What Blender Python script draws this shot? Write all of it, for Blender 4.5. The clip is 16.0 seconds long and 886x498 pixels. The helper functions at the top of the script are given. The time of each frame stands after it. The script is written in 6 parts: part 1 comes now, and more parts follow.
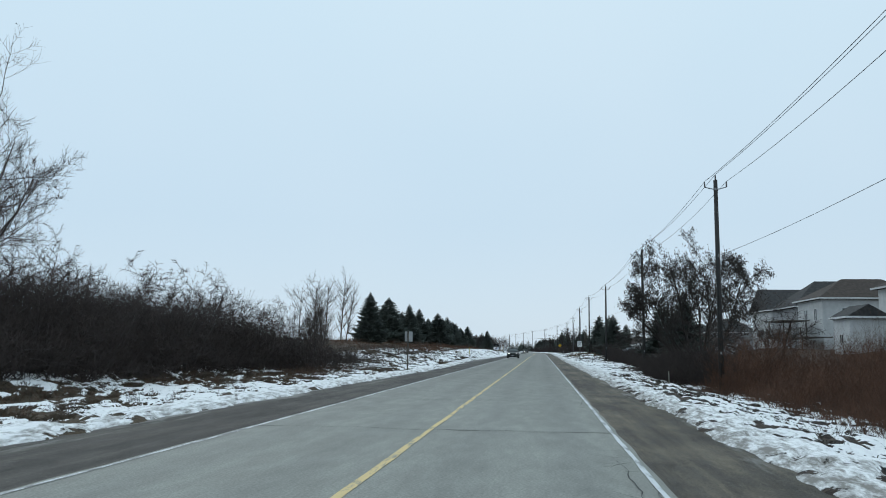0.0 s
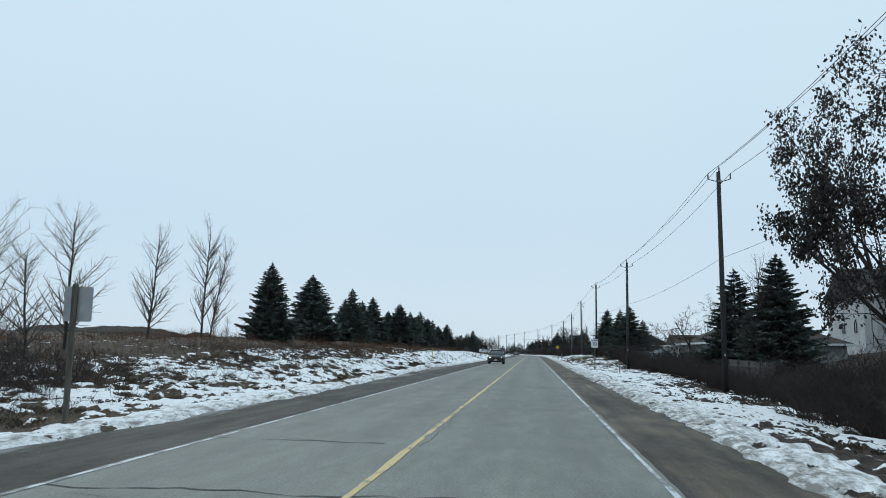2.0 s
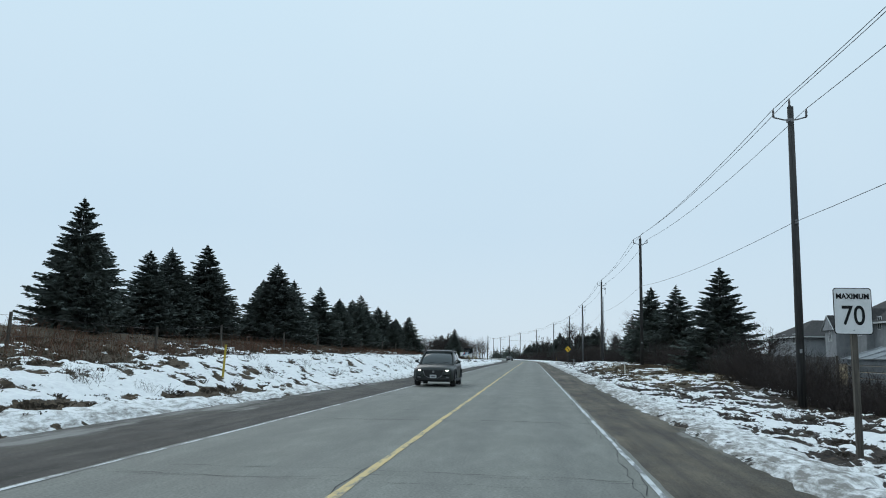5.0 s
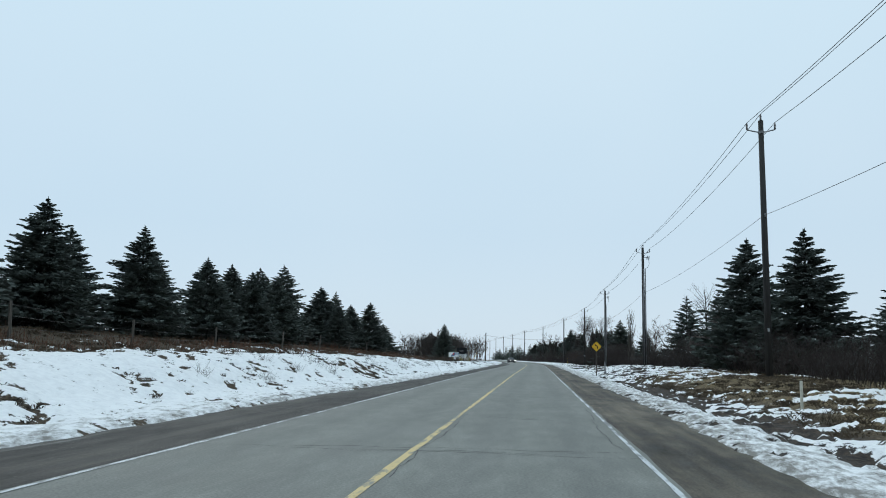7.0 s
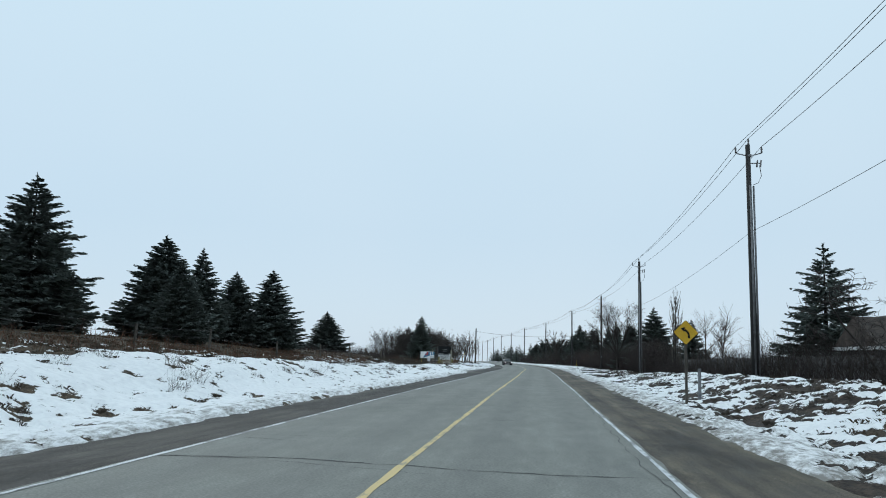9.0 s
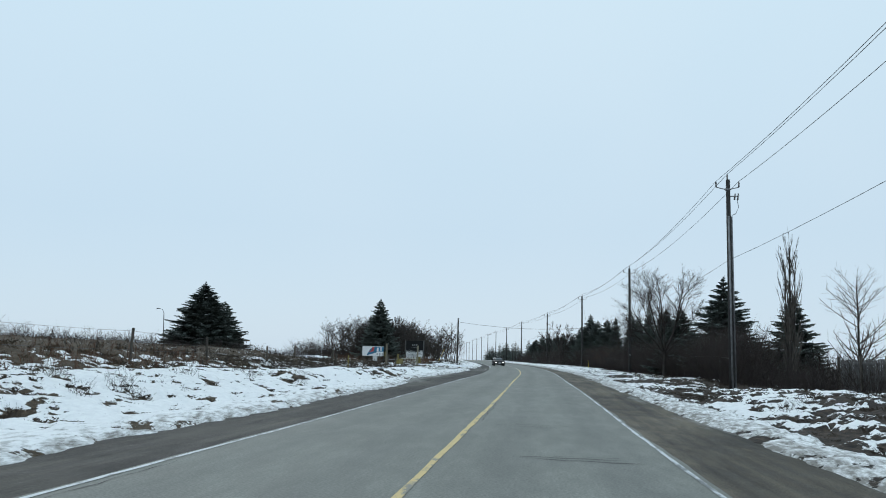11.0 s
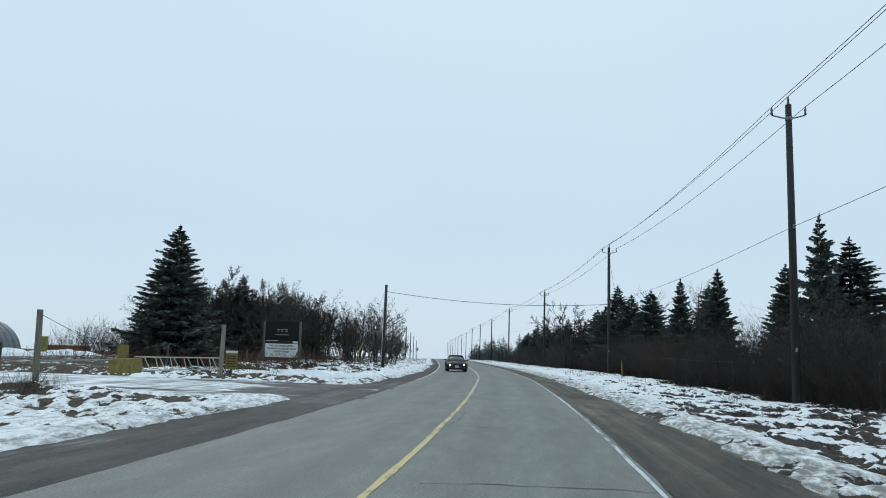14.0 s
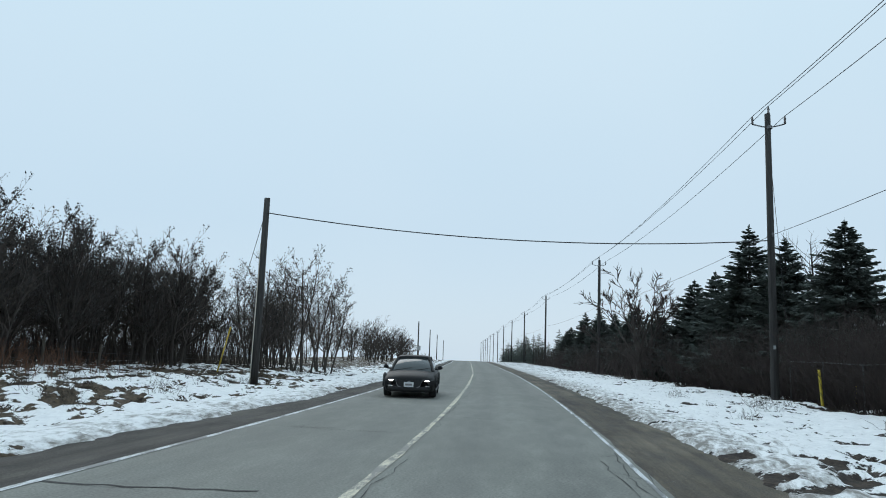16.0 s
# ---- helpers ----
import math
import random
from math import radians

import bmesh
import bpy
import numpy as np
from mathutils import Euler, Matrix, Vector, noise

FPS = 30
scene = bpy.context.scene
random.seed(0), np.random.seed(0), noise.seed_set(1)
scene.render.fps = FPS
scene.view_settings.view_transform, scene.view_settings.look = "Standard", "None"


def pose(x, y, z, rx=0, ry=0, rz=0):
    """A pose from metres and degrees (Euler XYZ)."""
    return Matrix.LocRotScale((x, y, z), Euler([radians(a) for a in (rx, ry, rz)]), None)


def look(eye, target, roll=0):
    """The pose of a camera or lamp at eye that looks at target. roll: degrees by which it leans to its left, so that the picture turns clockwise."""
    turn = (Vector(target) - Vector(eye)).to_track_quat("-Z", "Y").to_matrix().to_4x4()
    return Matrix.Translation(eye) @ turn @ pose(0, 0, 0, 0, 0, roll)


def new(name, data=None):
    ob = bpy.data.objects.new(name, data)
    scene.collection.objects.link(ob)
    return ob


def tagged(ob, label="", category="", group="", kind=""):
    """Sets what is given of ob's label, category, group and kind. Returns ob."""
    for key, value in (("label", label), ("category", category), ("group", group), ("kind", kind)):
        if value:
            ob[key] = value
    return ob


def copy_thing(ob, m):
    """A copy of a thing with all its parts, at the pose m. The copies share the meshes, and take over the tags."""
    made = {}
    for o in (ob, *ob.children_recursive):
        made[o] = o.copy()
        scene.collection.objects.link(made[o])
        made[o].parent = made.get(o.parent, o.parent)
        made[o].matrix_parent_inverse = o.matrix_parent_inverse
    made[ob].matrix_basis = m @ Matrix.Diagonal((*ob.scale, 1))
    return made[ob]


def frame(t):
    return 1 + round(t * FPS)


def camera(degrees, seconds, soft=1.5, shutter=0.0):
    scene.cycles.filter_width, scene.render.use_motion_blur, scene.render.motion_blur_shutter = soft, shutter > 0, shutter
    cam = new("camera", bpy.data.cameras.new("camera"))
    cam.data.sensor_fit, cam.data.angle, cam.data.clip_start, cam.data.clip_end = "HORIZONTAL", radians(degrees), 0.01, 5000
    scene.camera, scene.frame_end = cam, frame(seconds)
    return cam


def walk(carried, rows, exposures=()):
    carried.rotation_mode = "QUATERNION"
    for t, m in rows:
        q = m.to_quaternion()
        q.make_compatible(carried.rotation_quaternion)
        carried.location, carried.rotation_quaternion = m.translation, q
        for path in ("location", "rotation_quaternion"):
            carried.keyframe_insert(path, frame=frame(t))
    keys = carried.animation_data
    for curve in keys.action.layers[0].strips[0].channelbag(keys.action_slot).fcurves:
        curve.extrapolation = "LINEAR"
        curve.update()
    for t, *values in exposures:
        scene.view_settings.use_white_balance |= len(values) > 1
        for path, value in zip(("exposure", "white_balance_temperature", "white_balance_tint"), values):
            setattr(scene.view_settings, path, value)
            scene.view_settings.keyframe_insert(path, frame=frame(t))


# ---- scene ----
cam = camera(60.4, 16.0, soft=1.0)
PATH = [
    (0, (2.134, 0.428, 1.597), (1.879, 2.395, 1.854), 0.81),
    (0.5, (2.028, 9.391, 1.586), (1.774, 11.358, 1.842), 0.84),
    (1, (1.894, 18.304, 1.576), (1.644, 20.271, 1.836), 0.89),
    (1.5, (1.880, 26.980, 1.566), (1.637, 28.948, 1.827), 0.91),
    (2, (1.935, 36.077, 1.557), (1.699, 38.046, 1.820), 0.95),
    (2.5, (1.962, 44.971, 1.548), (1.728, 46.939, 1.815), 0.98),
    (3, (2.051, 54.294, 1.540), (1.816, 56.262, 1.806), 1.02),
    (3.5, (2.026, 63.030, 1.532), (1.796, 64.998, 1.802), 1.07),
    (4, (2.058, 72.422, 1.524), (1.827, 74.391, 1.795), 1.10),
    (4.5, (2.066, 81.106, 1.517), (1.830, 83.073, 1.787), 1.13),
    (5, (2.042, 90.614, 1.510), (1.811, 92.582, 1.784), 1.14),
    (7.5, (1.842, 135.905, 1.483), (1.595, 137.871, 1.760), 1.38),
    (8, (1.810, 145.145, 1.479), (1.564, 147.110, 1.757), 1.40),
    (8.5, (1.806, 154.399, 1.475), (1.558, 156.364, 1.753), 1.44),
    (9, (1.784, 163.667, 1.472), (1.535, 165.632, 1.751), 1.49),
    (11.5, (1.380, 209.154, 1.459), (1.140, 211.120, 1.733), 1.68),
    (12, (1.346, 218.441, 1.458), (1.122, 220.410, 1.732), 1.71),
    (12.5, (1.457, 227.374, 1.456), (1.239, 229.343, 1.730), 1.69),
    (13, (1.617, 236.854, 1.455), (1.406, 238.824, 1.731), 1.78),
    (13.5, (1.827, 246.056, 1.454), (1.608, 248.025, 1.728), 1.89),
    (14, (1.823, 255.336, 1.454), (1.593, 257.304, 1.726), 1.85),
    (14.5, (1.799, 264.827, 1.454), (1.548, 266.793, 1.726), 1.85),
    (15, (1.552, 274.397, 1.454), (1.279, 276.360, 1.727), 1.92),
    (15.5, (1.292, 283.914, 1.454), (0.992, 285.873, 1.727), 1.95),
    (16, (0.988, 293.528, 1.455), (0.662, 295.482, 1.727), 1.99),
]
walk(cam, [(t, look(eye, target, roll)) for t, eye, target, roll in PATH])

# ---- sky and light: even overcast, no shadows ----
world = bpy.data.worlds.new("overcast")
scene.world = world
world.use_nodes = True
wt = world.node_tree
wt.nodes.clear()
w_out, w_bg = wt.nodes.new("ShaderNodeOutputWorld"), wt.nodes.new("ShaderNodeBackground")
w_sky = wt.nodes.new("ShaderNodeTexSky")
w_sky.sky_type, w_sky.sun_disc = "NISHITA", False
w_sky.sun_elevation, w_sky.sun_rotation = radians(32), radians(150)
w_geo, w_sep = wt.nodes.new("ShaderNodeTexCoord"), wt.nodes.new("ShaderNodeSeparateXYZ")
w_ramp, w_noise = wt.nodes.new("ShaderNodeValToRGB"), wt.nodes.new("ShaderNodeTexNoise")
w_noise.inputs["Scale"].default_value, w_noise.inputs["Detail"].default_value = 1.6, 3.0
w_ramp.color_ramp.elements[0].position, w_ramp.color_ramp.elements[0].color = 0.0, (0.63, 0.76, 0.87, 1)
w_ramp.color_ramp.elements[1].position, w_ramp.color_ramp.elements[1].color = 0.55, (0.665, 0.86, 0.985, 1)
w_low = w_ramp.color_ramp.elements.new(0.16)
w_low.color = (0.595, 0.755, 0.885, 1)
w_cloud, w_mix = wt.nodes.new("ShaderNodeMix"), wt.nodes.new("ShaderNodeMix")
w_cloud.data_type = w_mix.data_type = "RGBA"
w_cloud.blend_type = "OVERLAY"
w_cloud.inputs[0].default_value, w_mix.inputs[0].default_value = 0.16, 0.93
wt.links.new(w_geo.outputs["Generated"], w_sep.inputs[0])
wt.links.new(w_sep.outputs["Z"], w_ramp.inputs[0])
wt.links.new(w_geo.outputs["Generated"], w_noise.inputs["Vector"])
wt.links.new(w_ramp.outputs[0], w_cloud.inputs[6])
wt.links.new(w_noise.outputs["Fac"], w_cloud.inputs[7])
w_dim = wt.nodes.new("ShaderNodeMix")
w_dim.data_type, w_dim.blend_type = "RGBA", "MULTIPLY"
w_dim.inputs[0].default_value, w_dim.inputs[7].default_value = 1.0, (0.1, 0.1, 0.1, 1)
wt.links.new(w_sky.outputs[0], w_dim.inputs[6])
wt.links.new(w_dim.outputs[2], w_mix.inputs[6])
wt.links.new(w_cloud.outputs[2], w_mix.inputs[7])
wt.links.new(w_mix.outputs[2], w_bg.inputs["Color"])
w_bg.inputs["Strength"].default_value = 1.0
wt.links.new(w_bg.outputs[0], w_out.inputs["Surface"])
sun_data = bpy.data.lights.new("sun", "SUN")
sun_data.energy, sun_data.angle, sun_data.color = 0.5, radians(40), (1.0, 0.97, 0.93)
sun = new("sun", sun_data)
sun.rotation_euler = (radians(58), 0, radians(-150))

# ---- materials ----


def links(mat):
    return mat.node_tree.nodes, mat.node_tree.links


def noise_node(mat, scale, detail=4.0, space="Object", stretch=(1, 1, 1), turn=0.0, rough=0.55):
    nodes, link = links(mat)
    tc, mp, nz = nodes.new("ShaderNodeTexCoord"), nodes.new("ShaderNodeMapping"), nodes.new("ShaderNodeTexNoise")
    mp.inputs["Scale"].default_value, mp.inputs["Rotation"].default_value = stretch, (0, 0, radians(turn))
    nz.inputs["Scale"].default_value, nz.inputs["Detail"].default_value, nz.inputs["Roughness"].default_value = scale, detail, rough
    link.new(tc.outputs[space], mp.inputs[0])
    link.new(mp.outputs[0], nz.inputs["Vector"])
    return nz.outputs["Fac"]


def ramp(mat, fac, stops):
    nodes, link = links(mat)
    rp = nodes.new("ShaderNodeValToRGB")
    while len(rp.color_ramp.elements) < len(stops):
        rp.color_ramp.elements.new(0.5)
    for el, (p, c) in zip(rp.color_ramp.elements, stops):
        el.position, el.color = p, (*c, 1) if len(c) == 3 else c
    link.new(fac, rp.inputs[0])
    return rp.outputs[0]


def mix(mat, fac, a, b, how="MIX"):
    nodes, link = links(mat)
    mx = nodes.new("ShaderNodeMix")
    mx.data_type, mx.blend_type = "RGBA", how
    for socket, v in ((mx.inputs[0], fac), (mx.inputs[6], a), (mx.inputs[7], b)):
        if isinstance(v, (float, int)):
            socket.default_value = v
        elif isinstance(v, tuple):
            socket.default_value = (*v, 1)
        else:
            link.new(v, socket)
    return mx.outputs[2]


def calc(mat, how, a, b):
    nodes, link = links(mat)
    n = nodes.new("ShaderNodeMath")
    n.operation = how
    for socket, v in zip(n.inputs, (a, b)):
        if isinstance(v, (float, int)):
            socket.default_value = v
        else:
            link.new(v, socket)
    return n.outputs[0]


def bump(mat, height, strength, distance):
    nodes, link = links(mat)
    b = nodes.new("ShaderNodeBump")
    b.inputs["Strength"].default_value, b.inputs["Distance"].default_value = strength, distance
    link.new(height, b.inputs["Height"])
    link.new(b.outputs[0], nodes["Principled BSDF"].inputs["Normal"])


def blank(name, rough=0.8, metal=0.0, spec=0.5):
    mat = bpy.data.materials.new(name)
    mat.use_nodes = True
    p = mat.node_tree.nodes["Principled BSDF"]
    p.inputs["Roughness"].default_value, p.inputs["Metallic"].default_value = rough, metal
    p.inputs["Specular IOR Level"].default_value = spec
    return mat, p


def surface(name, dark, light, scale=6.0, rough=0.8, metal=0.0, bumps=0.2, spec=0.4, stretch=(1, 1, 1), fine=60.0, vary=0.25, space="Object", depth=0.01):
    """A weathered surface: blotches between two colours, fine grain, a shade of its own for each object, and relief."""
    mat, p = blank(name, rough, metal, spec)
    nodes, link = links(mat)
    big = noise_node(mat, scale, 5.0, space, stretch)
    col = ramp(mat, big, [(0.3, dark), (0.7, light)])
    grain = noise_node(mat, fine, 3.0, space, stretch)
    col = mix(mat, 0.35, col, ramp(mat, grain, [(0.25, (0.3, 0.3, 0.3)), (0.75, (0.75, 0.75, 0.75))]), "OVERLAY")
    info = nodes.new("ShaderNodeObjectInfo")
    shade = ramp(mat, info.outputs["Random"], [(0.0, (1 - vary,) * 3), (1.0, (1.0, 1.0, 1.0))])
    col = mix(mat, 1.0, col, shade, "MULTIPLY")
    link.new(col, p.inputs["Base Color"])
    if bumps:
        bump(mat, grain, bumps, depth)
    return mat


M = {}
M["bark"] = surface("bark", (0.026, 0.021, 0.018), (0.078, 0.066, 0.058), 9, 0.9, stretch=(1, 1, 0.25), bumps=0.5)
M["twig"] = surface("twig", (0.050, 0.042, 0.038), (0.125, 0.102, 0.090), 3, 0.9, bumps=0)
M["twig_pale"] = surface("twig_pale", (0.07, 0.06, 0.052), (0.16, 0.14, 0.12), 3, 0.9, bumps=0)
M["twig_red"] = surface("twig_red", (0.066, 0.035, 0.024), (0.172, 0.084, 0.050), 1.2, 0.85, bumps=0)
M["twig_dark"] = surface("twig_dark", (0.032, 0.025, 0.023), (0.072, 0.054, 0.048), 1.5, 0.9, bumps=0)
M["leaf_dead"] = surface("leaf_dead", (0.026, 0.024, 0.023), (0.058, 0.050, 0.044), 8, 0.7, bumps=0)
M["leaf_rust"] = surface("leaf_rust", (0.06, 0.028, 0.014), (0.16, 0.075, 0.035), 8, 0.7, bumps=0)
M["needle"] = surface("needle", (0.088, 0.106, 0.093), (0.112, 0.132, 0.115), 2.5, 0.75, bumps=0, fine=25)
M["soil"] = surface("soil", (0.022, 0.017, 0.014), (0.060, 0.046, 0.036), 2.0, 0.95, bumps=0.8, fine=20, depth=0.1)
M["grass_dead"] = surface("grass_dead", (0.040, 0.029, 0.020), (0.135, 0.10, 0.065), 0.8, 0.9, bumps=0)
M["weed"] = surface("weed", (0.028, 0.022, 0.017), (0.085, 0.064, 0.045), 0.8, 0.9, bumps=0)
M["pole_wood"] = surface("pole_wood", (0.027, 0.026, 0.026), (0.074, 0.071, 0.068), 3, 0.85, stretch=(4, 4, 0.25), bumps=0.5, vary=0.4)
M["post_wood"] = surface("post_wood", (0.05, 0.045, 0.038), (0.15, 0.13, 0.11), 5, 0.9, stretch=(4, 4, 0.4), bumps=0.4)
M["board_grey"] = surface("board_grey", (0.07, 0.068, 0.066), (0.17, 0.165, 0.16), 3, 0.9, stretch=(5, 5, 0.4), bumps=0.3, vary=0.4)
M["wire"] = surface("wire", (0.03, 0.03, 0.032), (0.06, 0.06, 0.065), 2, 0.6, bumps=0)
M["steel"] = surface("steel", (0.28, 0.29, 0.30), (0.45, 0.46, 0.47), 8, 0.45, 0.85, bumps=0.05)
M["steel_dull"] = surface("steel_dull", (0.16, 0.16, 0.165), (0.30, 0.30, 0.31), 6, 0.6, 0.5, bumps=0.1)
M["post_steel"] = surface("post_steel", (0.06, 0.06, 0.062), (0.13, 0.13, 0.135), 6, 0.7, 0.2, bumps=0.1)
M["porcelain"] = surface("porcelain", (0.10, 0.09, 0.09), (0.18, 0.17, 0.17), 5, 0.3, bumps=0)
M["sign_white"] = surface("sign_white", (0.66, 0.67, 0.67), (0.78, 0.79, 0.79), 4, 0.45, bumps=0)
M["sign_black"] = surface("sign_black", (0.008, 0.008, 0.009), (0.014, 0.014, 0.015), 4, 0.6, bumps=0, spec=0.2)
M["sign_yellow"] = surface("sign_yellow", (0.68, 0.38, 0.015), (0.80, 0.47, 0.03), 4, 0.45, bumps=0)
M["sign_grey"] = surface("sign_grey", (0.34, 0.36, 0.37), (0.46, 0.48, 0.49), 4, 0.5, 0.3, bumps=0)
M["yellow_old"] = surface("yellow_old", (0.16, 0.125, 0.035), (0.30, 0.24, 0.065), 6, 0.7, bumps=0.1)
M["yellow_paint"] = surface("yellow_paint", (0.45, 0.33, 0.03), (0.66, 0.50, 0.06), 6, 0.6, bumps=0.1)
M["pale_paint"] = surface("pale_paint", (0.45, 0.42, 0.34), (0.62, 0.60, 0.52), 6, 0.7, bumps=0.1)
M["post_pale"] = surface("post_pale", (0.16, 0.145, 0.11), (0.30, 0.27, 0.20), 5, 0.9, stretch=(4, 4, 0.4), bumps=0.3)
M["blue"] = surface("blue", (0.04, 0.16, 0.27), (0.06, 0.22, 0.36), 3, 0.5, bumps=0)
M["red"] = surface("red", (0.42, 0.05, 0.05), (0.52, 0.08, 0.07), 3, 0.5, bumps=0)
M["orange"] = surface("orange", (0.30, 0.085, 0.04), (0.42, 0.13, 0.06), 2, 0.6, bumps=0.1)
M["siding_white"] = surface("siding_white", (0.52, 0.53, 0.53), (0.66, 0.67, 0.67), 1.5, 0.7, bumps=0.1)
M["siding_grey"] = surface("siding_grey", (0.24, 0.25, 0.26), (0.34, 0.35, 0.36), 1.5, 0.7, bumps=0.1)
M["brick_brown"] = surface("brick_brown", (0.085, 0.06, 0.045), (0.17, 0.125, 0.09), 4, 0.9, bumps=0.3)
M["shingle"] = surface("shingle", (0.026, 0.025, 0.026), (0.062, 0.058, 0.057), 3, 0.9, bumps=0.4)
M["shingle_brown"] = surface("shingle_brown", (0.034, 0.026, 0.022), (0.078, 0.058, 0.048), 3, 0.9, bumps=0.4)
M["trim_white"] = surface("trim_white", (0.60, 0.61, 0.61), (0.74, 0.75, 0.75), 3, 0.6, bumps=0)
M["hangar"] = surface("hangar", (0.14, 0.155, 0.17), (0.25, 0.27, 0.285), 2, 0.5, 0.4, bumps=0.1)
M["tyre"] = surface("tyre", (0.012, 0.012, 0.012), (0.03, 0.03, 0.03), 20, 0.85, bumps=0.1)
M["car_green"] = surface("car_green", (0.020, 0.024, 0.023), (0.028, 0.032, 0.031), 3, 0.34, 0.2, bumps=0, spec=0.4)
M["car_black"] = surface("car_black", (0.004, 0.004, 0.005), (0.007, 0.007, 0.008), 3, 0.48, 0.0, bumps=0, spec=0.22)
M["trim_black"] = surface("trim_black", (0.010, 0.010, 0.011), (0.02, 0.02, 0.021), 8, 0.6, bumps=0)
M["plate"] = surface("plate", (0.6, 0.62, 0.64), (0.7, 0.72, 0.74), 6, 0.5, bumps=0)
M["pane"], pane_p = blank("pane", 0.08, 0.0, 0.6)
pane_p.inputs["Base Color"].default_value = (0.02, 0.024, 0.028, 1)
M["car_glass"], glass_p = blank("car_glass", 0.05, 0.0, 0.8)
glass_p.inputs["Base Color"].default_value = (0.045, 0.054, 0.056, 1)
M["headlight"], lamp_p = blank("headlight", 0.2)
lamp_p.inputs["Base Color"].default_value = (0.8, 0.82, 0.85, 1)
lamp_p.inputs["Emission Color"].default_value, lamp_p.inputs["Emission Strength"].default_value = (1.0, 0.96, 0.9, 1), 14.0


def snow_material(name, dirt=0.25):
    mat, p = blank(name, 0.65, 0.0, 0.3)
    nodes, link = links(mat)
    big, fine = noise_node(mat, 0.9, 5.0), noise_node(mat, 9.0, 4.0)
    col = ramp(mat, big, [(0.3, (0.70, 0.73, 0.77)), (0.6, (0.84, 0.86, 0.89))])
    spots = ramp(mat, fine, [(0.30, (0.32, 0.29, 0.26)), (0.30 + 0.25, (1, 1, 1))])
    link.new(mix(mat, dirt, col, spots, "MULTIPLY"), p.inputs["Base Color"])
    bump(mat, fine, 0.5, 0.06)
    return mat


M["snow"] = snow_material("snow", 0.5)


def ground_material():
    """Dead grass and wet soil under broken snow. Where snow lies is set by the "cover" attribute, broken up finely here."""
    mat, p = blank("ground", 0.85, 0.0, 0.25)
    nodes, link = links(mat)
    a_cover, a_far, a_dirt, a_tan = (nodes.new("ShaderNodeAttribute") for _ in range(4))
    a_cover.attribute_name, a_far.attribute_name, a_dirt.attribute_name, a_tan.attribute_name = "cover", "far", "dirt", "tan"
    streak = noise_node(mat, 1.7, 6.0, stretch=(0.85, 0.75, 1), turn=28, rough=0.66)
    lump = noise_node(mat, 5.5, 5.0, stretch=(1, 0.8, 1), turn=-15, rough=0.65)
    fine = noise_node(mat, 14.0, 4.0)
    poke = noise_node(mat, 2.6, 7.0, stretch=(1.0, 0.8, 1), turn=35, rough=0.68)
    lie = a_cover.outputs["Fac"]
    for part_of, weight in ((streak, 0.40), (lump, 0.55), (fine, 0.20), (poke, 0.60)):
        lie = calc(mat, "ADD", lie, calc(mat, "MULTIPLY", calc(mat, "SUBTRACT", part_of, 0.5), weight))
    lie = calc(mat, "ADD", lie, calc(mat, "MULTIPLY", calc(mat, "SUBTRACT", streak, 0.5), calc(mat, "MULTIPLY", a_far.outputs["Fac"], 0.5)))
    mask = ramp(mat, calc(mat, "ADD", lie, 0.5), [(0.485, (0, 0, 0)), (0.525, (1, 1, 1))])
    soil = ramp(mat, lump, [(0.30, (0.014, 0.011, 0.009)), (0.48, (0.036, 0.026, 0.020)), (0.72, (0.090, 0.064, 0.045))])
    straw = ramp(mat, fine, [(0.3, (0.085, 0.06, 0.03)), (0.7, (0.20, 0.145, 0.075))])
    soil = mix(mat, a_tan.outputs["Fac"], soil, straw)
    soil = mix(mat, 0.75, soil, ramp(mat, fine, [(0.3, (0.2, 0.2, 0.2)), (0.7, (0.8, 0.8, 0.8))]), "OVERLAY")
    white = ramp(mat, lump, [(0.3, (0.80, 0.80, 0.81)), (0.6, (0.92, 0.92, 0.92))])
    grit = noise_node(mat, 4.5, 7.0, stretch=(1.3, 0.45, 1), rough=0.72)
    grit = calc(mat, "ADD", calc(mat, "MULTIPLY", grit, 0.9), calc(mat, "MULTIPLY", a_dirt.outputs["Fac"], 0.22))
    white = mix(mat, ramp(mat, grit, [(0.54, (0, 0, 0)), (0.72, (1, 1, 1))]), white, (0.25, 0.235, 0.215))
    link.new(mix(mat, mask, soil, white), p.inputs["Base Color"])
    bump(mat, calc(mat, "ADD", calc(mat, "MULTIPLY", lump, 0.5), calc(mat, "MULTIPLY", fine, 0.4)), 0.7, 0.10)
    return mat


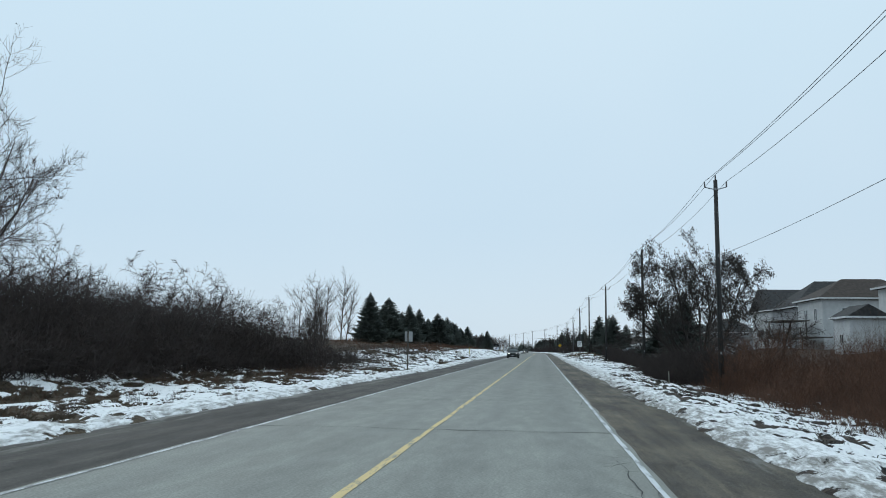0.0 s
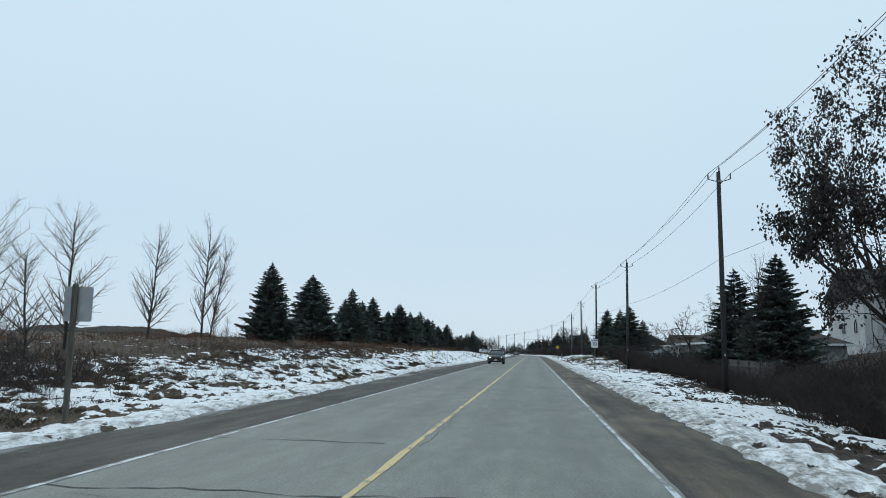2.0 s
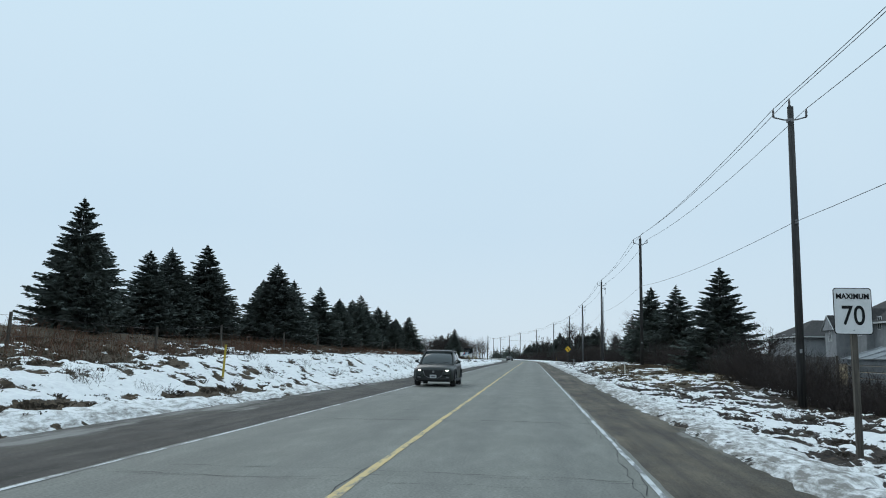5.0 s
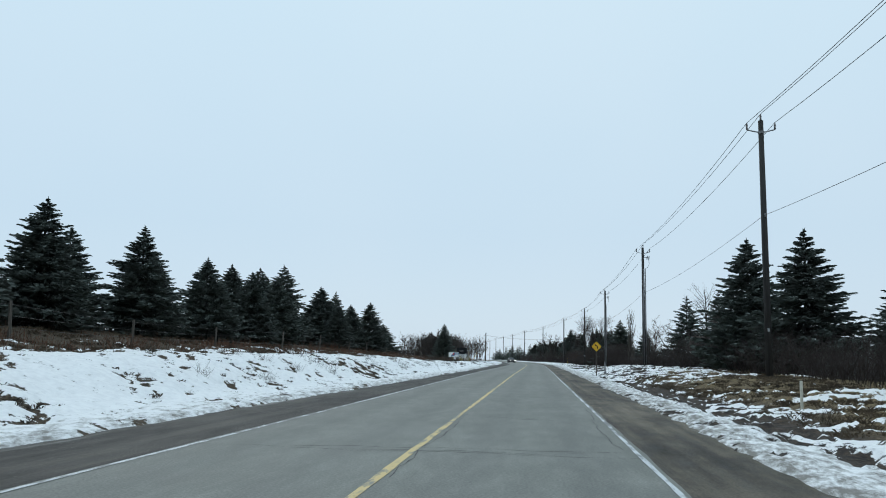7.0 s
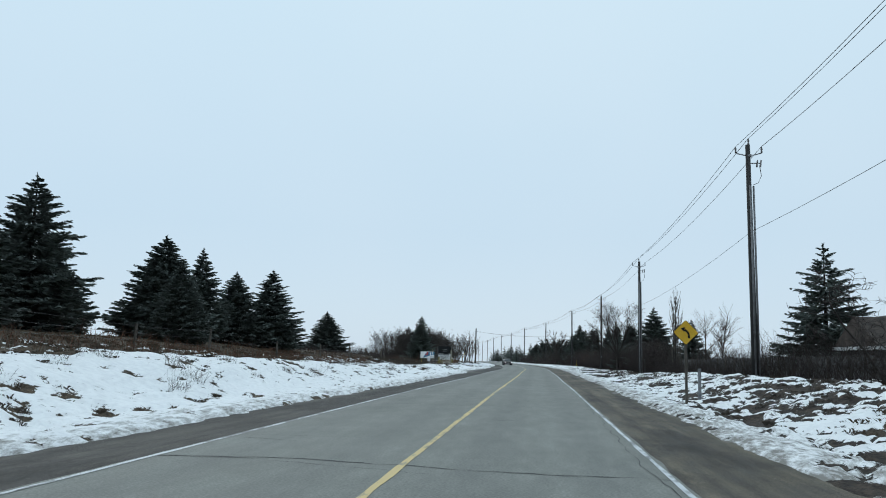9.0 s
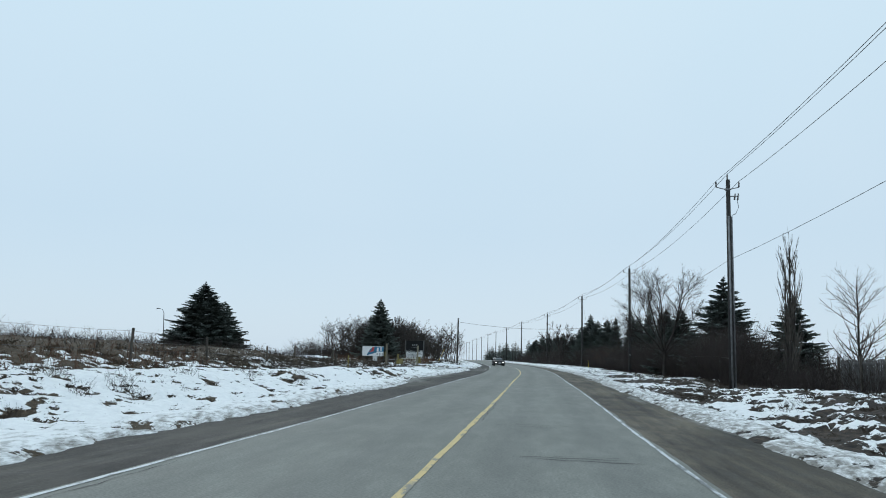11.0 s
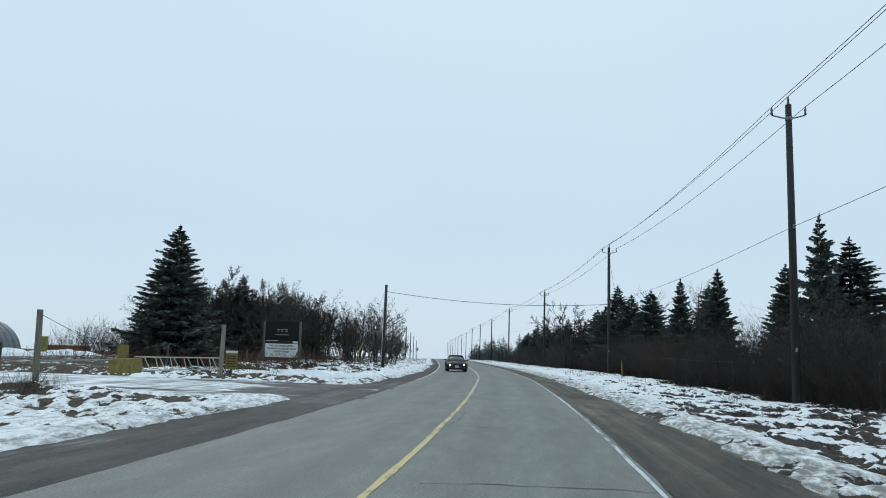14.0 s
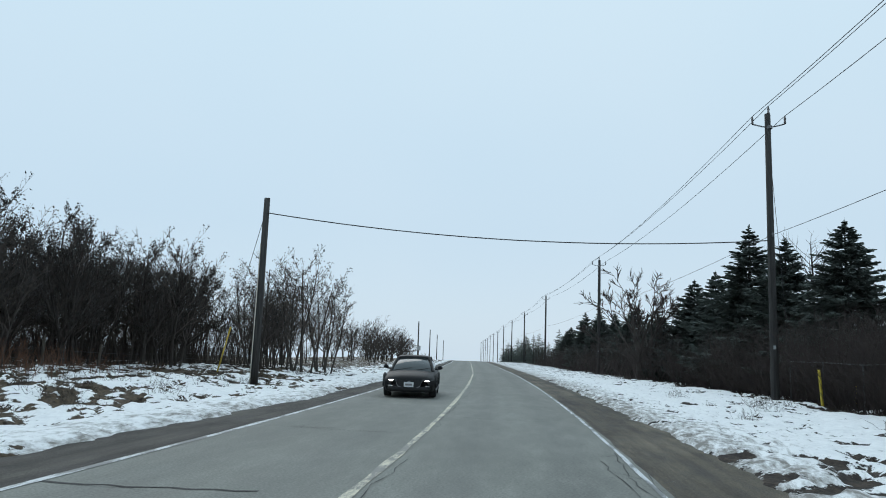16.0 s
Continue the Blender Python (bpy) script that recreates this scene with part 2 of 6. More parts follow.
def asphalt_material(name, dark, light, gravel=0.0, icy=False):
    mat, p = blank(name, 0.7, 0.0, 0.25)
    nodes, link = links(mat)
    big = noise_node(mat, 0.22, 5.0, "UV", (1.0, 0.35, 1))
    fine = noise_node(mat, 30.0, 3.0, "UV")
    mid = noise_node(mat, 2.2, 6.0, "UV", (1.4, 0.35, 1), rough=0.65)
    col = ramp(mat, big, [(0.32, dark), (0.68, light)])
    col = mix(mat, 0.55 + gravel * 0.5, col, ramp(mat, mid, [(0.3, (0.28, 0.28, 0.28)), (0.7, (0.72, 0.72, 0.72))]), "OVERLAY")
    blot = noise_node(mat, 0.7, 3.0, "UV", (1.0, 0.5, 1))
    col = mix(mat, 0.16 + gravel * 0.6, col, ramp(mat, blot, [(0.4, (0.36, 0.36, 0.36)), (0.6, (0.6, 0.6, 0.6))]), "OVERLAY")
    col = mix(mat, 0.42 + gravel * 0.5, col, ramp(mat, fine, [(0.3, (0.2, 0.2, 0.2)), (0.7, (0.8, 0.8, 0.8))]), "OVERLAY")
    uv, sep = nodes.new("ShaderNodeTexCoord"), nodes.new("ShaderNodeSeparateXYZ")
    link.new(uv.outputs["UV"], sep.inputs[0])
    if not gravel:
        # two worn tracks in each lane: a slightly darker, smoother band
        across = calc(mat, "ABSOLUTE", sep.outputs["X"], 0.0)
        off = calc(mat, "ABSOLUTE", calc(mat, "SUBTRACT", calc(mat, "ABSOLUTE", calc(mat, "SUBTRACT", across, 1.8), 0.0), 0.8), 0.0)
        track = ramp(mat, off, [(0.10, (0.90, 0.90, 0.91)), (0.55, (1.0, 1.0, 1.0))])
        col = mix(mat, 1.0, col, track, "MULTIPLY")
        # the southern stretch is up to 1.22 times paler, fading out by y = 60
        lighter = ramp(mat, calc(mat, "DIVIDE", sep.outputs["Y"], 100.0), [(0.22, (1.22, 1.22, 1.22)), (0.60, (1.0, 1.0, 1.0))])
        col = mix(mat, 1.0, col, lighter, "MULTIPLY")
    if icy:
        sheet = noise_node(mat, 0.35, 6.0, "UV", (0.5, 1.0, 1), rough=0.6)
        reach = calc(mat, "MULTIPLY", calc(mat, "ADD", sep.outputs["X"], 7.5), -0.028)
        sheet = calc(mat, "ADD", sheet, calc(mat, "MINIMUM", reach, 0.22))
        col = mix(mat, ramp(mat, sheet, [(0.52, (0, 0, 0)), (0.60, (1, 1, 1))]), col, (0.74, 0.76, 0.78))
    if gravel:
        # wheel streaks along the way, damp patches and loose stones
        rut = noise_node(mat, 1.0, 5.0, "UV", (2.6, 0.07, 1), rough=0.6)
        col = mix(mat, 1.0, col, ramp(mat, rut, [(0.34, (0.55, 0.55, 0.56)), (0.66, (1.30, 1.28, 1.24))]), "MULTIPLY")
        damp = noise_node(mat, 0.8, 7.0, "UV", (1.0, 0.30, 1), rough=0.72)
        col = mix(mat, 1.0, col, ramp(mat, damp, [(0.40, (0.52, 0.52, 0.53)), (0.52, (1.0, 1.0, 1.0)), (0.68, (1.35, 1.34, 1.32))]), "MULTIPLY")
        stones = noise_node(mat, 11.0, 5.0, "UV", rough=0.75)
        col = mix(mat, ramp(mat, stones, [(0.62, (0, 0, 0)), (0.70, (0.8, 0.8, 0.8))]), col, (0.24, 0.225, 0.20))
    if gravel and not icy:
        # grey slush and thin ice in streaks along the outer edge
        sheet = noise_node(mat, 1.1, 7.0, "UV", (1.0, 0.16, 1), rough=0.68)
        out = calc(mat, "SUBTRACT", calc(mat, "ABSOLUTE", sep.outputs["X"], 0.0), 5.3)
        sheet = calc(mat, "ADD", sheet, calc(mat, "MINIMUM", calc(mat, "MULTIPLY", out, 0.16), 0.12))
        col = mix(mat, ramp(mat, sheet, [(0.56, (0, 0, 0)), (0.68, (0.6, 0.6, 0.6))]), col, (0.34, 0.335, 0.32))
    link.new(col, p.inputs["Base Color"])
    link.new(ramp(mat, mid, [(0.3, (0.62, 0.62, 0.62)), (0.7, (0.85, 0.85, 0.85))]), p.inputs["Roughness"])
    bump(mat, fine, 0.35 + gravel, 0.01 + gravel * 0.02)
    return mat


def paint_material(name, colour, under, gone=0.46):
    mat, p = blank(name, 0.6, 0.0, 0.4)
    nodes, link = links(mat)
    wear = noise_node(mat, 5.0, 7.0, "UV", (1, 0.25, 1), rough=0.72)
    wide = noise_node(mat, 0.10, 2.0, "UV", (0.3, 1, 1))
    wear = calc(mat, "ADD", calc(mat, "MULTIPLY", wear, 0.8), calc(mat, "MULTIPLY", wide, 0.3))
    mask = ramp(mat, wear, [(gone - 0.04, (0, 0, 0)), (gone + 0.04, (1, 1, 1))])
    link.new(mix(mat, mask, under, colour), p.inputs["Base Color"])
    return mat


M["ground"] = ground_material()
M["asphalt"] = asphalt_material("asphalt", (0.186, 0.188, 0.168), (0.214, 0.216, 0.194))
M["shoulder"] = asphalt_material("shoulder", (0.072, 0.060, 0.045), (0.132, 0.112, 0.086), 0.5)
M["shoulder_dark"] = asphalt_material("shoulder_dark", (0.036, 0.033, 0.029), (0.075, 0.070, 0.062), 0.5)
M["apron"] = asphalt_material("apron", (0.060, 0.058, 0.054), (0.115, 0.112, 0.105), 0.3, True)
M["tar"] = surface("tar", (0.030, 0.030, 0.030), (0.075, 0.075, 0.075), 3, 0.8, bumps=0)
M["paint_white"] = paint_material("paint_white", (0.62, 0.64, 0.65), (0.19, 0.195, 0.195), 0.53)
M["paint_thin"] = paint_material("paint_thin", (0.5, 0.52, 0.53), (0.18, 0.18, 0.175), 0.56)
M["paint_yellow"] = paint_material("paint_yellow", (0.62, 0.46, 0.19), (0.21, 0.20, 0.165), 0.51)
M["paint_pale"] = paint_material("paint_pale", (0.60, 0.55, 0.42), (0.20, 0.195, 0.175), 0.54)

# ---- shape tools ----


class Shape:
    """Points and faces of one part."""

    def __init__(self):
        self.v, self.f = [], []

    def add(self, verts, faces):
        n = len(self.v)
        self.v += verts
        self.f += [tuple(i + n for i in f) for f in faces]
        return self

    def box(self, centre, size, turn=0.0, bevel=0.0, tilt=None):
        m = Matrix.Translation(centre) @ (tilt or Matrix.Rotation(turn, 4, "Z"))
        x, y, z = (s / 2 for s in size)
        if not bevel:
            vs = [m @ Vector((a * x, b * y, c * z)) for a in (-1, 1) for b in (-1, 1) for c in (-1, 1)]
            return self.add([tuple(v) for v in vs], [(0, 1, 3, 2), (4, 6, 7, 5), (0, 4, 5, 1), (2, 3, 7, 6), (0, 2, 6, 4), (1, 5, 7, 3)])
        b = min(bevel, x, y, z)
        rings = []
        for zz, ins in ((-z, b), (-z + b, 0), (z - b, 0), (z, b)):
            a, c = x - ins, y - ins
            k = b if not ins else b * 0.5
            rings.append([(a - k, -c), (a, -c + k), (a, c - k), (a - k, c), (-a + k, c), (-a, c - k), (-a, -c + k), (-a + k, -c)])
        vs = [tuple(m @ Vector((px, py, zz))) for (zz, _), ring in zip(((-z, 0), (-z + b, 0), (z - b, 0), (z, 0)), rings) for px, py in ring]
        fs = [(r * 8 + i, r * 8 + (i + 1) % 8, r * 8 + 8 + (i + 1) % 8, r * 8 + 8 + i) for r in range(3) for i in range(8)]
        return self.add(vs, fs + [tuple(range(7, -1, -1)), tuple(range(24, 32))])

    def tube(self, pts, radii, sides=6, cap=True):
        pts = [Vector(p) for p in pts]
        vs, n = [], len(pts)
        for i, p in enumerate(pts):
            d = (pts[min(i + 1, n - 1)] - pts[max(i - 1, 0)])
            d = d.normalized() if d.length > 1e-9 else Vector((0, 0, 1))
            a = d.cross(Vector((0, 0, 1)) if abs(d.z) < 0.9 else Vector((1, 0, 0))).normalized()
            b = d.cross(a)
            for k in range(sides):
                w = 2 * math.pi * k / sides
                vs.append(tuple(p + (a * math.cos(w) + b * math.sin(w)) * radii[i]))
        fs = [(i * sides + k, i * sides + (k + 1) % sides, (i + 1) * sides + (k + 1) % sides, (i + 1) * sides + k) for i in range(n - 1) for k in range(sides)]
        if cap:
            fs += [tuple(range(sides - 1, -1, -1)), tuple(range((n - 1) * sides, n * sides))]
        return self.add(vs, fs)

    def mesh(self, name, mat, smooth=False):
        me = bpy.data.meshes.new(name)
        me.from_pydata(self.v, [], self.f)
        me.materials.append(mat)
        if smooth:
            me.polygons.foreach_set("use_smooth", [True] * len(me.polygons))
        me.update()
        return me


def part(name, shape, mat, parent, label="", smooth=False):
    ob = new(name, shape.mesh(name, mat, smooth))
    ob.parent = parent
    if label:
        ob["label"] = label
    return ob


def thing(name, x, y, z, label, category, group="", turn=0.0, kind=""):
    ob = new(name)
    ob.empty_display_size = 0.3
    ob.matrix_basis = pose(x, y, z, 0, 0, turn)
    return tagged(ob, label, category, group, kind)


def single(name, shape, mat, label, category, kind="", group="", smooth=False):
    return tagged(new(name, shape.mesh(name, mat, smooth)), label, category, group, kind)


def value_noise(x, y, seed=0):
    xi, yi = np.floor(x).astype(np.int64), np.floor(y).astype(np.int64)
    fx, fy = x - xi, y - yi
    fx, fy = fx * fx * (3 - 2 * fx), fy * fy * (3 - 2 * fy)

    def h(a, b):
        n = (a * 374761393 + b * 668265263 + seed * 974634777) & 0xFFFFFFFF
        n = ((n ^ (n >> 13)) * 1274126177) & 0xFFFFFFFF
        return ((n ^ (n >> 16)) & 0xFFFF) / 65535.0
    return (h(xi, yi) * (1 - fx) + h(xi + 1, yi) * fx) * (1 - fy) + (h(xi, yi + 1) * (1 - fx) + h(xi + 1, yi + 1) * fx) * fy


def fbm(x, y, seed=0, octaves=4):
    out, amp, tot = 0.0, 1.0, 0.0
    for o in range(octaves):
        out, tot = out + amp * value_noise(x * 2 ** o, y * 2 ** o, seed + o), tot + amp
        amp *= 0.5
    return out / tot


# ---- the lie of the land ----
# the road runs north, straight at first, then bends gently to the left
line_y = np.arange(-80.0, 3201.0, 1.0)
line_x = np.interp(line_y, [-80, 195, 217, 226, 236, 245, 254, 263, 270, 276, 281, 294, 301, 308, 318, 330, 352, 367, 417, 3200], [0, 0, 0.13, 0.17, 0.18, 0.16, 0.19, 0.22, 0.12, -0.02, -0.18, -0.78, -1.14, -1.6, -2.47, -3.65, -6.1, -8.0, -14.4, -385])
line_x = np.convolve(np.pad(line_x, 5, mode="edge"), np.ones(11) / 11, "valid")


def cx(y):
    return np.interp(y, line_y, line_x)


def smooth(a, b, x):
    t = np.clip((x - a) / (b - a), 0, 1)
    return t * t * (3 - 2 * t)


def drop(y):
    """Beyond a low crest far ahead the land falls away."""
    far = np.maximum(np.asarray(y, float) - 440, 0)
    return -np.minimum(far * far / 12000, far * 0.03)


def edges(y):
    """How far the snow's edge lies from the road's middle, west and east."""
    west = np.interp(y, [0, 11, 40, 65, 85, 103, 122, 150, 173, 185, 236, 246, 258, 276, 280, 293, 301, 312, 420], [6.0, 5.95, 5.6, 5.5, 6.1, 6.6, 5.9, 5.5, 5.25, 4.95, 5.0, 5.8, 5.3, 4.7, 4.7, 4.8, 4.5, 4.2, 4.2])
    east = np.interp(y, [0, 20, 60, 100, 140, 173, 185, 236, 302, 315, 420], [5.3, 5.25, 5.05, 5.1, 5.2, 5.25, 5.35, 5.1, 4.6, 4.6, 4.6])
    west = west + 0.5 * (fbm(y * 0.25, y * 0 + 3, 5, 3) - 0.5) + 0.40 * (fbm(y * 1.7, y * 0 + 1, 8, 3) - 0.5)
    east = east + 0.35 * (fbm(y * 0.3, y * 0 + 9, 6, 3) - 0.5) + 0.32 * (fbm(y * 1.9, y * 0 + 2, 9, 3) - 0.5)
    return west, east


def land(u, y):
    """Height of the ground at u metres right of the road's middle."""
    u, y = np.asarray(u, float), np.asarray(y, float)
    bank = np.interp(y, [0, 20, 50, 62, 80, 95, 115, 124, 150, 190, 212, 230, 246, 262, 285, 300, 308, 330, 360, 420], [-0.1, 0, 0.1, 0.4, 0.85, 0.7, 0.95, 1.2, 1.26, 1.18, 0.7, 0.6, 0.28, 0.05, 0.02, 0.15, 0.28, 0.2, 0, 0])
    field = np.interp(y, [0, 24, 40, 56, 66, 92, 125, 157, 195, 223, 256, 270, 285, 320, 331, 356, 420], [1.9, 1.8, 1.2, 1.2, 1.5, 2.2, 2.3, 2.35, 2.1, 1.9, 1.4, 0.7, 0.35, 0.6, 0.45, 0, 0])
    s = -u
    left = bank * smooth(6.4, 11, s) + (field - bank) * smooth(11, 21, s) + 0.6 * smooth(21, 60, s) * (1 - smooth(250, 275, y)) - 1.2 * smooth(27, 45, s) * smooth(296, 318, y)
    verge = np.interp(y, [0, 46, 57, 80, 90, 100, 121, 136, 160, 175, 200, 225, 243, 254, 266, 288, 325, 420], [-0.75, -0.62, -0.6, -0.55, -0.3, -0.12, -0.2, 0.4, 0.74, 0.9, 0.85, 0.5, 0, 0.3, 0.15, -0.05, 0.05, 0])
    rise = np.interp(y, [0, 100, 130, 420], [2.6, 2.2, 0.5, 0.3])
    right = verge * smooth(6.6, 11.5, u) + rise * smooth(14, 31, u)
    h = np.where(u < 0, left, right)
    edge_l, edge_r = edges(y)
    berm = 0.06 * smooth(0, 0.35, s - edge_l) * (1 - smooth(0.9, 2.0, s - edge_l)) + 0.045 * smooth(0, 0.35, u - edge_r) * (1 - smooth(0.9, 2.0, u - edge_r))
    under = 0.10 * (1 - smooth(-0.05, 0.25, np.where(u < 0, s - edge_l, u - edge_r)))
    # the yard's entrance is kept low under its paving
    yard = smooth(276.5, 278.5, y) * (1 - smooth(287.5, 289.5, y)) * smooth(4, 5, s) * (1 - smooth(26, 30, s))
    # a ridge of ploughed snow before the yard
    left = left + 0.30 * smooth(6.6, 8.2, s) * (1 - smooth(8.8, 10.4, s)) * smooth(226, 238, y) * (1 - smooth(262, 270, y))
    h = np.where(u < 0, left, h)
    away = smooth(6.5, 8.5, np.abs(u))
    rough = (fbm(u * 0.35, y * 0.35, 11) - 0.5) * 0.34 * away + (fbm(u * 1.3, y * 1.0, 17, 3) - 0.5) * 0.16 * smooth(5.6, 7.0, np.abs(u))
    big = (fbm(u * 0.012, y * 0.012, 23, 3) - 0.5) * 6 * smooth(90, 400, np.abs(u))
    return (h + berm + rough) * (1 - yard) - np.maximum(under * (np.abs(u) < 8), 0.12 * yard) + big * (1 - yard) + drop(y)


table = {}


def spot(x, y):
    """Height of the ground at a place, from a half-metre table."""
    u, k = x - float(line_x[min(len(line_x) - 1, max(0, int(y + 80.5)))]), 2
    iu, iy = math.floor(u * k), math.floor(y * k)
    if (iu >> 4, iy >> 4) not in table:
        au, ay = np.meshgrid((np.arange(17) + (iu >> 4 << 4)) / k, (np.arange(17) + (iy >> 4 << 4)) / k)
        table[iu >> 4, iy >> 4] = land(au, ay).tolist()
    t, a, b = table[iu >> 4, iy >> 4], iu & 15, iy & 15
    fu, fy = u * k - iu, y * k - iy
    return (t[b][a] * (1 - fu) + t[b][a + 1] * fu) * (1 - fy) + (t[b + 1][a] * (1 - fu) + t[b + 1][a + 1] * fu) * fy


def steps(stops):
    out = [stops[0][0]]
    for (a, _), (b, d) in zip(stops, stops[1:]):
        n = max(1, round(abs(b - a) / d))
        out += [a + (b - a) * (i + 1) / n for i in range(n)]
    return np.array(out)


g_u = steps([(-2600, 0), (-700, 400), (-200, 100), (-70, 20), (-30, 4), (-16, 0.7), (-4.2, 0.13), (4.2, 1.2), (14.2, 0.13), (26, 0.8), (60, 4), (200, 20), (700, 100), (2600, 400)])
g_y = steps([(-70, 0), (-6, 4), (6, 0.5), (345, 0.26), (430, 1.0), (700, 12), (3100, 200)])
UU, YY = np.meshgrid(g_u, g_y)
n_r, n_c = UU.shape
S_, Y_ = -UU, YY
l_bank = np.interp(Y_, [0, 40, 75, 90, 115, 205, 225, 238, 264, 275, 290, 310, 420], [0.60, 0.58, 0.63, 0.76, 0.80, 0.83, 0.76, 0.90, 0.78, 0.66, 0.72, 0.72, 0.66])
l_field = np.interp(Y_, [0, 60, 100, 200, 228, 240, 270, 300, 420], [0.50, 0.48, 0.44, 0.36, 0.42, 0.46, 0.60, 0.54, 0.56])
split = np.interp(Y_, [0, 225, 238, 262, 275, 290, 420], [11.6, 11.6, 10.2, 10.2, 11.6, 10.4, 10.4])
edge_w, edge_e = edges(Y_)
snow_l = np.where(S_ < edge_w + 1.0, 0.96, l_bank + (l_field - l_bank) * smooth(-0.9, 0.9, S_ - split))
# a strip of wet dead grass at the foot of the bank
foot = smooth(0.7, 1.0, S_ - edge_w) * (1 - smooth(1.5, 1.9, S_ - edge_w)) * smooth(60, 74, Y_) * (1 - smooth(112, 124, Y_))
snow_l = snow_l - 0.42 * foot
r_verge = np.interp(Y_, [0, 30, 60, 95, 125, 140, 172, 180, 205, 250, 275, 290, 330, 420], [0.57, 0.55, 0.55, 0.58, 0.51, 0.46, 0.46, 0.56, 0.56, 0.50, 0.48, 0.77, 0.80, 0.7])
r_far = np.interp(Y_, [0, 80, 95, 170, 240, 290, 420], [0.34, 0.26, 0.38, 0.24, 0.28, 0.34, 0.3])
snow_r = np.where(UU < edge_e + 1.2, 0.93, r_verge + (r_far - r_verge) * smooth(-0.8, 0.8, UU - 12.0))
snow_a = np.where(UU < 0, snow_l, snow_r)
snow_a = np.where(np.abs(UU) > 60, 0.4, snow_a)
far_a = np.where(UU < 0, smooth(15, 17, S_), smooth(14, 17, UU)) + smooth(345, 352, Y_)
far_a = np.clip(far_a, 0, 1)
# where snow lies: slanting tufts of bent grass with their shade painted in, gathered in drifts
ra, rb = UU * 0.86 + YY * 0.5, YY * 0.86 - UU * 0.5
tuft_and_shade = 0.35 * fbm(ra * 1.5, rb * 0.9, 61, 4) + 0.65 * fbm(ra * 4.4 + 9, rb * 1.9, 67, 2)
drift_a = fbm(UU * 0.26 + 3, YY * 0.20, 71, 3)
lie_a = 1.7 * (tuft_and_shade - 0.5) + 0.6 * (drift_a - 0.5)
cover = lie_a * (1 - far_a) + (snow_a - 0.66) * 0.85
off_edge = np.where(UU > 0, (UU - edge_e) / 2.2, (S_ - edge_w) / 1.6)
dirt_a = np.clip(1.1 - off_edge, 0, 1) * np.where(UU > 0, 1.0, 0.75)
# slush driven over at the yard's entrance
slush = smooth(258, 266, Y_) * (1 - smooth(292, 296, Y_)) * (1 - smooth(9, 13, S_)) * (S_ > 0)
dirt_a = np.maximum(dirt_a, 0.55 * slush)
tan_a = np.where(UU > 0, smooth(128, 136, Y_) * (1 - smooth(176, 184, Y_)) * smooth(7.5, 9.5, UU) * (1 - smooth(24, 36, UU)), 0.25)
off_road = np.where(UU < 0, smooth(0.1, 0.7, S_ - edge_w), smooth(0.1, 0.7, UU - edge_e))
hump_a = fbm(UU * 3.1, YY * 2.3, 83, 3) - 0.5
ZZ = land(UU, YY) + off_road * (1 - far_a) * (0.10 * smooth(-0.05, 0.10, cover) + 0.12 * hump_a * (1 - 0.5 * smooth(-0.02, 0.05, cover)))


def bare(u, y):
    """Whether dead grass breaks through the snow here."""
    i, j = min(n_r - 1, int(np.searchsorted(g_y, y))), min(n_c - 1, int(np.searchsorted(g_u, u)))
    return cover[i, j] < 0.06 or far_a[i, j] > 0.5


g_v = np.stack([UU + cx(YY), YY, ZZ], -1).reshape(-1, 3)
gi = (np.arange(n_r - 1)[:, None] * n_c + np.arange(n_c - 1)[None]).ravel()
g_f = np.stack([gi, gi + 1, gi + n_c + 1, gi + n_c], -1)
g_me = bpy.data.meshes.new("ground")
g_me.vertices.add(len(g_v))
g_me.vertices.foreach_set("co", g_v.ravel())
g_me.loops.add(g_f.size)
g_me.loops.foreach_set("vertex_index", g_f.ravel().astype(np.int32))
g_me.polygons.add(len(g_f))
g_me.polygons.foreach_set("loop_start", (np.arange(len(g_f)) * 4).astype(np.int32))
g_me.polygons.foreach_set("loop_total", np.full(len(g_f), 4, np.int32))
g_me.polygons.foreach_set("use_smooth", np.ones(len(g_f), bool))
g_me.update(calc_edges=True)
for key, arr in (("cover", cover), ("far", far_a), ("dirt", dirt_a), ("tan", tan_a)):
    g_me.attributes.new(key, "FLOAT", "POINT").data.foreach_set("value", arr.ravel().astype(np.float32))
g_me.materials.append(M["ground"])
tagged(new("ground", g_me), "snow patches over dead brown grass on verges and fields", "ground", kind="structure")


def half(y):
    """How far the edge lines lie from the middle, against 3.5 m."""
    return float(np.interp(y, [200, 216, 236, 263, 294, 301, 360], [1.0, 0.955, 0.945, 0.885, 0.93, 0.935, 0.95]))


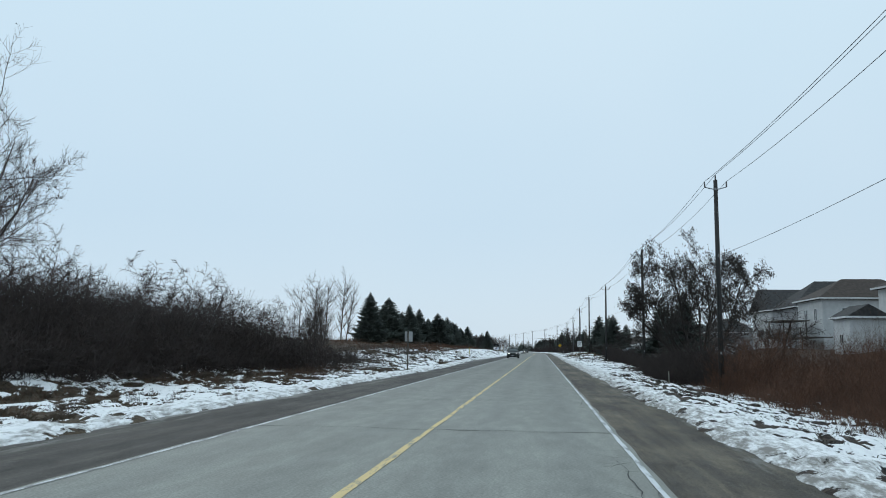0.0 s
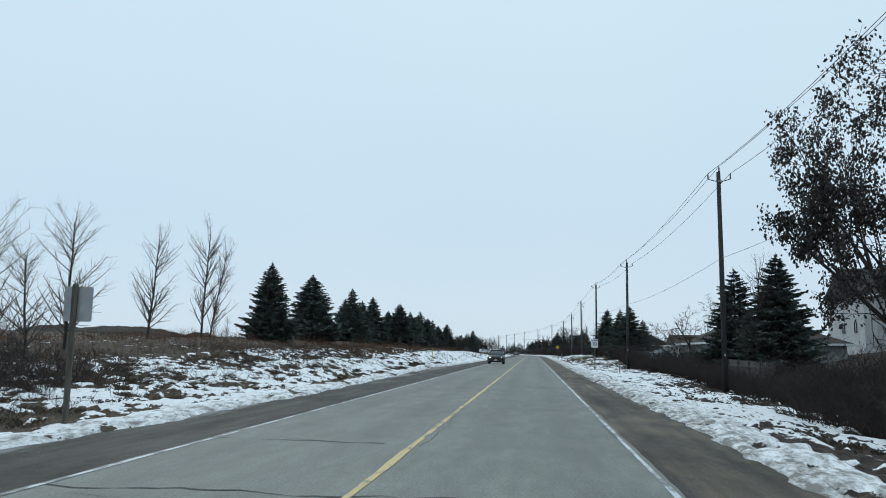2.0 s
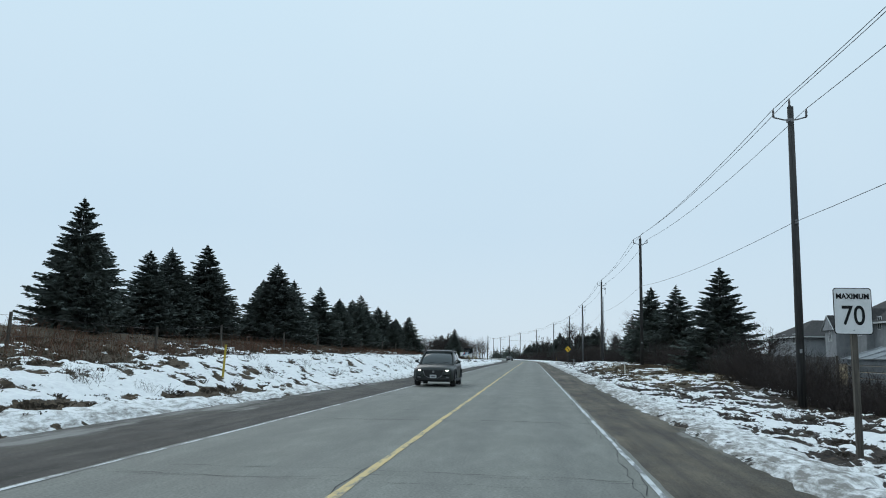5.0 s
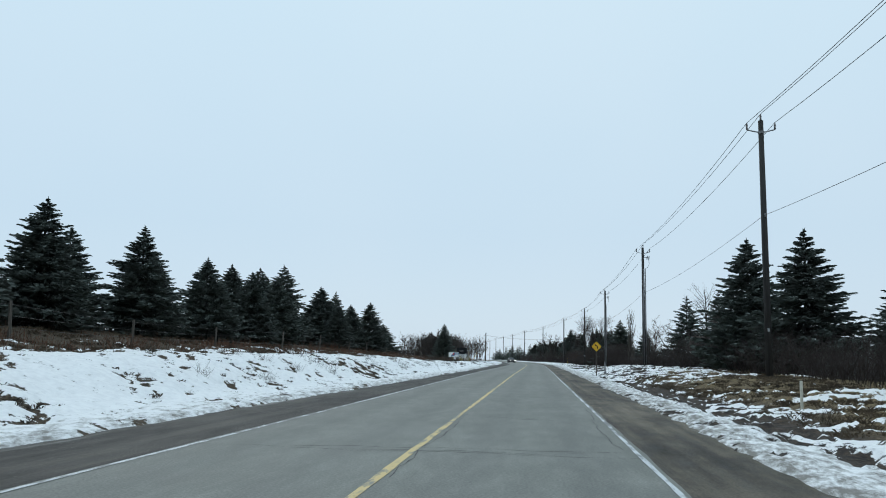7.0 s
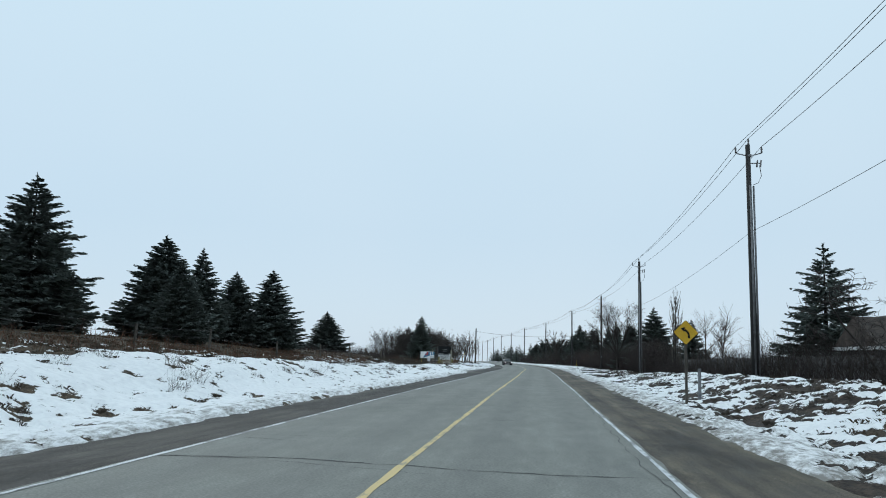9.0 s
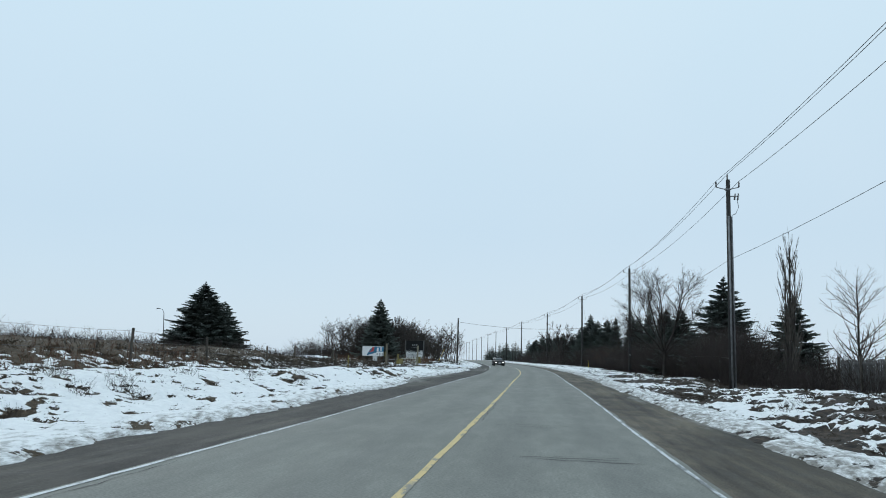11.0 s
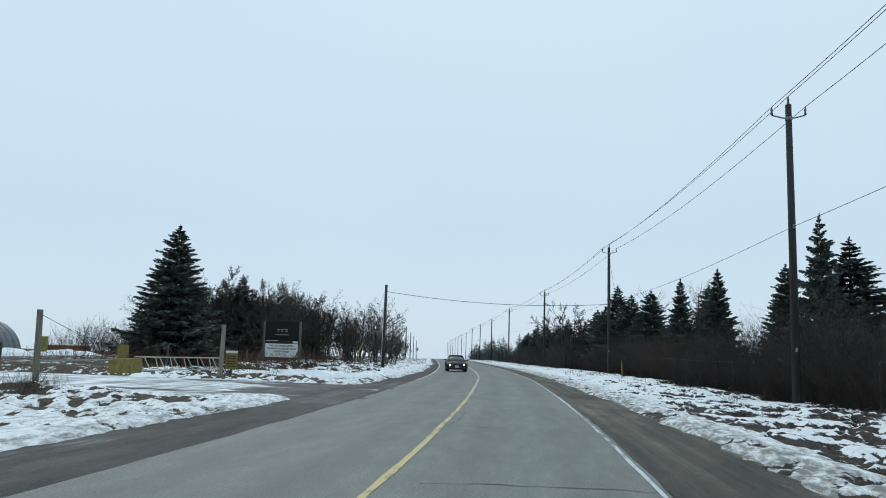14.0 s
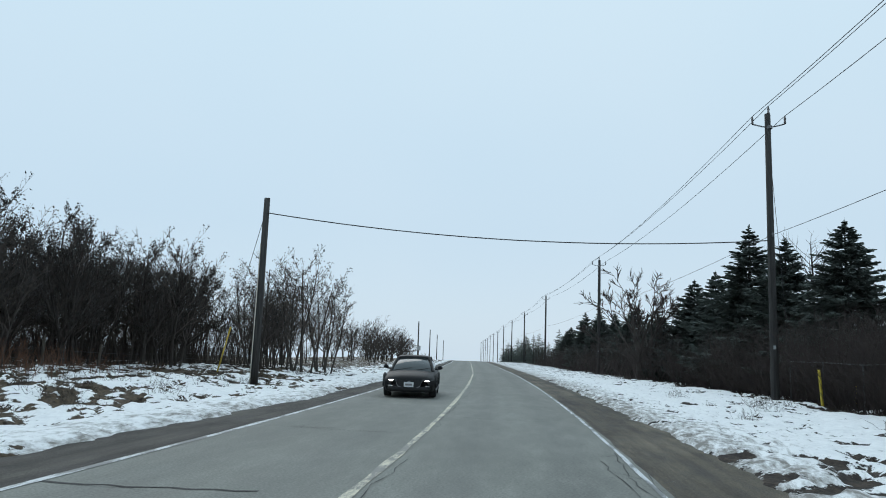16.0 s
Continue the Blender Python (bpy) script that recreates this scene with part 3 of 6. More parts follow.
def strip(name, u0, u1, y0, y1, z0, mat, label, category, step=1.0, cols=1, ragged=0.0, seed=1, kind="structure", link_it=True, crown=0.0):
    """A sheet along the road between two offsets, with (offset, way) as its UV map."""
    ys = steps([(y0, 0), (y1, step)])
    us = np.linspace(u0, u1, cols + 1)
    rag0, rag1 = ((fbm(ys * 0.9, ys * 0 + k + seed, 31, 4) - 0.5) * 2 * ragged for k in (0, 7))
    vs, uv, fs = [], [], []
    for j, yy in enumerate(ys):
        for i, uu in enumerate(us):
            uu = uu + (rag0[j] if i == 0 else rag1[j] if i == cols else 0)
            vs.append((uu * half(yy) + float(cx(yy)), yy, z0 - crown * abs(uu) + float(drop(yy))))
            uv.append((uu, yy))
    for j in range(len(ys) - 1):
        for i in range(cols):
            a = j * (cols + 1) + i
            fs.append((a, a + 1, a + cols + 2, a + cols + 1))
    me = bpy.data.meshes.new(name)
    me.from_pydata(vs, [], fs)
    lay = me.uv_layers.new(name="UVMap")
    lay.data.foreach_set("uv", [c for f in fs for i in f for c in uv[i]])
    me.materials.append(mat)
    ob = new(name, me)
    return tagged(ob, label, category, kind=kind)


strip("road", -3.60, 3.60, -70, 3000, 0.012, M["asphalt"], "grey worn asphalt two-lane road", "road", 0.5, 6, 0.05, crown=0.003)
strip("pavement_shoulder_east", 3.45, 6.4, -70, 3000, -0.003, M["shoulder"], "dark brown gravelly asphalt road shoulder", "shoulder", 1.0, 3, 0.0)
strip("pavement_shoulder_west", -6.6, -3.45, -70, 3000, -0.003, M["shoulder_dark"], "dark patched asphalt road shoulder", "shoulder", 1.0, 3, 0.0)
strip("road_line_centre", -0.055, 0.055, -70, 284, 0.018, M["paint_yellow"], "worn yellow centre line on asphalt", "road marking", 0.35, 1, 0.025, 2)
strip("road_line_centre_north", -0.06, 0.06, 284, 900, 0.018, M["paint_pale"], "worn pale yellow centre line on asphalt", "road marking", 0.35, 1, 0.03, 7)
strip("road_line_east", 3.46, 3.535, -70, 900, 0.008, M["paint_white"], "worn white edge line on asphalt", "road marking", 0.35, 1, 0.02, 3)
strip("road_line_west", -3.535, -3.46, -70, 222, 0.008, M["paint_white"], "worn white edge line on asphalt", "road marking", 0.35, 1, 0.02, 4)
strip("road_line_west_worn", -3.55, -3.46, 222, 260, 0.008, M["paint_thin"], "almost worn-off white edge line", "road marking", 0.35, 1, 0.02, 4)
strip("road_line_west_far", -3.56, -3.45, 296, 900, 0.008, M["paint_white"], "worn white edge line on asphalt", "road marking", 0.35, 1, 0.02, 5)
strip("pavement_entrance", -27, -3.6, 276.0, 289.5, 0.002, M["apron"], "dark asphalt yard entrance with thin ice", "driveway", 1.0, 12, 0.6, 6)


def crack(y0, u0, u1, wide, slope, seed):
    rng = random.Random(seed)
    n = max(3, int(abs(u1 - u0) / 0.22))
    sh, pts, w = Shape(), [], 0.0
    for i in range(n + 1):
        w += rng.uniform(-0.10, 0.10)
        uu = u0 + (u1 - u0) * i / n
        pts.append((uu, y0 + slope * (uu - u0) + w, wide * rng.uniform(0.05, 1.0)))
    vs = []
    for uu, yy, ww in pts:
        x = uu + float(cx(yy))
        vs += [(x, yy - ww, 0.017 - 0.003 * abs(uu)), (x, yy + ww, 0.017 - 0.003 * abs(uu))]
    return sh.add(vs, [(2 * i, 2 * i + 2, 2 * i + 3, 2 * i + 1) for i in range(n)])


def long_crack(y0, y1, u0, seed):
    rng = random.Random(seed)
    n, sh, vs, u = int((y1 - y0) / 0.3), Shape(), [], u0
    for i in range(n + 1):
        u = min(3.6, max(u0 - 0.5, u + rng.uniform(-0.05, 0.05)))
        yy, ww = y0 + (y1 - y0) * i / n, rng.uniform(0.0015, 0.009)
        x = u + float(cx(yy))
        vs += [(x - ww, yy, 0.0175 - 0.003 * abs(u)), (x + ww, yy, 0.0175 - 0.003 * abs(u))]
    return sh.add(vs, [(2 * i, 2 * i + 1, 2 * i + 3, 2 * i + 2) for i in range(n)])


cr, at, all_cracks = random.Random(5), 4.0, Shape()
while at < 340:
    kind_of = cr.random()
    a, b = (-3.5, 3.5) if kind_of < 0.35 else (-3.4, cr.uniform(-1.5, 0)) if kind_of < 0.7 else (cr.uniform(0.3, 1.2), cr.uniform(2, 3.5))
    slope = cr.uniform(-0.06, 0.06)
    # two to five broken strands side by side
    for k in range(cr.choice((1, 2, 2, 3, 5))):
        a1, b1 = a + (b - a) * cr.uniform(0, 0.45) * (k > 0), b - (b - a) * cr.uniform(0, 0.45) * (k > 0)
        c = crack(at + cr.gauss(0, 0.22) * (k > 0), a1, b1, cr.uniform(0.008, 0.04) * (1 if k == 0 else 0.6), slope + cr.gauss(0, 0.03), cr.random())
        all_cracks.add(c.v, c.f)
    at += cr.uniform(3.0, 9)
for i in range(36):
    y0, u0 = cr.uniform(4, 335), cr.choice((0.09, 0.11, -0.10, 3.25, 3.3, -3.3))
    c = long_crack(y0, y0 + cr.uniform(3, 11), u0, 900 + i)
    all_cracks.add(c.v, c.f)
for y0, y1, u0 in ((5, 12, 3.2), (5, 10, 3.4), (22, 38, 3.25), (50, 58, 3.45), (96, 104, 3.3), (172, 181, 3.3), (225, 234, 3.3), (262, 276, 3.25), (295, 306, 3.2), (296, 303, 3.35), (298, 305, 3.05), (60, 66, -3.3), (140, 150, 3.3), (284, 304, 0.1), (292, 300, -0.1)):
    c = long_crack(y0, y1, u0, y0)
    all_cracks.add(c.v, c.f)
# short cracks that cross the broken east edge
for i in range(70):
    y0 = cr.choice((cr.uniform(4, 13), cr.uniform(294, 307), cr.uniform(48, 58)))
    u0 = cr.uniform(2.7, 3.3)
    c = crack(y0, u0, u0 + cr.uniform(0.2, 0.5), cr.uniform(0.004, 0.014), cr.uniform(-1.5, 1.5), cr.random())
    all_cracks.add(c.v, c.f)
single("road_cracks", all_cracks, M["tar"], "thin dark cracks across the asphalt", "road crack", "stuff")

# ---- trees ----


def spruce_parts(height, radius, seed, levels, fans, subs, ragged=0.2, bare=0.05):
    """Trunk and needle sprays of a spruce: whorls of drooping boughs, each a fan of needle-covered twigs."""
    rng = random.Random(seed)
    trunk, crown = Shape(), Shape()
    trunk.tube([(0, 0, -0.3), (0, 0, height * 0.5), (0, 0, height * 0.97)], [height * 0.022, height * 0.012, 0.01], 7)
    for k in range(levels):
        f = k / (levels - 1)
        z0 = height * (bare + (0.985 - bare) * f ** 0.92)
        reach = radius * (1 - f) ** 0.82 * (0.86 + 0.28 * rng.random()) + 0.03
        if f < 0.08:
            reach *= 0.8 + 2.5 * f
        for j in range(max(4, int(fans * (1 - 0.45 * f)))):
            w = 2 * math.pi * (j + rng.random() * 0.9) / max(4, int(fans * (1 - 0.45 * f)))
            length = reach * (1 + rng.uniform(-ragged, ragged * 0.9))
            z = z0 + rng.uniform(-0.5, 0.5) * height / levels
            out = Vector((math.cos(w), math.sin(w), 0))
            side = Vector((-out.y, out.x, 0))
            droop = -0.30 + 0.75 * f + rng.uniform(-0.12, 0.12)
            tip = out * length + Vector((0, 0, length * droop * 0.5 + 0.12 * length))

            def on(t, z=z, tip=tip, droop=droop, length=length):
                return Vector((tip.x * t, tip.y * t, z + length * (droop * t * (1 - t) * 1.2) + tip.z * t * t))
            wide = 0.024 + 0.012 * length
            n = max(4, int(subs * (0.35 + 0.65 * length / radius)))
            for i in range(n + 1):
                t = 0.10 + 0.90 * i / n
                p = on(t)
                for sg in ((-1, 1, 0.4, -0.4) if i < n else (0, 0.3)):
                    sub = length * 0.40 * (1.10 - t) * rng.uniform(0.65, 1.3) + 0.13 * (1 - 0.4 * f)
                    hang = rng.uniform(-0.55, 0.10) if abs(sg) < 0.5 else rng.uniform(-0.25, 0.22)
                    d = (out * rng.uniform(0.6, 1.0) + side * sg * rng.uniform(0.6, 1.0) + Vector((0, 0, hang))).normalized()
                    q, mid = p + d * sub + Vector((0, 0, 0.05 * sub)), p + d * sub * 0.4
                    roll_ = rng.uniform(0, 3.14)
                    flat = d.cross(Vector((0, 0, 1))).normalized()
                    a = (flat * math.cos(roll_) + d.cross(flat) * math.sin(roll_)) * wide * rng.uniform(0.8, 1.5)
                    crown.add([tuple(p), tuple(mid + a), tuple(q), tuple(mid - a)], [(0, 1, 2, 3)])
    # the leader and its short upright shoots
    for i in range(14):
        w, z = rng.uniform(0, 6.28), height * rng.uniform(0.93, 1.0)
        up = Vector((math.cos(w) * 0.30, math.sin(w) * 0.30, 1)) if i else Vector((0, 0, 1))
        p, q = Vector((0, 0, z)), Vector((0, 0, z)) + up * (0.20 if i else 0.05 * height)
        a = Vector((-math.sin(w), math.cos(w), 0)) * 0.025
        m = p.lerp(q, 0.4)
        crown.add([tuple(p), tuple(m + a), tuple(q), tuple(m - a)], [(0, 1, 2, 3)])
    return trunk, crown


def make_spruce(height, radius, seed, levels, fans, subs, ragged=0.2, label="dark green spruce with drooping boughs"):
    tr = thing("spruce_tree", 0, 0, 0, label, "tree", "roadside spruces")
    trunk, crown = spruce_parts(height, radius, seed, levels, fans, subs, ragged)
    part("trunk", trunk, M["bark"], tr)
    part("crown", crown, M["needle"], tr)
    return tr


def place(proto, x, y, top, base_height, wide=1.0, turn=0.0, label="", group="", sink=0.1, z=None):
    """A copy of a tree, scaled so that its tip is at the height top."""
    ground = spot(x, y) - sink if z is None else z
    k = max(0.15, (top - ground) / base_height)
    wide = wide * (1.27 if base_height == 6.5 else 1.0)
    ob = copy_thing(proto, Matrix.LocRotScale((x, y, ground), Euler((0, 0, turn)), (k * wide, k * wide, k)))
    return tagged(ob, label, "", group)


def wander(p, d, length, n, rng, bend, lift):
    pts = [Vector(p)]
    d = Vector(d).normalized()
    for _ in range(n):
        d = (d + Vector((rng.uniform(-bend, bend), rng.uniform(-bend, bend), rng.uniform(-bend, bend) + lift))).normalized()
        pts.append(pts[-1] + d * length / n)
    return pts


def grow(wood, twigs, p, d, length, radius, depth, rng, style, tips):
    """One limb and, from it, finer ones."""
    n = 4 if depth > 1 else 3
    pts = wander(p, d, length, n, rng, style["bend"], style["lift"])
    radii = [radius * (1 - 0.72 * i / n) for i in range(n + 1)]
    thick = depth >= style["thick"]
    (wood if thick else twigs).tube(pts, radii, 6 if thick and radius > 0.05 else 4 if thick else 3, False)
    if depth == 0:
        tips.append((pts[-1], (pts[-1] - pts[-2]).normalized()))
        tips.append((pts[1], (pts[2] - pts[1]).normalized()))
        return
    for _ in range(style["kids"][depth - 1]):
        t = rng.uniform(style["from"], 1.0)
        i = min(n - 1, int(t * n))
        q = pts[i].lerp(pts[i + 1], t * n - i)
        axis = (pts[i + 1] - pts[i]).normalized()
        away = axis.cross(Vector((rng.uniform(-1, 1), rng.uniform(-1, 1), rng.uniform(-1, 1)))).normalized()
        w = style["angle"] * rng.uniform(0.7, 1.3)
        kd = axis * math.cos(w) + away * math.sin(w)
        grow(wood, twigs, q, kd, length * style["ratio"] * rng.uniform(0.7, 1.2) * (1.15 - 0.4 * t), max(style["fine"], radius * (1 - 0.72 * t) * 0.62), depth - 1, rng, style, tips)


def tree_style(kids, angle=0.7, ratio=0.6, bend=0.16, lift=0.10, fro=0.3, thick=2, fine=0.007):
    return {"kids": kids, "angle": angle, "ratio": ratio, "bend": bend, "lift": lift, "from": fro, "thick": thick, "fine": fine}


def leaves_on(tips, count, size, seed, reach=0.25, hang=0.5):
    rng, sh = random.Random(seed), Shape()
    for _ in range(count):
        p, d = rng.choice(tips)
        p = p + Vector((rng.gauss(0, reach), rng.gauss(0, reach), rng.gauss(0, reach)))
        a = Vector((rng.uniform(-1, 1), rng.uniform(-1, 1), rng.uniform(-1, 0.4) - hang)).normalized()
        b = a.cross(Vector((rng.uniform(-1, 1), rng.uniform(-1, 1), rng.uniform(-1, 1)))).normalized()
        s = size * rng.uniform(0.6, 1.4)
        c = a.cross(b) * s * 0.18
        m = p + a * s * 0.5
        sh.add([tuple(p), tuple(m + b * s * 0.32 + c), tuple(p + a * s), tuple(m - b * s * 0.32 + c), tuple(m - c)], [(0, 1, 4), (1, 2, 4), (2, 3, 4), (3, 0, 4)])
    return sh


def make_bare(name, label, stems, seed, style, depth, bark="bark", twig="twig", leaves=0, leaf_size=0.1, leaf_mat="leaf_dead", group="", reach=0.25):
    """stems: (x, y, lean x, lean y, length, radius) of each stem."""
    rng = random.Random(seed)
    tr = thing(name, 0, 0, 0, label, "tree", group)
    wood, fine, tips = Shape(), Shape(), []
    for x, y, lx, ly, length, radius, *up in stems:
        if up and up[0] == "bole":
            wood.tube([(x, y, -0.3), (x + lx * 0.3, y, length * 0.5), (x + lx, y + ly, length)], [radius * 1.3, radius, radius * 0.8], 8)
            continue
        grow(wood, fine, (x, y, up[0] if up else -0.2), (lx, ly, 1), length, radius, depth, rng, style, tips)
    part("trunk", wood, M[bark], tr)
    part("crown", fine, M[twig], tr)
    if leaves:
        part("leaves", leaves_on(tips, leaves, leaf_size, seed, reach), M[leaf_mat], tr)
    top = max(v[2] for v in fine.v)
    return tr, top


# spruces: four full shapes, one plain one for the distance
sp = [make_spruce(6.5, 2.45, 3, 36, 14, 20, 0.22), make_spruce(6.5, 2.15, 8, 35, 13, 19, 0.27),
      make_spruce(6.5, 1.95, 14, 31, 12, 18, 0.32), make_spruce(6.5, 2.4, 21, 24, 10, 16, 0.36, "open-branched dark spruce with ragged outline")]
sp_far = make_spruce(6.5, 2.1, 30, 17, 8, 6, 0.25, "dark spruce in the distance")
tr_rng = random.Random(77)


def spruces(rows, group):
    for x, y, top, kind_no, wide in rows:
        proto = sp_far if kind_no == 9 else sp[kind_no]
        place(proto, x, y, top, 6.5, wide, tr_rng.uniform(0, 6.28), group=group)


spruces([(-20, 98, 8.6, 0, .74), (-19.8, 109.4, 8.7, 0, 1.0), (-19.4, 124.5, 8.6, 1, .82), (-20.6, 133.5, 7.3, 1, .95), (-20.4, 141, 8.7, 1, .95),
         (-17.9, 148.7, 8.3, 0, .95), (-19.2, 157, 7.8, 1, 1), (-19, 165, 7.9, 2, 1.1), (-19.2, 173.5, 7.3, 0, .95), (-18.3, 179.0, 7.0, 1, 1.0),
         (-18.9, 186, 7.3, 0, 1.0), (-22, 196.6, 9.5, 2, 1.05)], "row of spruces along the field")
spruces([(-20.8, 191, 6.8, 1, 1), (-22.2, 210, 8.7, 0, 1.02), (-21.6, 214.3, 8.5, 2, .9), (-19, 206, 6.4, 1, 1.05), (-19, 221.5, 7.8, 1, 1.1),
         (-20.8, 218.5, 7.3, 0, .95), (-24.6, 257.5, 6.6, 0, 1.2), (-27.4, 268.2, 5.8, 1, 1.1), (-24, 201, 7.5, 1, 1),
         (-25, 150, 7.8, 1, 1.1), (-21.5, 129.5, 7.6, 2, 1.1), (-21.0, 137.0, 7.9, 0, .9), (-21.4, 145, 7.6, 1, 1.0), (-20.4, 152.5, 7.4, 0, .95), (-20.6, 161, 7.2, 1, 1.0), (-20.4, 169, 7.0, 1, 1.0), (-21.2, 188.2, 8.3, 1, 1.0), (-21.6, 183.2, 8.0, 0, .95), (-22.6, 193.4, 8.2, 1, 1.0)], "row of spruces along the field")
spruces([(-18.6, 297.3, 8.35, 1, 0.85), (-21.5, 315.0, 7.2, 2, .95)], "spruces by the yard entrance")
spruces([(16.2, 92.5, 7.6, 2, .95), (17.9, 88.5, 8.2, 1, .9), (16.9, 192.5, 7.2, 3, .7), (15.6, 147.5, 8.1, 1, 1.0), (15.3, 177.5, 9.3, 1, .95), (17.0, 172, 9.0, 2, 1.1), (20, 166, 7.0, 1, 1),
         (16.9, 206.2, 7.9, 3, 0.80), (16.4, 263.2, 8.2, 2, 1.15), (17.6, 268, 6.8, 1, 1.0), (15.0, 274, 6.4, 1, 1.05), (20, 258, 6.5, 2, 1),
         (14.4, 290, 8.0, 2, .5), (16.8, 293, 7.4, 2, 1.15)], "spruces behind the east verge")
spruces([(15.0, 311, 8.0, 1, .55), (13.1, 314.5, 7.6, 1, .52), (16.5, 319, 6.9, 2, .75), (13.3, 330, 8.0, 1, 1.0), (11.2, 339, 9.2, 2, 1.0), (12.2, 335.5, 8.0, 2, 1.1),
         (10.6, 346, 7.4, 1, .9), (4.6, 384, 7.0, 2, 1.0), (19, 309, 8.2, 1, .65), (18, 327, 8.4, 1, .9)], "spruces behind the east verge")
far_rng = random.Random(12)
for i in range(44):
    y = 366 + i * 6 + far_rng.uniform(-4, 4)
    x = float(cx(y)) + far_rng.uniform(13, 24)
    place(sp[1 + i % 2] if i < 12 else sp_far, x, y, far_rng.uniform(4.8, 7.4) + float(drop(y)), 6.5, far_rng.uniform(0.9, 1.3), far_rng.uniform(0, 6), group="distant spruces")

# bare trees
sapling, sap_top = make_bare("bare_tree", "slender leafless tree with upswept pale twigs", [(0, 0, 0.02, 0.0, 6.2, 0.075)], 4,
                             tree_style((8, 44), 0.78, 0.33, 0.06, 0.10, 0.14, 2, 0.006), 2, "bark", "twig", group="bare trees in the field")
sapling_two, sap2_top = make_bare("bare_tree", "slender forked leafless tree with pale twigs", [(0, 0, 0.03, 0.02, 6.5, 0.08), (0.5, 0.2, 0.10, 0, 5.4, 0.06)], 9,
                                  tree_style((8, 40), 0.72, 0.32, 0.06, 0.10, 0.14, 2, 0.006), 2, "bark", "twig", group="bare trees in the field")
spreading, spread_top = make_bare("bare_tree", "wide round-headed leafless tree with dark spreading branches",
                                  [(0, 0, 0.0, 0.0, 2.0, 0.105, "bole"), (0, 0, -0.75, 0.1, 3.9, 0.055, 1.7), (0, 0, 0.75, 0.15, 3.9, 0.055, 1.7), (0, 0, -0.3, -0.35, 4.5, 0.062, 1.9), (0, 0, 0.3, -0.3, 4.5, 0.062, 1.9), (0, 0, 0.05, 0.55, 4.3, 0.056, 1.8), (0, 0, 0.0, 0.0, 5.0, 0.066, 1.9), (0, 0, -1.3, -0.1, 3.3, 0.042, 1.5), (0, 0, 1.3, 0, 3.3, 0.042, 1.5), (0, 0, -0.35, 0.3, 4.5, 0.05, 1.9), (0, 0, 0.38, 0.25, 4.5, 0.05, 1.9)], 15,
                                  tree_style((9, 10, 10), 0.58, 0.46, 0.13, 0.04, 0.25, 2, 0.004), 3, "bark", "twig_dark")
open_tree, open_top = make_bare("bare_tree", "tall leafless tree with a few hanging seed pods",
                                [(0, 0, 0.0, 0.0, 3.0, 0.13, "bole"), (0, 0, 0.1, 0.05, 8.5, 0.10, 2.8), (0, 0, 0.75, 0.1, 5.2, 0.06, 2.6), (0, 0, -0.7, 0.2, 5.0, 0.06, 2.6), (0, 0, 0.35, -0.35, 6.5, 0.07, 2.8), (0, 0, 0.5, 0.4, 6.0, 0.06, 2.7), (0, 0, 0.95, -0.2, 4.4, 0.05, 2.4)], 19,
                                tree_style((8, 9, 8), 0.75, 0.46, 0.16, 0.06, 0.22, 2, 0.0075), 3, "bark", "twig_dark", 160, 0.10, "leaf_dead", "", 0.03)
leafy, leafy_top = make_bare("leafy_tree", "large crooked many-stemmed tree holding shrivelled dark leaves",
                             [(0, 0, -0.10, 0.0, 1.2, 0.17, "bole"), (0, 0, -0.62, 0.0, 7.2, 0.12, 0.6), (0.5, 0.3, 0.10, 0.2, 8.2, 0.14, 0.2), (0.9, -0.2, 0.50, 0.1, 7.6, 0.13, 0.1), (-0.4, 0.2, -0.95, -0.2, 6.6, 0.10, 0.5), (0.8, 0.4, 0.85, 0.3, 6.4, 0.10, 0.3), (0.3, -0.3, -0.2, -0.45, 7.6, 0.12, 0.4), (0.2, 0.4, 0.2, 0.65, 7.2, 0.11, 0.3), (-0.2, 0.5, -0.35, 0.3, 8.0, 0.11, 0.3), (-0.2, 0, -1.5, 0.1, 5.4, 0.08, 1.0)], 22,
                             tree_style((9, 8, 9), 0.66, 0.44, 0.20, 0.02, 0.30, 2, 0.008), 3, "bark", "twig_dark", 24000, 0.105, "leaf_dead", "leafy trees", 0.10)
wood_a, wa_top = make_bare("woodland_tree", "thin upright leafless woodland tree with seed clusters", [(0, 0, 0.05, 0, 7.0, 0.07), (0.4, 0.1, 0.18, 0.05, 6.0, 0.055), (-0.3, 0.3, -0.15, 0.1, 6.2, 0.06)], 31,
                           tree_style((8, 15), 0.62, 0.32, 0.12, 0.08, 0.3, 2, 0.010), 2, "bark", "twig", 650, 0.095, "leaf_dead", "woodland edge", 0.05)
wood_b, wb_top = make_bare("woodland_tree", "thin upright leafless woodland tree with seed clusters", [(0, 0, -0.05, 0.03, 6.8, 0.08), (0.3, -0.3, 0.12, -0.1, 6.4, 0.06)], 37,
                           tree_style((8, 16), 0.72, 0.34, 0.14, 0.06, 0.28, 2, 0.010), 2, "bark", "twig", 600, 0.095, "leaf_dead", "woodland edge", 0.05)
poplar, pop_top = make_bare("poplar_tree", "tall narrow leafless poplar", [(0, 0, 0, 0, 7.5, 0.10), (0.1, 0, 0.06, 0.02, 6.8, 0.06), (-0.1, 0.1, -0.06, 0, 6.6, 0.06)], 41,
                            tree_style((6, 30), 0.30, 0.28, 0.04, 0.16, 0.08, 2, 0.009), 2, "bark", "twig_pale")
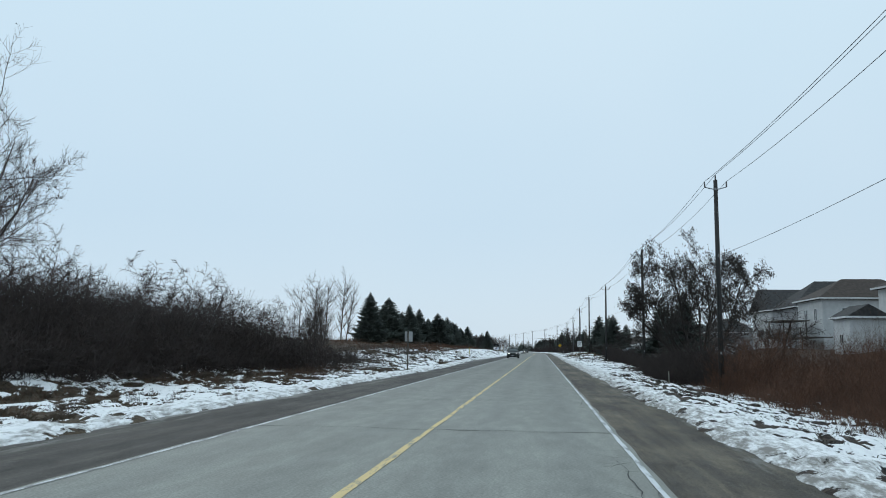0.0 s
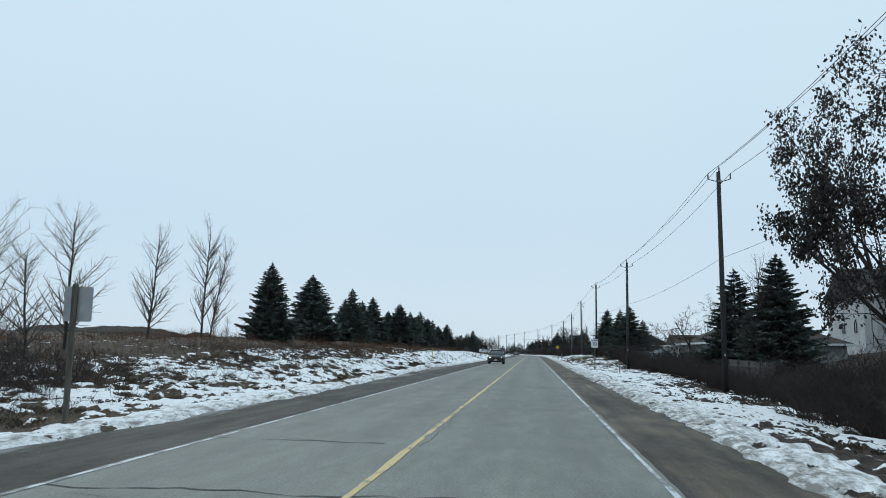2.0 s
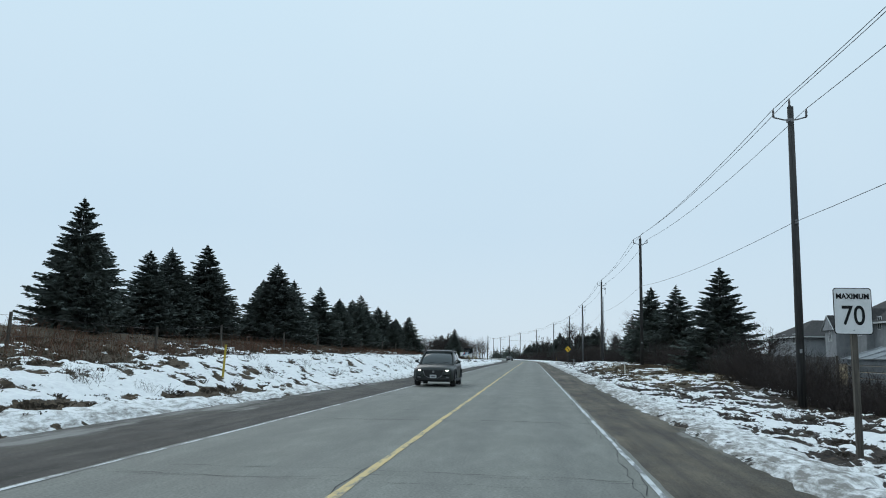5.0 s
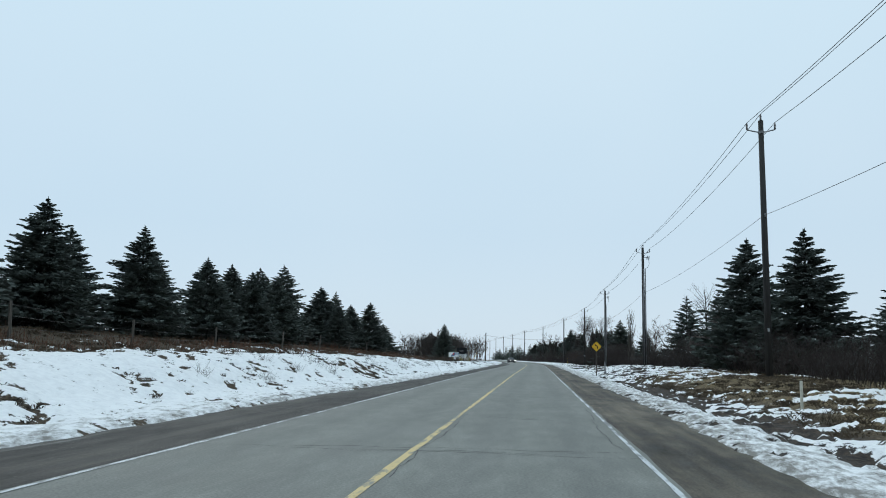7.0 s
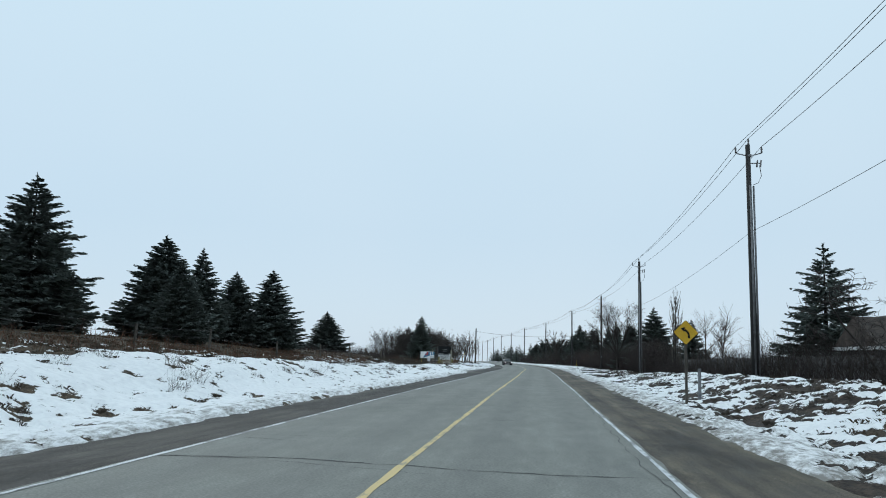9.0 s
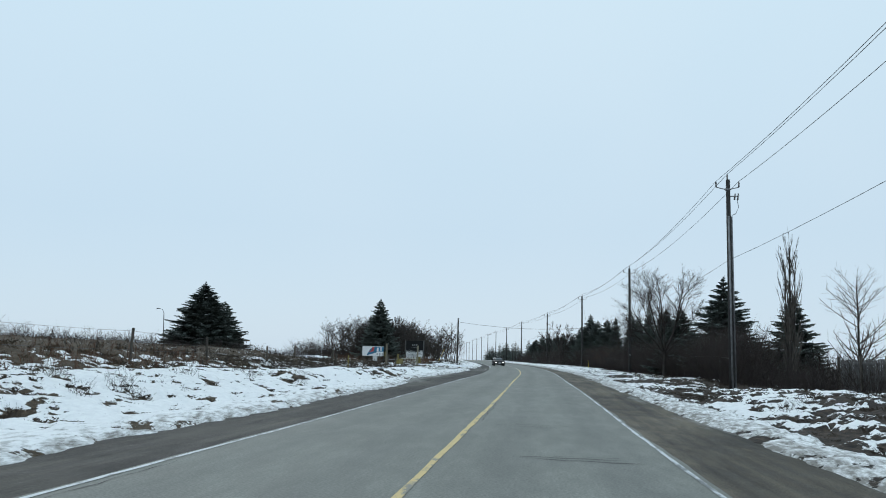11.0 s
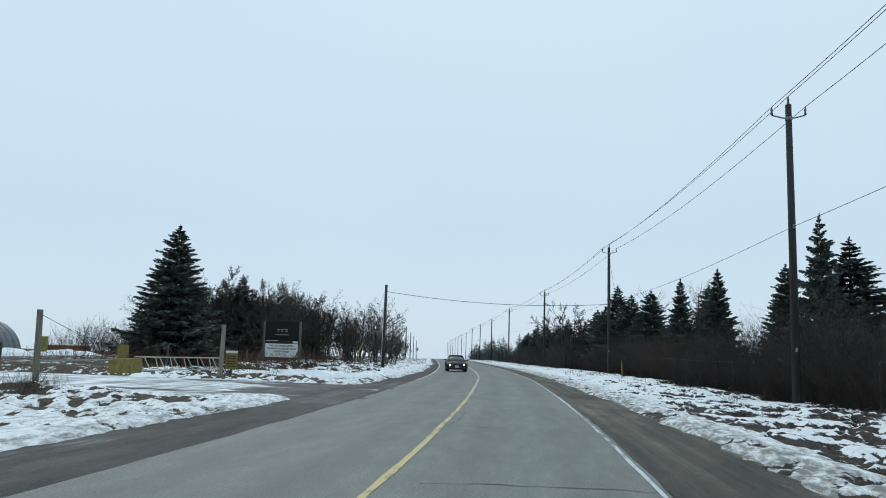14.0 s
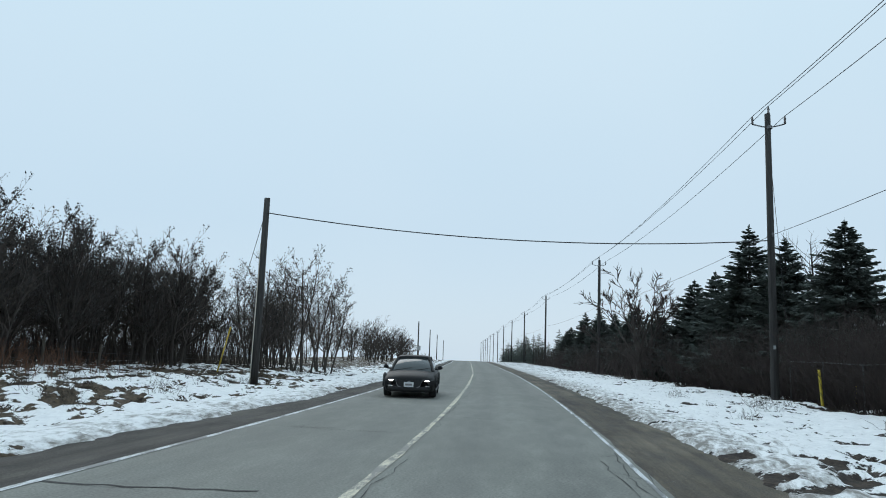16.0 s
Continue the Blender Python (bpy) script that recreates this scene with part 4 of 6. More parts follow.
weeping, weep_top = make_bare("bare_tree", "small crooked leafless tree with hanging twigs", [(0, 0, 0.05, 0, 2.9, 0.075), (0, 0, -0.5, 0.1, 3.2, 0.055), (0, 0, 0.4, -0.1, 3.5, 0.055), (0.1, 0.1, 0.1, 0.5, 3.2, 0.05)], 47,
                              tree_style((6, 6, 7), 0.95, 0.52, 0.30, -0.07, 0.3, 2, 0.009), 3, "bark", "twig_dark")
dome, dome_top = make_bare("bare_tree", "rounded leafless tree with dense fine branches", [(0, 0, 0, 0, 1.5, 0.14, "bole"), (0, 0, -0.7, 0, 3.4, 0.08, 1.2), (0, 0, 0.7, 0.1, 3.4, 0.08, 1.2), (0, 0, 0, 0.7, 3.4, 0.08, 1.2), (0, 0, 0.1, -0.7, 3.4, 0.08, 1.2), (0, 0, -0.15, 0, 4.0, 0.09, 1.4), (0, 0, -1.4, 0.2, 2.8, 0.06, 1.0), (0, 0, 1.4, 0, 2.8, 0.06, 1.0)], 53,
                           tree_style((8, 8, 7), 0.5, 0.40, 0.09, 0.06, 0.3, 2, 0.012), 3, "bark", "twig_dark", 2600, 0.10, "leaf_dead", "", 0.08)
dome_far, dome_far_top = make_bare("bare_tree", "rounded leafless tree in the distance", [(0, 0, 0, 0, 1.5, 0.14, "bole"), (0, 0, -0.7, 0, 3.4, 0.08, 1.2), (0, 0, 0.7, 0.1, 3.4, 0.08, 1.2), (0, 0, 0, 0.7, 3.4, 0.08, 1.2), (0, 0, 0.1, -0.7, 3.4, 0.08, 1.2), (0, 0, -0.15, 0, 4.0, 0.09, 1.4), (0, 0, -1.4, 0.2, 2.8, 0.06, 1.0), (0, 0, 1.4, 0, 2.8, 0.06, 1.0)], 53,
                                   tree_style((5, 5, 4), 0.6, 0.50, 0.12, 0.05, 0.3, 2, 0.022), 3, "bark", "twig_dark")
place(sapling, -18.0, 66.8, 8.0, sap_top, 1.1, 1)
place(sapling, -20.3, 78.2, 9.0, sap_top, 1.05, 3)
place(sapling_two, -20.7, 86.3, 11.0, sap2_top, 0.9, 0)
place(sapling, -47.5, 150, 9.6, sap_top, 0.7, 2)
place(sapling, -45.2, 150, 6.6, sap_top, 0.8, 4)
place(sapling_two, -12.4, 48.7, 5.9, sap2_top, 0.9, 2)
place(sapling, -14.5, 57.5, 6.4, sap_top, 1.0, 4.4)
place(sapling, -16.0, 61.5, 5.6, sap_top, 1.2, 5.4)
place(weeping, -19.6, 49.4, 7.4, weep_top, 0.9, 2)
place(weeping, -16.5, 38, 6.2, weep_top, 1.1, 4)
place(open_tree, -18.9, 25.8, 13.4, open_top, 0.95, 0.2)
place(open_tree, -20.0, 27.4, 12.0, open_top, 0.95, 2.9)
place(open_tree, -13.4, 48.4, 6.6, open_top, 0.85, 1.2)
place(weeping, -13.6, 33, 4.6, weep_top, 1.2, 1)
for x, y, top in ((-16.2, 24.0, 5.0), (-17.4, 27.5, 5.6), (-14.9, 30.5, 4.0), (-17.5, 33.5, 4.8), (-15.4, 36, 3.8), (-18.2, 41, 4.6), (-15.6, 43.5, 3.6), (-14.4, 47, 3.2), (-17.2, 52.5, 4.4), (-14.6, 53.5, 3.4), (-20.5, 36, 5.4), (-20.5, 30, 5.8), (-13.9, 26.5, 3.2), (-16.3, 31.8, 4.2)):
    place(weeping, x, y, top + 0.9, weep_top, 1.05 + 0.25 * math.sin(y), y * 1.7, "tangled dark leafless shrub", "brush shrubs")
place(leafy, 12.9, 55.2, 10.6, leafy_top, 0.80, 0.0)
place(weeping, 14.6, 60.5, 6.2, weep_top, 1.1, 3.3)
place(weeping, 16.8, 50.0, 6.0, weep_top, 1.2, 1.3)
place(weeping, 15.3, 102.9, 7.3, weep_top, 0.8, 0)
place(sapling, 16.2, 88, 8.6, sap_top, 1.0, 2)
place(sapling, 14.4, 185.4, 7.5, sap_top, 1.3, 0)
place(sapling_two, 15.5, 188.5, 6.6, sap2_top, 1.3, 1)
place(weeping, 14.0, 192, 5.2, weep_top, 1.1, 3)
place(sapling_two, 17.5, 232, 6.8, sap2_top, 1.1, 1)
place(poplar, 16.1, 246.5, 9.6, pop_top, 1.0, 0)
place(sapling, 18.5, 243, 7.0, sap_top, 1.3, 0)
place(spreading, 12.1, 265.7, 9.9, spread_top, 1.3, 0.2)
place(weeping, 19.3, 150, 5.0, weep_top, 1.1, 2)
place(dome_far, 6.2, 352, 8.8, dome_far_top, 1.15, 0, "rounded leafless tree with dense dark branches")
place(dome_far, 7.4, 354.5, 8.4, dome_far_top, 1.15, 2, "rounded leafless tree with dense dark branches")
place(sp[1], 10.2, 352, 7.4, 6.5, 1.1, 2)
place(sp[2], 9.0, 365, 6.2, 6.5, 1.2, 1)
place(sp[1], 7.0, 372, 5.6, 6.5, 1.2, 4)
place(poplar, 18.6, 302, 9.0, pop_top, 0.6, 1)
place(sapling, 15.5, 342, 9.8, sap_top, 1.5, 0)
place(sapling, 16.5, 325, 9.2, sap_top, 1.4, 3)
wr = random.Random(91)
for i in range(112):
    y = wr.uniform(311, 354)
    x = float(cx(y)) - wr.uniform(14.5, 29) + (2.5 if y > 335 else 0)
    top = wr.uniform(4.9, 7.5) - max(0, y - 335) * 0.08
    proto, pt = ((wood_a, wa_top), (wood_b, wb_top))[i % 2]
    place(proto, x, y, top, pt, wr.uniform(0.9, 1.35), wr.uniform(0, 6.28))
for i in range(30):
    y = wr.uniform(350, 440)
    x = float(cx(y)) - wr.uniform(11.5, 26)
    proto, pt = ((wood_a, wa_top), (wood_b, wb_top))[i % 2]
    place(proto, x, y, wr.uniform(4.2, 6.6), pt, wr.uniform(1.0, 1.6), wr.uniform(0, 6.28))
# a round grove beside the yard entrance
for x, y, top in ((-25.6, 322, 7.2), (-26.2, 327, 6.9), (-24.4, 318, 7.3)):
    place(dome, x, y, top, dome_top, 0.85, y, "dense rounded leafless tree in a grove", "round grove")
for i in range(17):
    y = 314 + 1.2 * i
    x = -22.3 + 3.6 * math.sin(i * 2.4)
    place(dome, x, y, 7.7 - 0.30 * abs(x + 22.3) + wr.uniform(-0.3, 0.3), dome_top, wr.uniform(0.75, 0.95), wr.uniform(0, 6.28), "dense rounded leafless tree in a grove", "round grove")
for x, y, top in ((-13.2, 333.5, 7.0), (-14.4, 335.5, 7.4), (-13.9, 338, 6.6), (-12.9, 336.5, 6.0), (-15.8, 334, 7.0), (-17.5, 366, 5.0)):
    place(wood_a, x, y, top, wa_top, 1.35, y)
for i in range(16):
    y = wr.uniform(385, 425)
    place(dome_far, float(cx(y)) - wr.uniform(9.5, 17), y, wr.uniform(3.6, 5.4), dome_far_top, 1.2, wr.uniform(0, 6))
for i in range(26):
    y = wr.uniform(500, 760)
    place(dome_far, float(cx(y)) + wr.choice((-1, 1)) * wr.uniform(15, 70), y, wr.uniform(4, 8) + float(drop(y)), dome_far_top, 1.3, wr.uniform(0, 6))

# the patterns themselves are not part of the place
for proto in (*sp, sp_far, sapling, sapling_two, spreading, open_tree, leafy, wood_a, wood_b, poplar, weeping, dome, dome_far):
    for ob in (*proto.children_recursive, proto):
        bpy.data.objects.remove(ob)


# ---- thickets, weeds and grass ----


def thicket(name, label, mat, spots_of, count, height, seed, splay=0.35, side_twigs=4, thick=0.011, leaves=0, leaf_mat="leaf_dead", bend=0.22, lift=0.0, short=1.0):
    """Brush: many thin stems that fork into side twigs. spots_of(rng) gives a place (x, y) and a height factor."""
    rng, sh, tips = random.Random(seed), Shape(), []
    for _ in range(count):
        x, y, k = spots_of(rng)
        h = height * k * rng.uniform(0.55, 1.1)
        p = Vector((x, y, spot(x, y) - 0.05))
        d = Vector((rng.uniform(-splay, splay), rng.uniform(-splay, splay), 1))
        pts = wander(p, d, h, 3, rng, bend, lift)
        sh.tube(pts, [thick, thick * 0.8, thick * 0.6, thick * 0.3], 3, False)
        for _ in range(side_twigs):
            t = rng.uniform(0.25, 0.95)
            i = min(2, int(t * 3))
            q = pts[i].lerp(pts[i + 1], t * 3 - i)
            e = Vector((rng.uniform(-1, 1), rng.uniform(-1, 1), rng.uniform(0.1, 1.2))).normalized()
            r = q + e * h * rng.uniform(0.12, 0.32) * short
            b = e.cross(Vector((rng.uniform(-1, 1), rng.uniform(-1, 1), 0.3))).normalized() * thick * 0.55
            sh.add([tuple(q - b), tuple(q + b), tuple(r)], [(0, 1, 2)])
            tips.append((r, e))
    ob = single(name, sh, M[mat], label, "brush", "stuff")
    if leaves:
        part("leaves", leaves_on(tips, leaves, 0.11, seed, 0.1), M[leaf_mat], ob)
    return ob


def lumps(u, y):
    """Uneven height of brush, in clumps a few metres across."""
    a, b = u * 0.33 + 40, y * 0.28 + 40
    i, j = int(a), int(b)
    fa, fb = a - i, b - j

    def h(p, q):
        return random.Random(p * 7919 + q * 104729).random()
    return (h(i, j) * (1 - fa) + h(i + 1, j) * fa) * (1 - fb) + (h(i, j + 1) * (1 - fa) + h(i + 1, j + 1) * fa) * fb


def band(u0, u1, y0, y1, shape=None, open_ground=False):
    def pick(rng):
        while True:
            y = rng.uniform(y0, y1)
            u = rng.uniform(u0, u1)
            if not open_ground or bare(u, y) or rng.random() < 0.06:
                break
        k = 0.25 + 1.5 * lumps(u, y)
        return u + float(cx(y)), y, k * (shape(u, y) if shape else 1)
    return pick


def hump(y0, y1, tall, low=0.55):
    return lambda u, y: low + (tall - low) * math.sin(math.pi * min(1, max(0, (y - y0) / (y1 - y0)))) ** 0.6


thicket("brush_west", "dense dark leafless brush on the field edge", "twig_dark", band(-22, -13.4, 19, 48, hump(8, 64, 1.15)), 9500, 2.5, 1, 0.6, 14, 0.015, bend=0.75, lift=-0.05, short=0.8)
thicket("brush_west_low", "dense dark leafless brush on the field edge", "twig_dark", band(-17, -11.0, 44, 60), 1800, 2.2, 2, 0.5, 8, 0.010, bend=0.5, lift=-0.1)
thicket("brush_bank", "low brown leafless brush on the snowy bank", "twig_dark", band(-17, -8.2, 40, 96, None, True), 5200, 0.55, 41, 0.8, 9, 0.006, bend=0.5)
thicket("brush_verge", "low brown brush in the snow beside the road", "twig_red", band(-13, -8.0, 6, 48, None, True), 1800, 0.45, 42, 0.8, 9, 0.005, bend=0.5)
thicket("brush_field", "low brown brush in the snowy field", "twig_red", band(-27, -14, 58, 112), 3400, 0.6, 3, 0.7, 7, 0.009, bend=0.45)
thicket("brush_field_edge", "brown grass and brush under the spruces", "twig_red", band(-17, -12.2, 100, 235), 5200, 0.62, 4, 0.5, 5, 0.010)
thicket("brush_field_far", "brown brush in the snowy field", "twig_dark", band(-30, -10.5, 226, 272), 4200, 0.65, 5, 0.7, 7, 0.009, bend=0.45)
thicket("brush_dogwood", "rust-brown dogwood brush beside the road", "twig_red", band(10.8, 21, 12, 47, lambda u, y: (0.15 if y > 36 and u < 12.6 else 0.40) + 0.70 * min(1, max(0, u - 11.2) / 3.2)), 11500, 2.5, 6, 0.5, 8, 0.008, bend=0.35)
thicket("brush_under_trees", "dark leafless brush under leafy trees", "twig_dark", band(9.8, 17, 48, 62), 3600, 2.3, 7, 0.5, 9, 0.013, bend=0.45, lift=-0.05)
thicket("brush_east", "dark leafless brush behind the verge", "twig_dark", band(12.6, 16.6, 62, 79), 2600, 1.7, 16, 0.5, 8, 0.011, bend=0.45)
thicket("brush_fence", "dark leafless brush along the fence", "twig_dark", band(12.7, 14.6, 79, 136), 6000, 2.0, 8, 0.5, 8, 0.011, bend=0.45)
thicket("brush_mid", "dark leafless brush behind the verge", "twig_dark", band(13.4, 17.5, 140, 250), 7000, 1.9, 9, 0.5, 7, 0.012, bend=0.45)
thicket("brush_north", "dark leafless brush behind the verge", "twig_dark", band(12.6, 16.0, 248, 345), 12000, 2.7, 10, 0.5, 7, 0.012, bend=0.4)
thicket("brush_far", "dark leafless brush behind the verge", "twig_dark", band(11, 22, 345, 430), 4200, 3.0, 11, 0.5, 6, 0.018)
thicket("brush_rust", "bush with rust-coloured dead leaves", "twig_red", band(13.4, 15.2, 311, 315), 260, 2.6, 12, 0.5, 7, 0.010, 900, "leaf_rust", 0.4)
thicket("brush_woods", "dark leafless undergrowth at the woodland edge", "twig_dark", band(-34, -17, 310, 354), 5000, 2.3, 13, 0.4, 8, 0.013, bend=0.35)
thicket("brush_sign", "tangled dead weeds by the yard entrance", "twig_red", band(-24, -11.5, 291, 322), 1600, 0.9, 15, 0.5, 5, 0.010)


def tussocks(name, label, mat, u0, u1, y0, y1, count, seed, height=0.2, spread=0.28, blades=26):
    """Matted clumps of bent dead grass, gathered in drifts."""
    rng, sh = random.Random(seed), Shape()
    made = 0
    while made < count:
        y, u = rng.uniform(y0, y1), rng.uniform(u0, u1)
        if not bare(u, y) and rng.random() > 0.10:
            continue
        made += 1
        size = rng.choice((0.4, 0.5, 0.6, 0.7, 0.9, 1.2))
        x = u + float(cx(y))
        w0, z = rng.uniform(0, 3.14), spot(u + float(cx(y)), y) - 0.02
        for _ in range(int(blades * size * 1.6)):
            r, w = spread * size * math.sqrt(rng.random()), rng.uniform(0, 6.28)
            px, py = r * math.cos(w) * 1.3, r * math.sin(w) * 0.8
            bx, by = x + px * math.cos(w0) - py * math.sin(w0), y + px * math.sin(w0) + py * math.cos(w0)
            h, lean, k = 0.62 * height * size ** 0.5 * rng.uniform(0.3, 1.15), rng.uniform(0.1, 1.1), rng.uniform(0, 6.28)
            ox, oy = math.cos(k) * h * lean, math.sin(k) * h * lean
            tx, ty = -math.sin(k) * 0.002, math.cos(k) * 0.002
            sh.add([(bx - tx, by - ty, z), (bx + tx, by + ty, z), (bx + ox * 0.5 + tx, by + oy * 0.5 + ty, z + h * 0.75), (bx + ox, by + oy, z + h * 0.8)], [(0, 1, 2, 3)])
    return single(name, sh, M[mat], label, "grass", "stuff")


tussocks("grass_west", "matted clumps of dead grass in snow", "grass_dead", -15, -7.2, 4, 105, 2000, 21, 0.26, 0.20, 28)
tussocks("grass_west_bank", "sparse dead grass clumps on the snow bank", "weed", -12, -7.0, 100, 265, 2400, 22, 0.22, 0.14, 24)
tussocks("grass_west_crest", "dead brown grass along the bank's crest", "grass_dead", -17, -11.6, 90, 262, 1500, 23, 0.26, 0.20, 28)
tussocks("grass_field", "dead brown grass in the snowy field", "grass_dead", -34, -16, 60, 275, 1000, 28, 0.30, 0.36, 24)
tussocks("grass_east", "matted clumps of dead grass in snow", "weed", 6.9, 14, 4, 135, 2200, 24, 0.20, 0.16, 24)
tussocks("grass_east_mound", "yellow-brown dead grass on the mound", "grass_dead", 7.8, 13.5, 133, 182, 1700, 25, 0.20, 0.22, 32)
tussocks("grass_east_north", "matted clumps of dead grass in snow", "weed", 6.9, 13, 180, 345, 2200, 26, 0.19, 0.15, 22)
tussocks("grass_west_north", "matted clumps of dead grass in snow", "weed", -18, -6.6, 292, 345, 1100, 27, 0.22, 0.17, 26)


def weed_bushes(name, label, u0, u1, y0, y1, count, seed, height=0.7):
    """Small fans of dead stalks."""
    rng = random.Random(seed)
    spots_ = [(rng.uniform(u0, u1), rng.uniform(y0, y1), rng.uniform(0.5, 1.3)) for _ in range(count)]

    def pick(r):
        u, y, k = r.choice(spots_)
        return u + float(cx(y)) + r.gauss(0, 0.16 * k), y + r.gauss(0, 0.2 * k), k
    return thicket(name, label, "weed", pick, count * 24, height, seed, 0.7, 6, 0.005, bend=0.3)


weed_bushes("weeds_west", "dead weed stalks standing in the snow", -12.8, -7.8, 8, 265, 200, 31, 0.55)
weed_bushes("weeds_east", "dead weed stalks standing in the snow", 7.8, 12.6, 8, 330, 130, 32, 0.45)
weed_bushes("weeds_ridge", "dense dead brown weeds behind the snow ridge", -15.5, -10.4, 236, 276, 150, 34, 0.75)
weed_bushes("weeds_yard", "dead weed stalks by the yard entrance", -18, -7.4, 292, 345, 170, 33, 0.5)

# ---- utility poles and wires ----


def cable_at(y):
    return float(np.interp(y, [0, 46, 121, 162, 202, 243, 285, 325, 420], [7.1, 7.1, 6.8, 8.1, 7.9, 7.1, 6.6, 6.5, 6.4]))


def utility_pole(x, y, top, arms=True, lean=0.0, gear=False):
    z = spot(x, y)
    po = thing("utility_pole", x, y, z, "weathered grey wooden utility pole with insulators" if arms else "weathered dark wooden utility pole", "utility pole", "utility poles along the road")
    h = top - z
    part("pole", Shape().tube([(0, 0, -0.4), (lean * 0.5, 0, h * 0.5), (lean, 0, h)], [0.165, 0.14, 0.115], 12), M["pole_wood"], po, smooth=True)
    if arms:
        arm = Shape().tube([(-0.62, 0, h - 0.42), (-0.25, 0, h - 0.52), (0, 0, h - 0.55), (0.25, 0, h - 0.52), (0.62, 0, h - 0.42)], [0.028] * 5, 6)
        part("bracket", arm, M["steel_dull"], po, "grey steel insulator bracket")
        for dx, dz in ((-0.62, -0.42), (0.62, -0.42), (0.0, 0.0)):
            ins = Shape().tube([(dx, 0, h + dz), (dx, 0, h + dz + 0.05), (dx, 0, h + dz + 0.12), (dx, 0, h + dz + 0.2), (dx, 0, h + dz + 0.26), (dx, 0, h + dz + 0.33)], [0.03, 0.055, 0.035, 0.055, 0.035, 0.025], 8)
            part("insulator", ins, M["porcelain"], po, "dark porcelain insulator", True)
        part("band", Shape().tube([(0, 0, h - 0.62), (0, 0, h - 0.5)], [0.135, 0.135], 10), M["steel_dull"], po, "steel band")
        part("clamp", Shape().box((0.02, -0.15, cable_at(y) - z), (0.08, 0.12, 0.16), 0, 0.015), M["steel_dull"], po, "steel cable clamp")
        part("tag", Shape().box((-0.02, -0.165, 2.1), (0.09, 0.01, 0.14)), M["sign_grey"], po, "small grey tag")
    if gear:
        for dx in (0.35, 0.52):
            part("cutout", Shape().tube([(dx, -0.05, h - 1.15), (dx + 0.05, -0.05, h - 0.8)], [0.05, 0.035], 8), M["porcelain"], po, "dark fuse cutout")
        part("cutout_bracket", Shape().box((0.28, -0.03, h - 0.95), (0.5, 0.05, 0.05), 0, 0.01), M["steel_dull"], po)
        loop = [(0.5, -0.05, h - 1.15), (0.56, -0.05, h - 1.6), (0.4, -0.05, h - 1.95), (0.17, -0.05, h - 2.05)]
        part("jumper", Shape().tube(loop, [0.016] * 4, 5), M["wire"], po, "black jumper wire")
        for dx, dy in ((0.19, -0.02), (-0.02, -0.19)):
            part("conduit", Shape().tube([(dx, dy, -0.3), (dx * 0.95, dy * 0.95, h - 2.1)], [0.05, 0.05], 8), M["steel_dull"], po, "grey cable conduit", True)
    return po


pole_at = [(12.3, -31, 11.7), (12.3, 8, 11.7), (12.33, 46, 11.6), (12.52, 80.4, 11.95), (12.08, 120.8, 11.4), (12.1, 162.4, 12.55), (12.13, 202.1, 12.3), (12.06, 243.4, 11.65), (11.6, 285, 11.4), (8.85, 324.8, 11.45), (3.88, 367.6, 10.85), (-2.55, 417.4, 11.2)]
for i in range(11):
    y = 462 + i * 45.0
    pole_at.append((float(cx(y)) + 12.0, y, 11.0 + 0.25 * (i % 3)))
for i, (x, y, top) in enumerate(pole_at):
    utility_pole(x, y, top, True, (-0.04, 0.03, 0.0)[i % 3], i in (6, 7))


def span(a, b, sag, n=12):
    a, b = Vector(a), Vector(b)
    return [a.lerp(b, i / n) - Vector((0, 0, 4 * sag * (i / n) * (1 - i / n))) for i in range(n + 1)]


def power_line(dx, dz, z_fixed, sag, radius, label):
    pts = []
    for (xa, ya, ta), (xb, yb, tb) in zip(pole_at, pole_at[1:]):
        za, zb = ((cable_at(ya), cable_at(yb)) if z_fixed else (ta + dz, tb + dz))
        pts += span((xa + dx, ya, za), (xb + dx, yb, zb), sag)[:-1]
    sh = Shape().tube(pts, [radius] * len(pts), 4, False)
    single("power_line", sh, M["wire"], label, "cable", group="overhead lines")


power_line(0.0, 0.33, 0, 0.45, 0.016, "thin black overhead conductor on pole tops")
power_line(-0.62, -0.09, 0, 0.5, 0.016, "thin black overhead conductor on pole brackets")
power_line(0.62, -0.09, 0, 0.5, 0.016, "thin black overhead conductor on pole brackets")
power_line(-0.02, 0, 6.35, 0.35, 0.011, "black telephone cable halfway up the poles")
west_pole = utility_pole(-10.96, 321.8, 7.35, False, 0.06)
for y in (452, 505, 560, 640):
    utility_pole(float(cx(y)) - 11.0, y, 8.0 if y < 600 else 7.5, False)
pts = span((-10.9, 321.7, 6.75), (8.8, 324.8, 6.3), 0.55, 20)
single("service_line", Shape().tube(pts, [0.022] * len(pts), 5, False), M["wire"], "black service cable hung across the road", "cable", group="overhead lines")
guy_z = spot(-14.5, 326)
single("guy_wire", Shape().tube([(-10.95, 321.9, 6.9), (-14.5, 326, guy_z)], [0.012, 0.012], 4), M["wire"], "thin steel guy wire staying the pole", "cable")
single("guy_guard", Shape().tube([(-13.42, 324.75, guy_z + 2.0), (-14.5, 326, guy_z - 0.05)], [0.036, 0.036], 8), M["yellow_paint"], "yellow plastic guard on a guy wire", "guard")
guy2 = spot(11.6, 332.5)
single("guy_wire", Shape().tube([(8.9, 325, 10.2), (11.6, 332.5, guy2)], [0.01, 0.01], 4), M["wire"], "thin steel guy wire staying the pole", "cable")
wpz = 7.35 - spot(-10.96, 321.8)
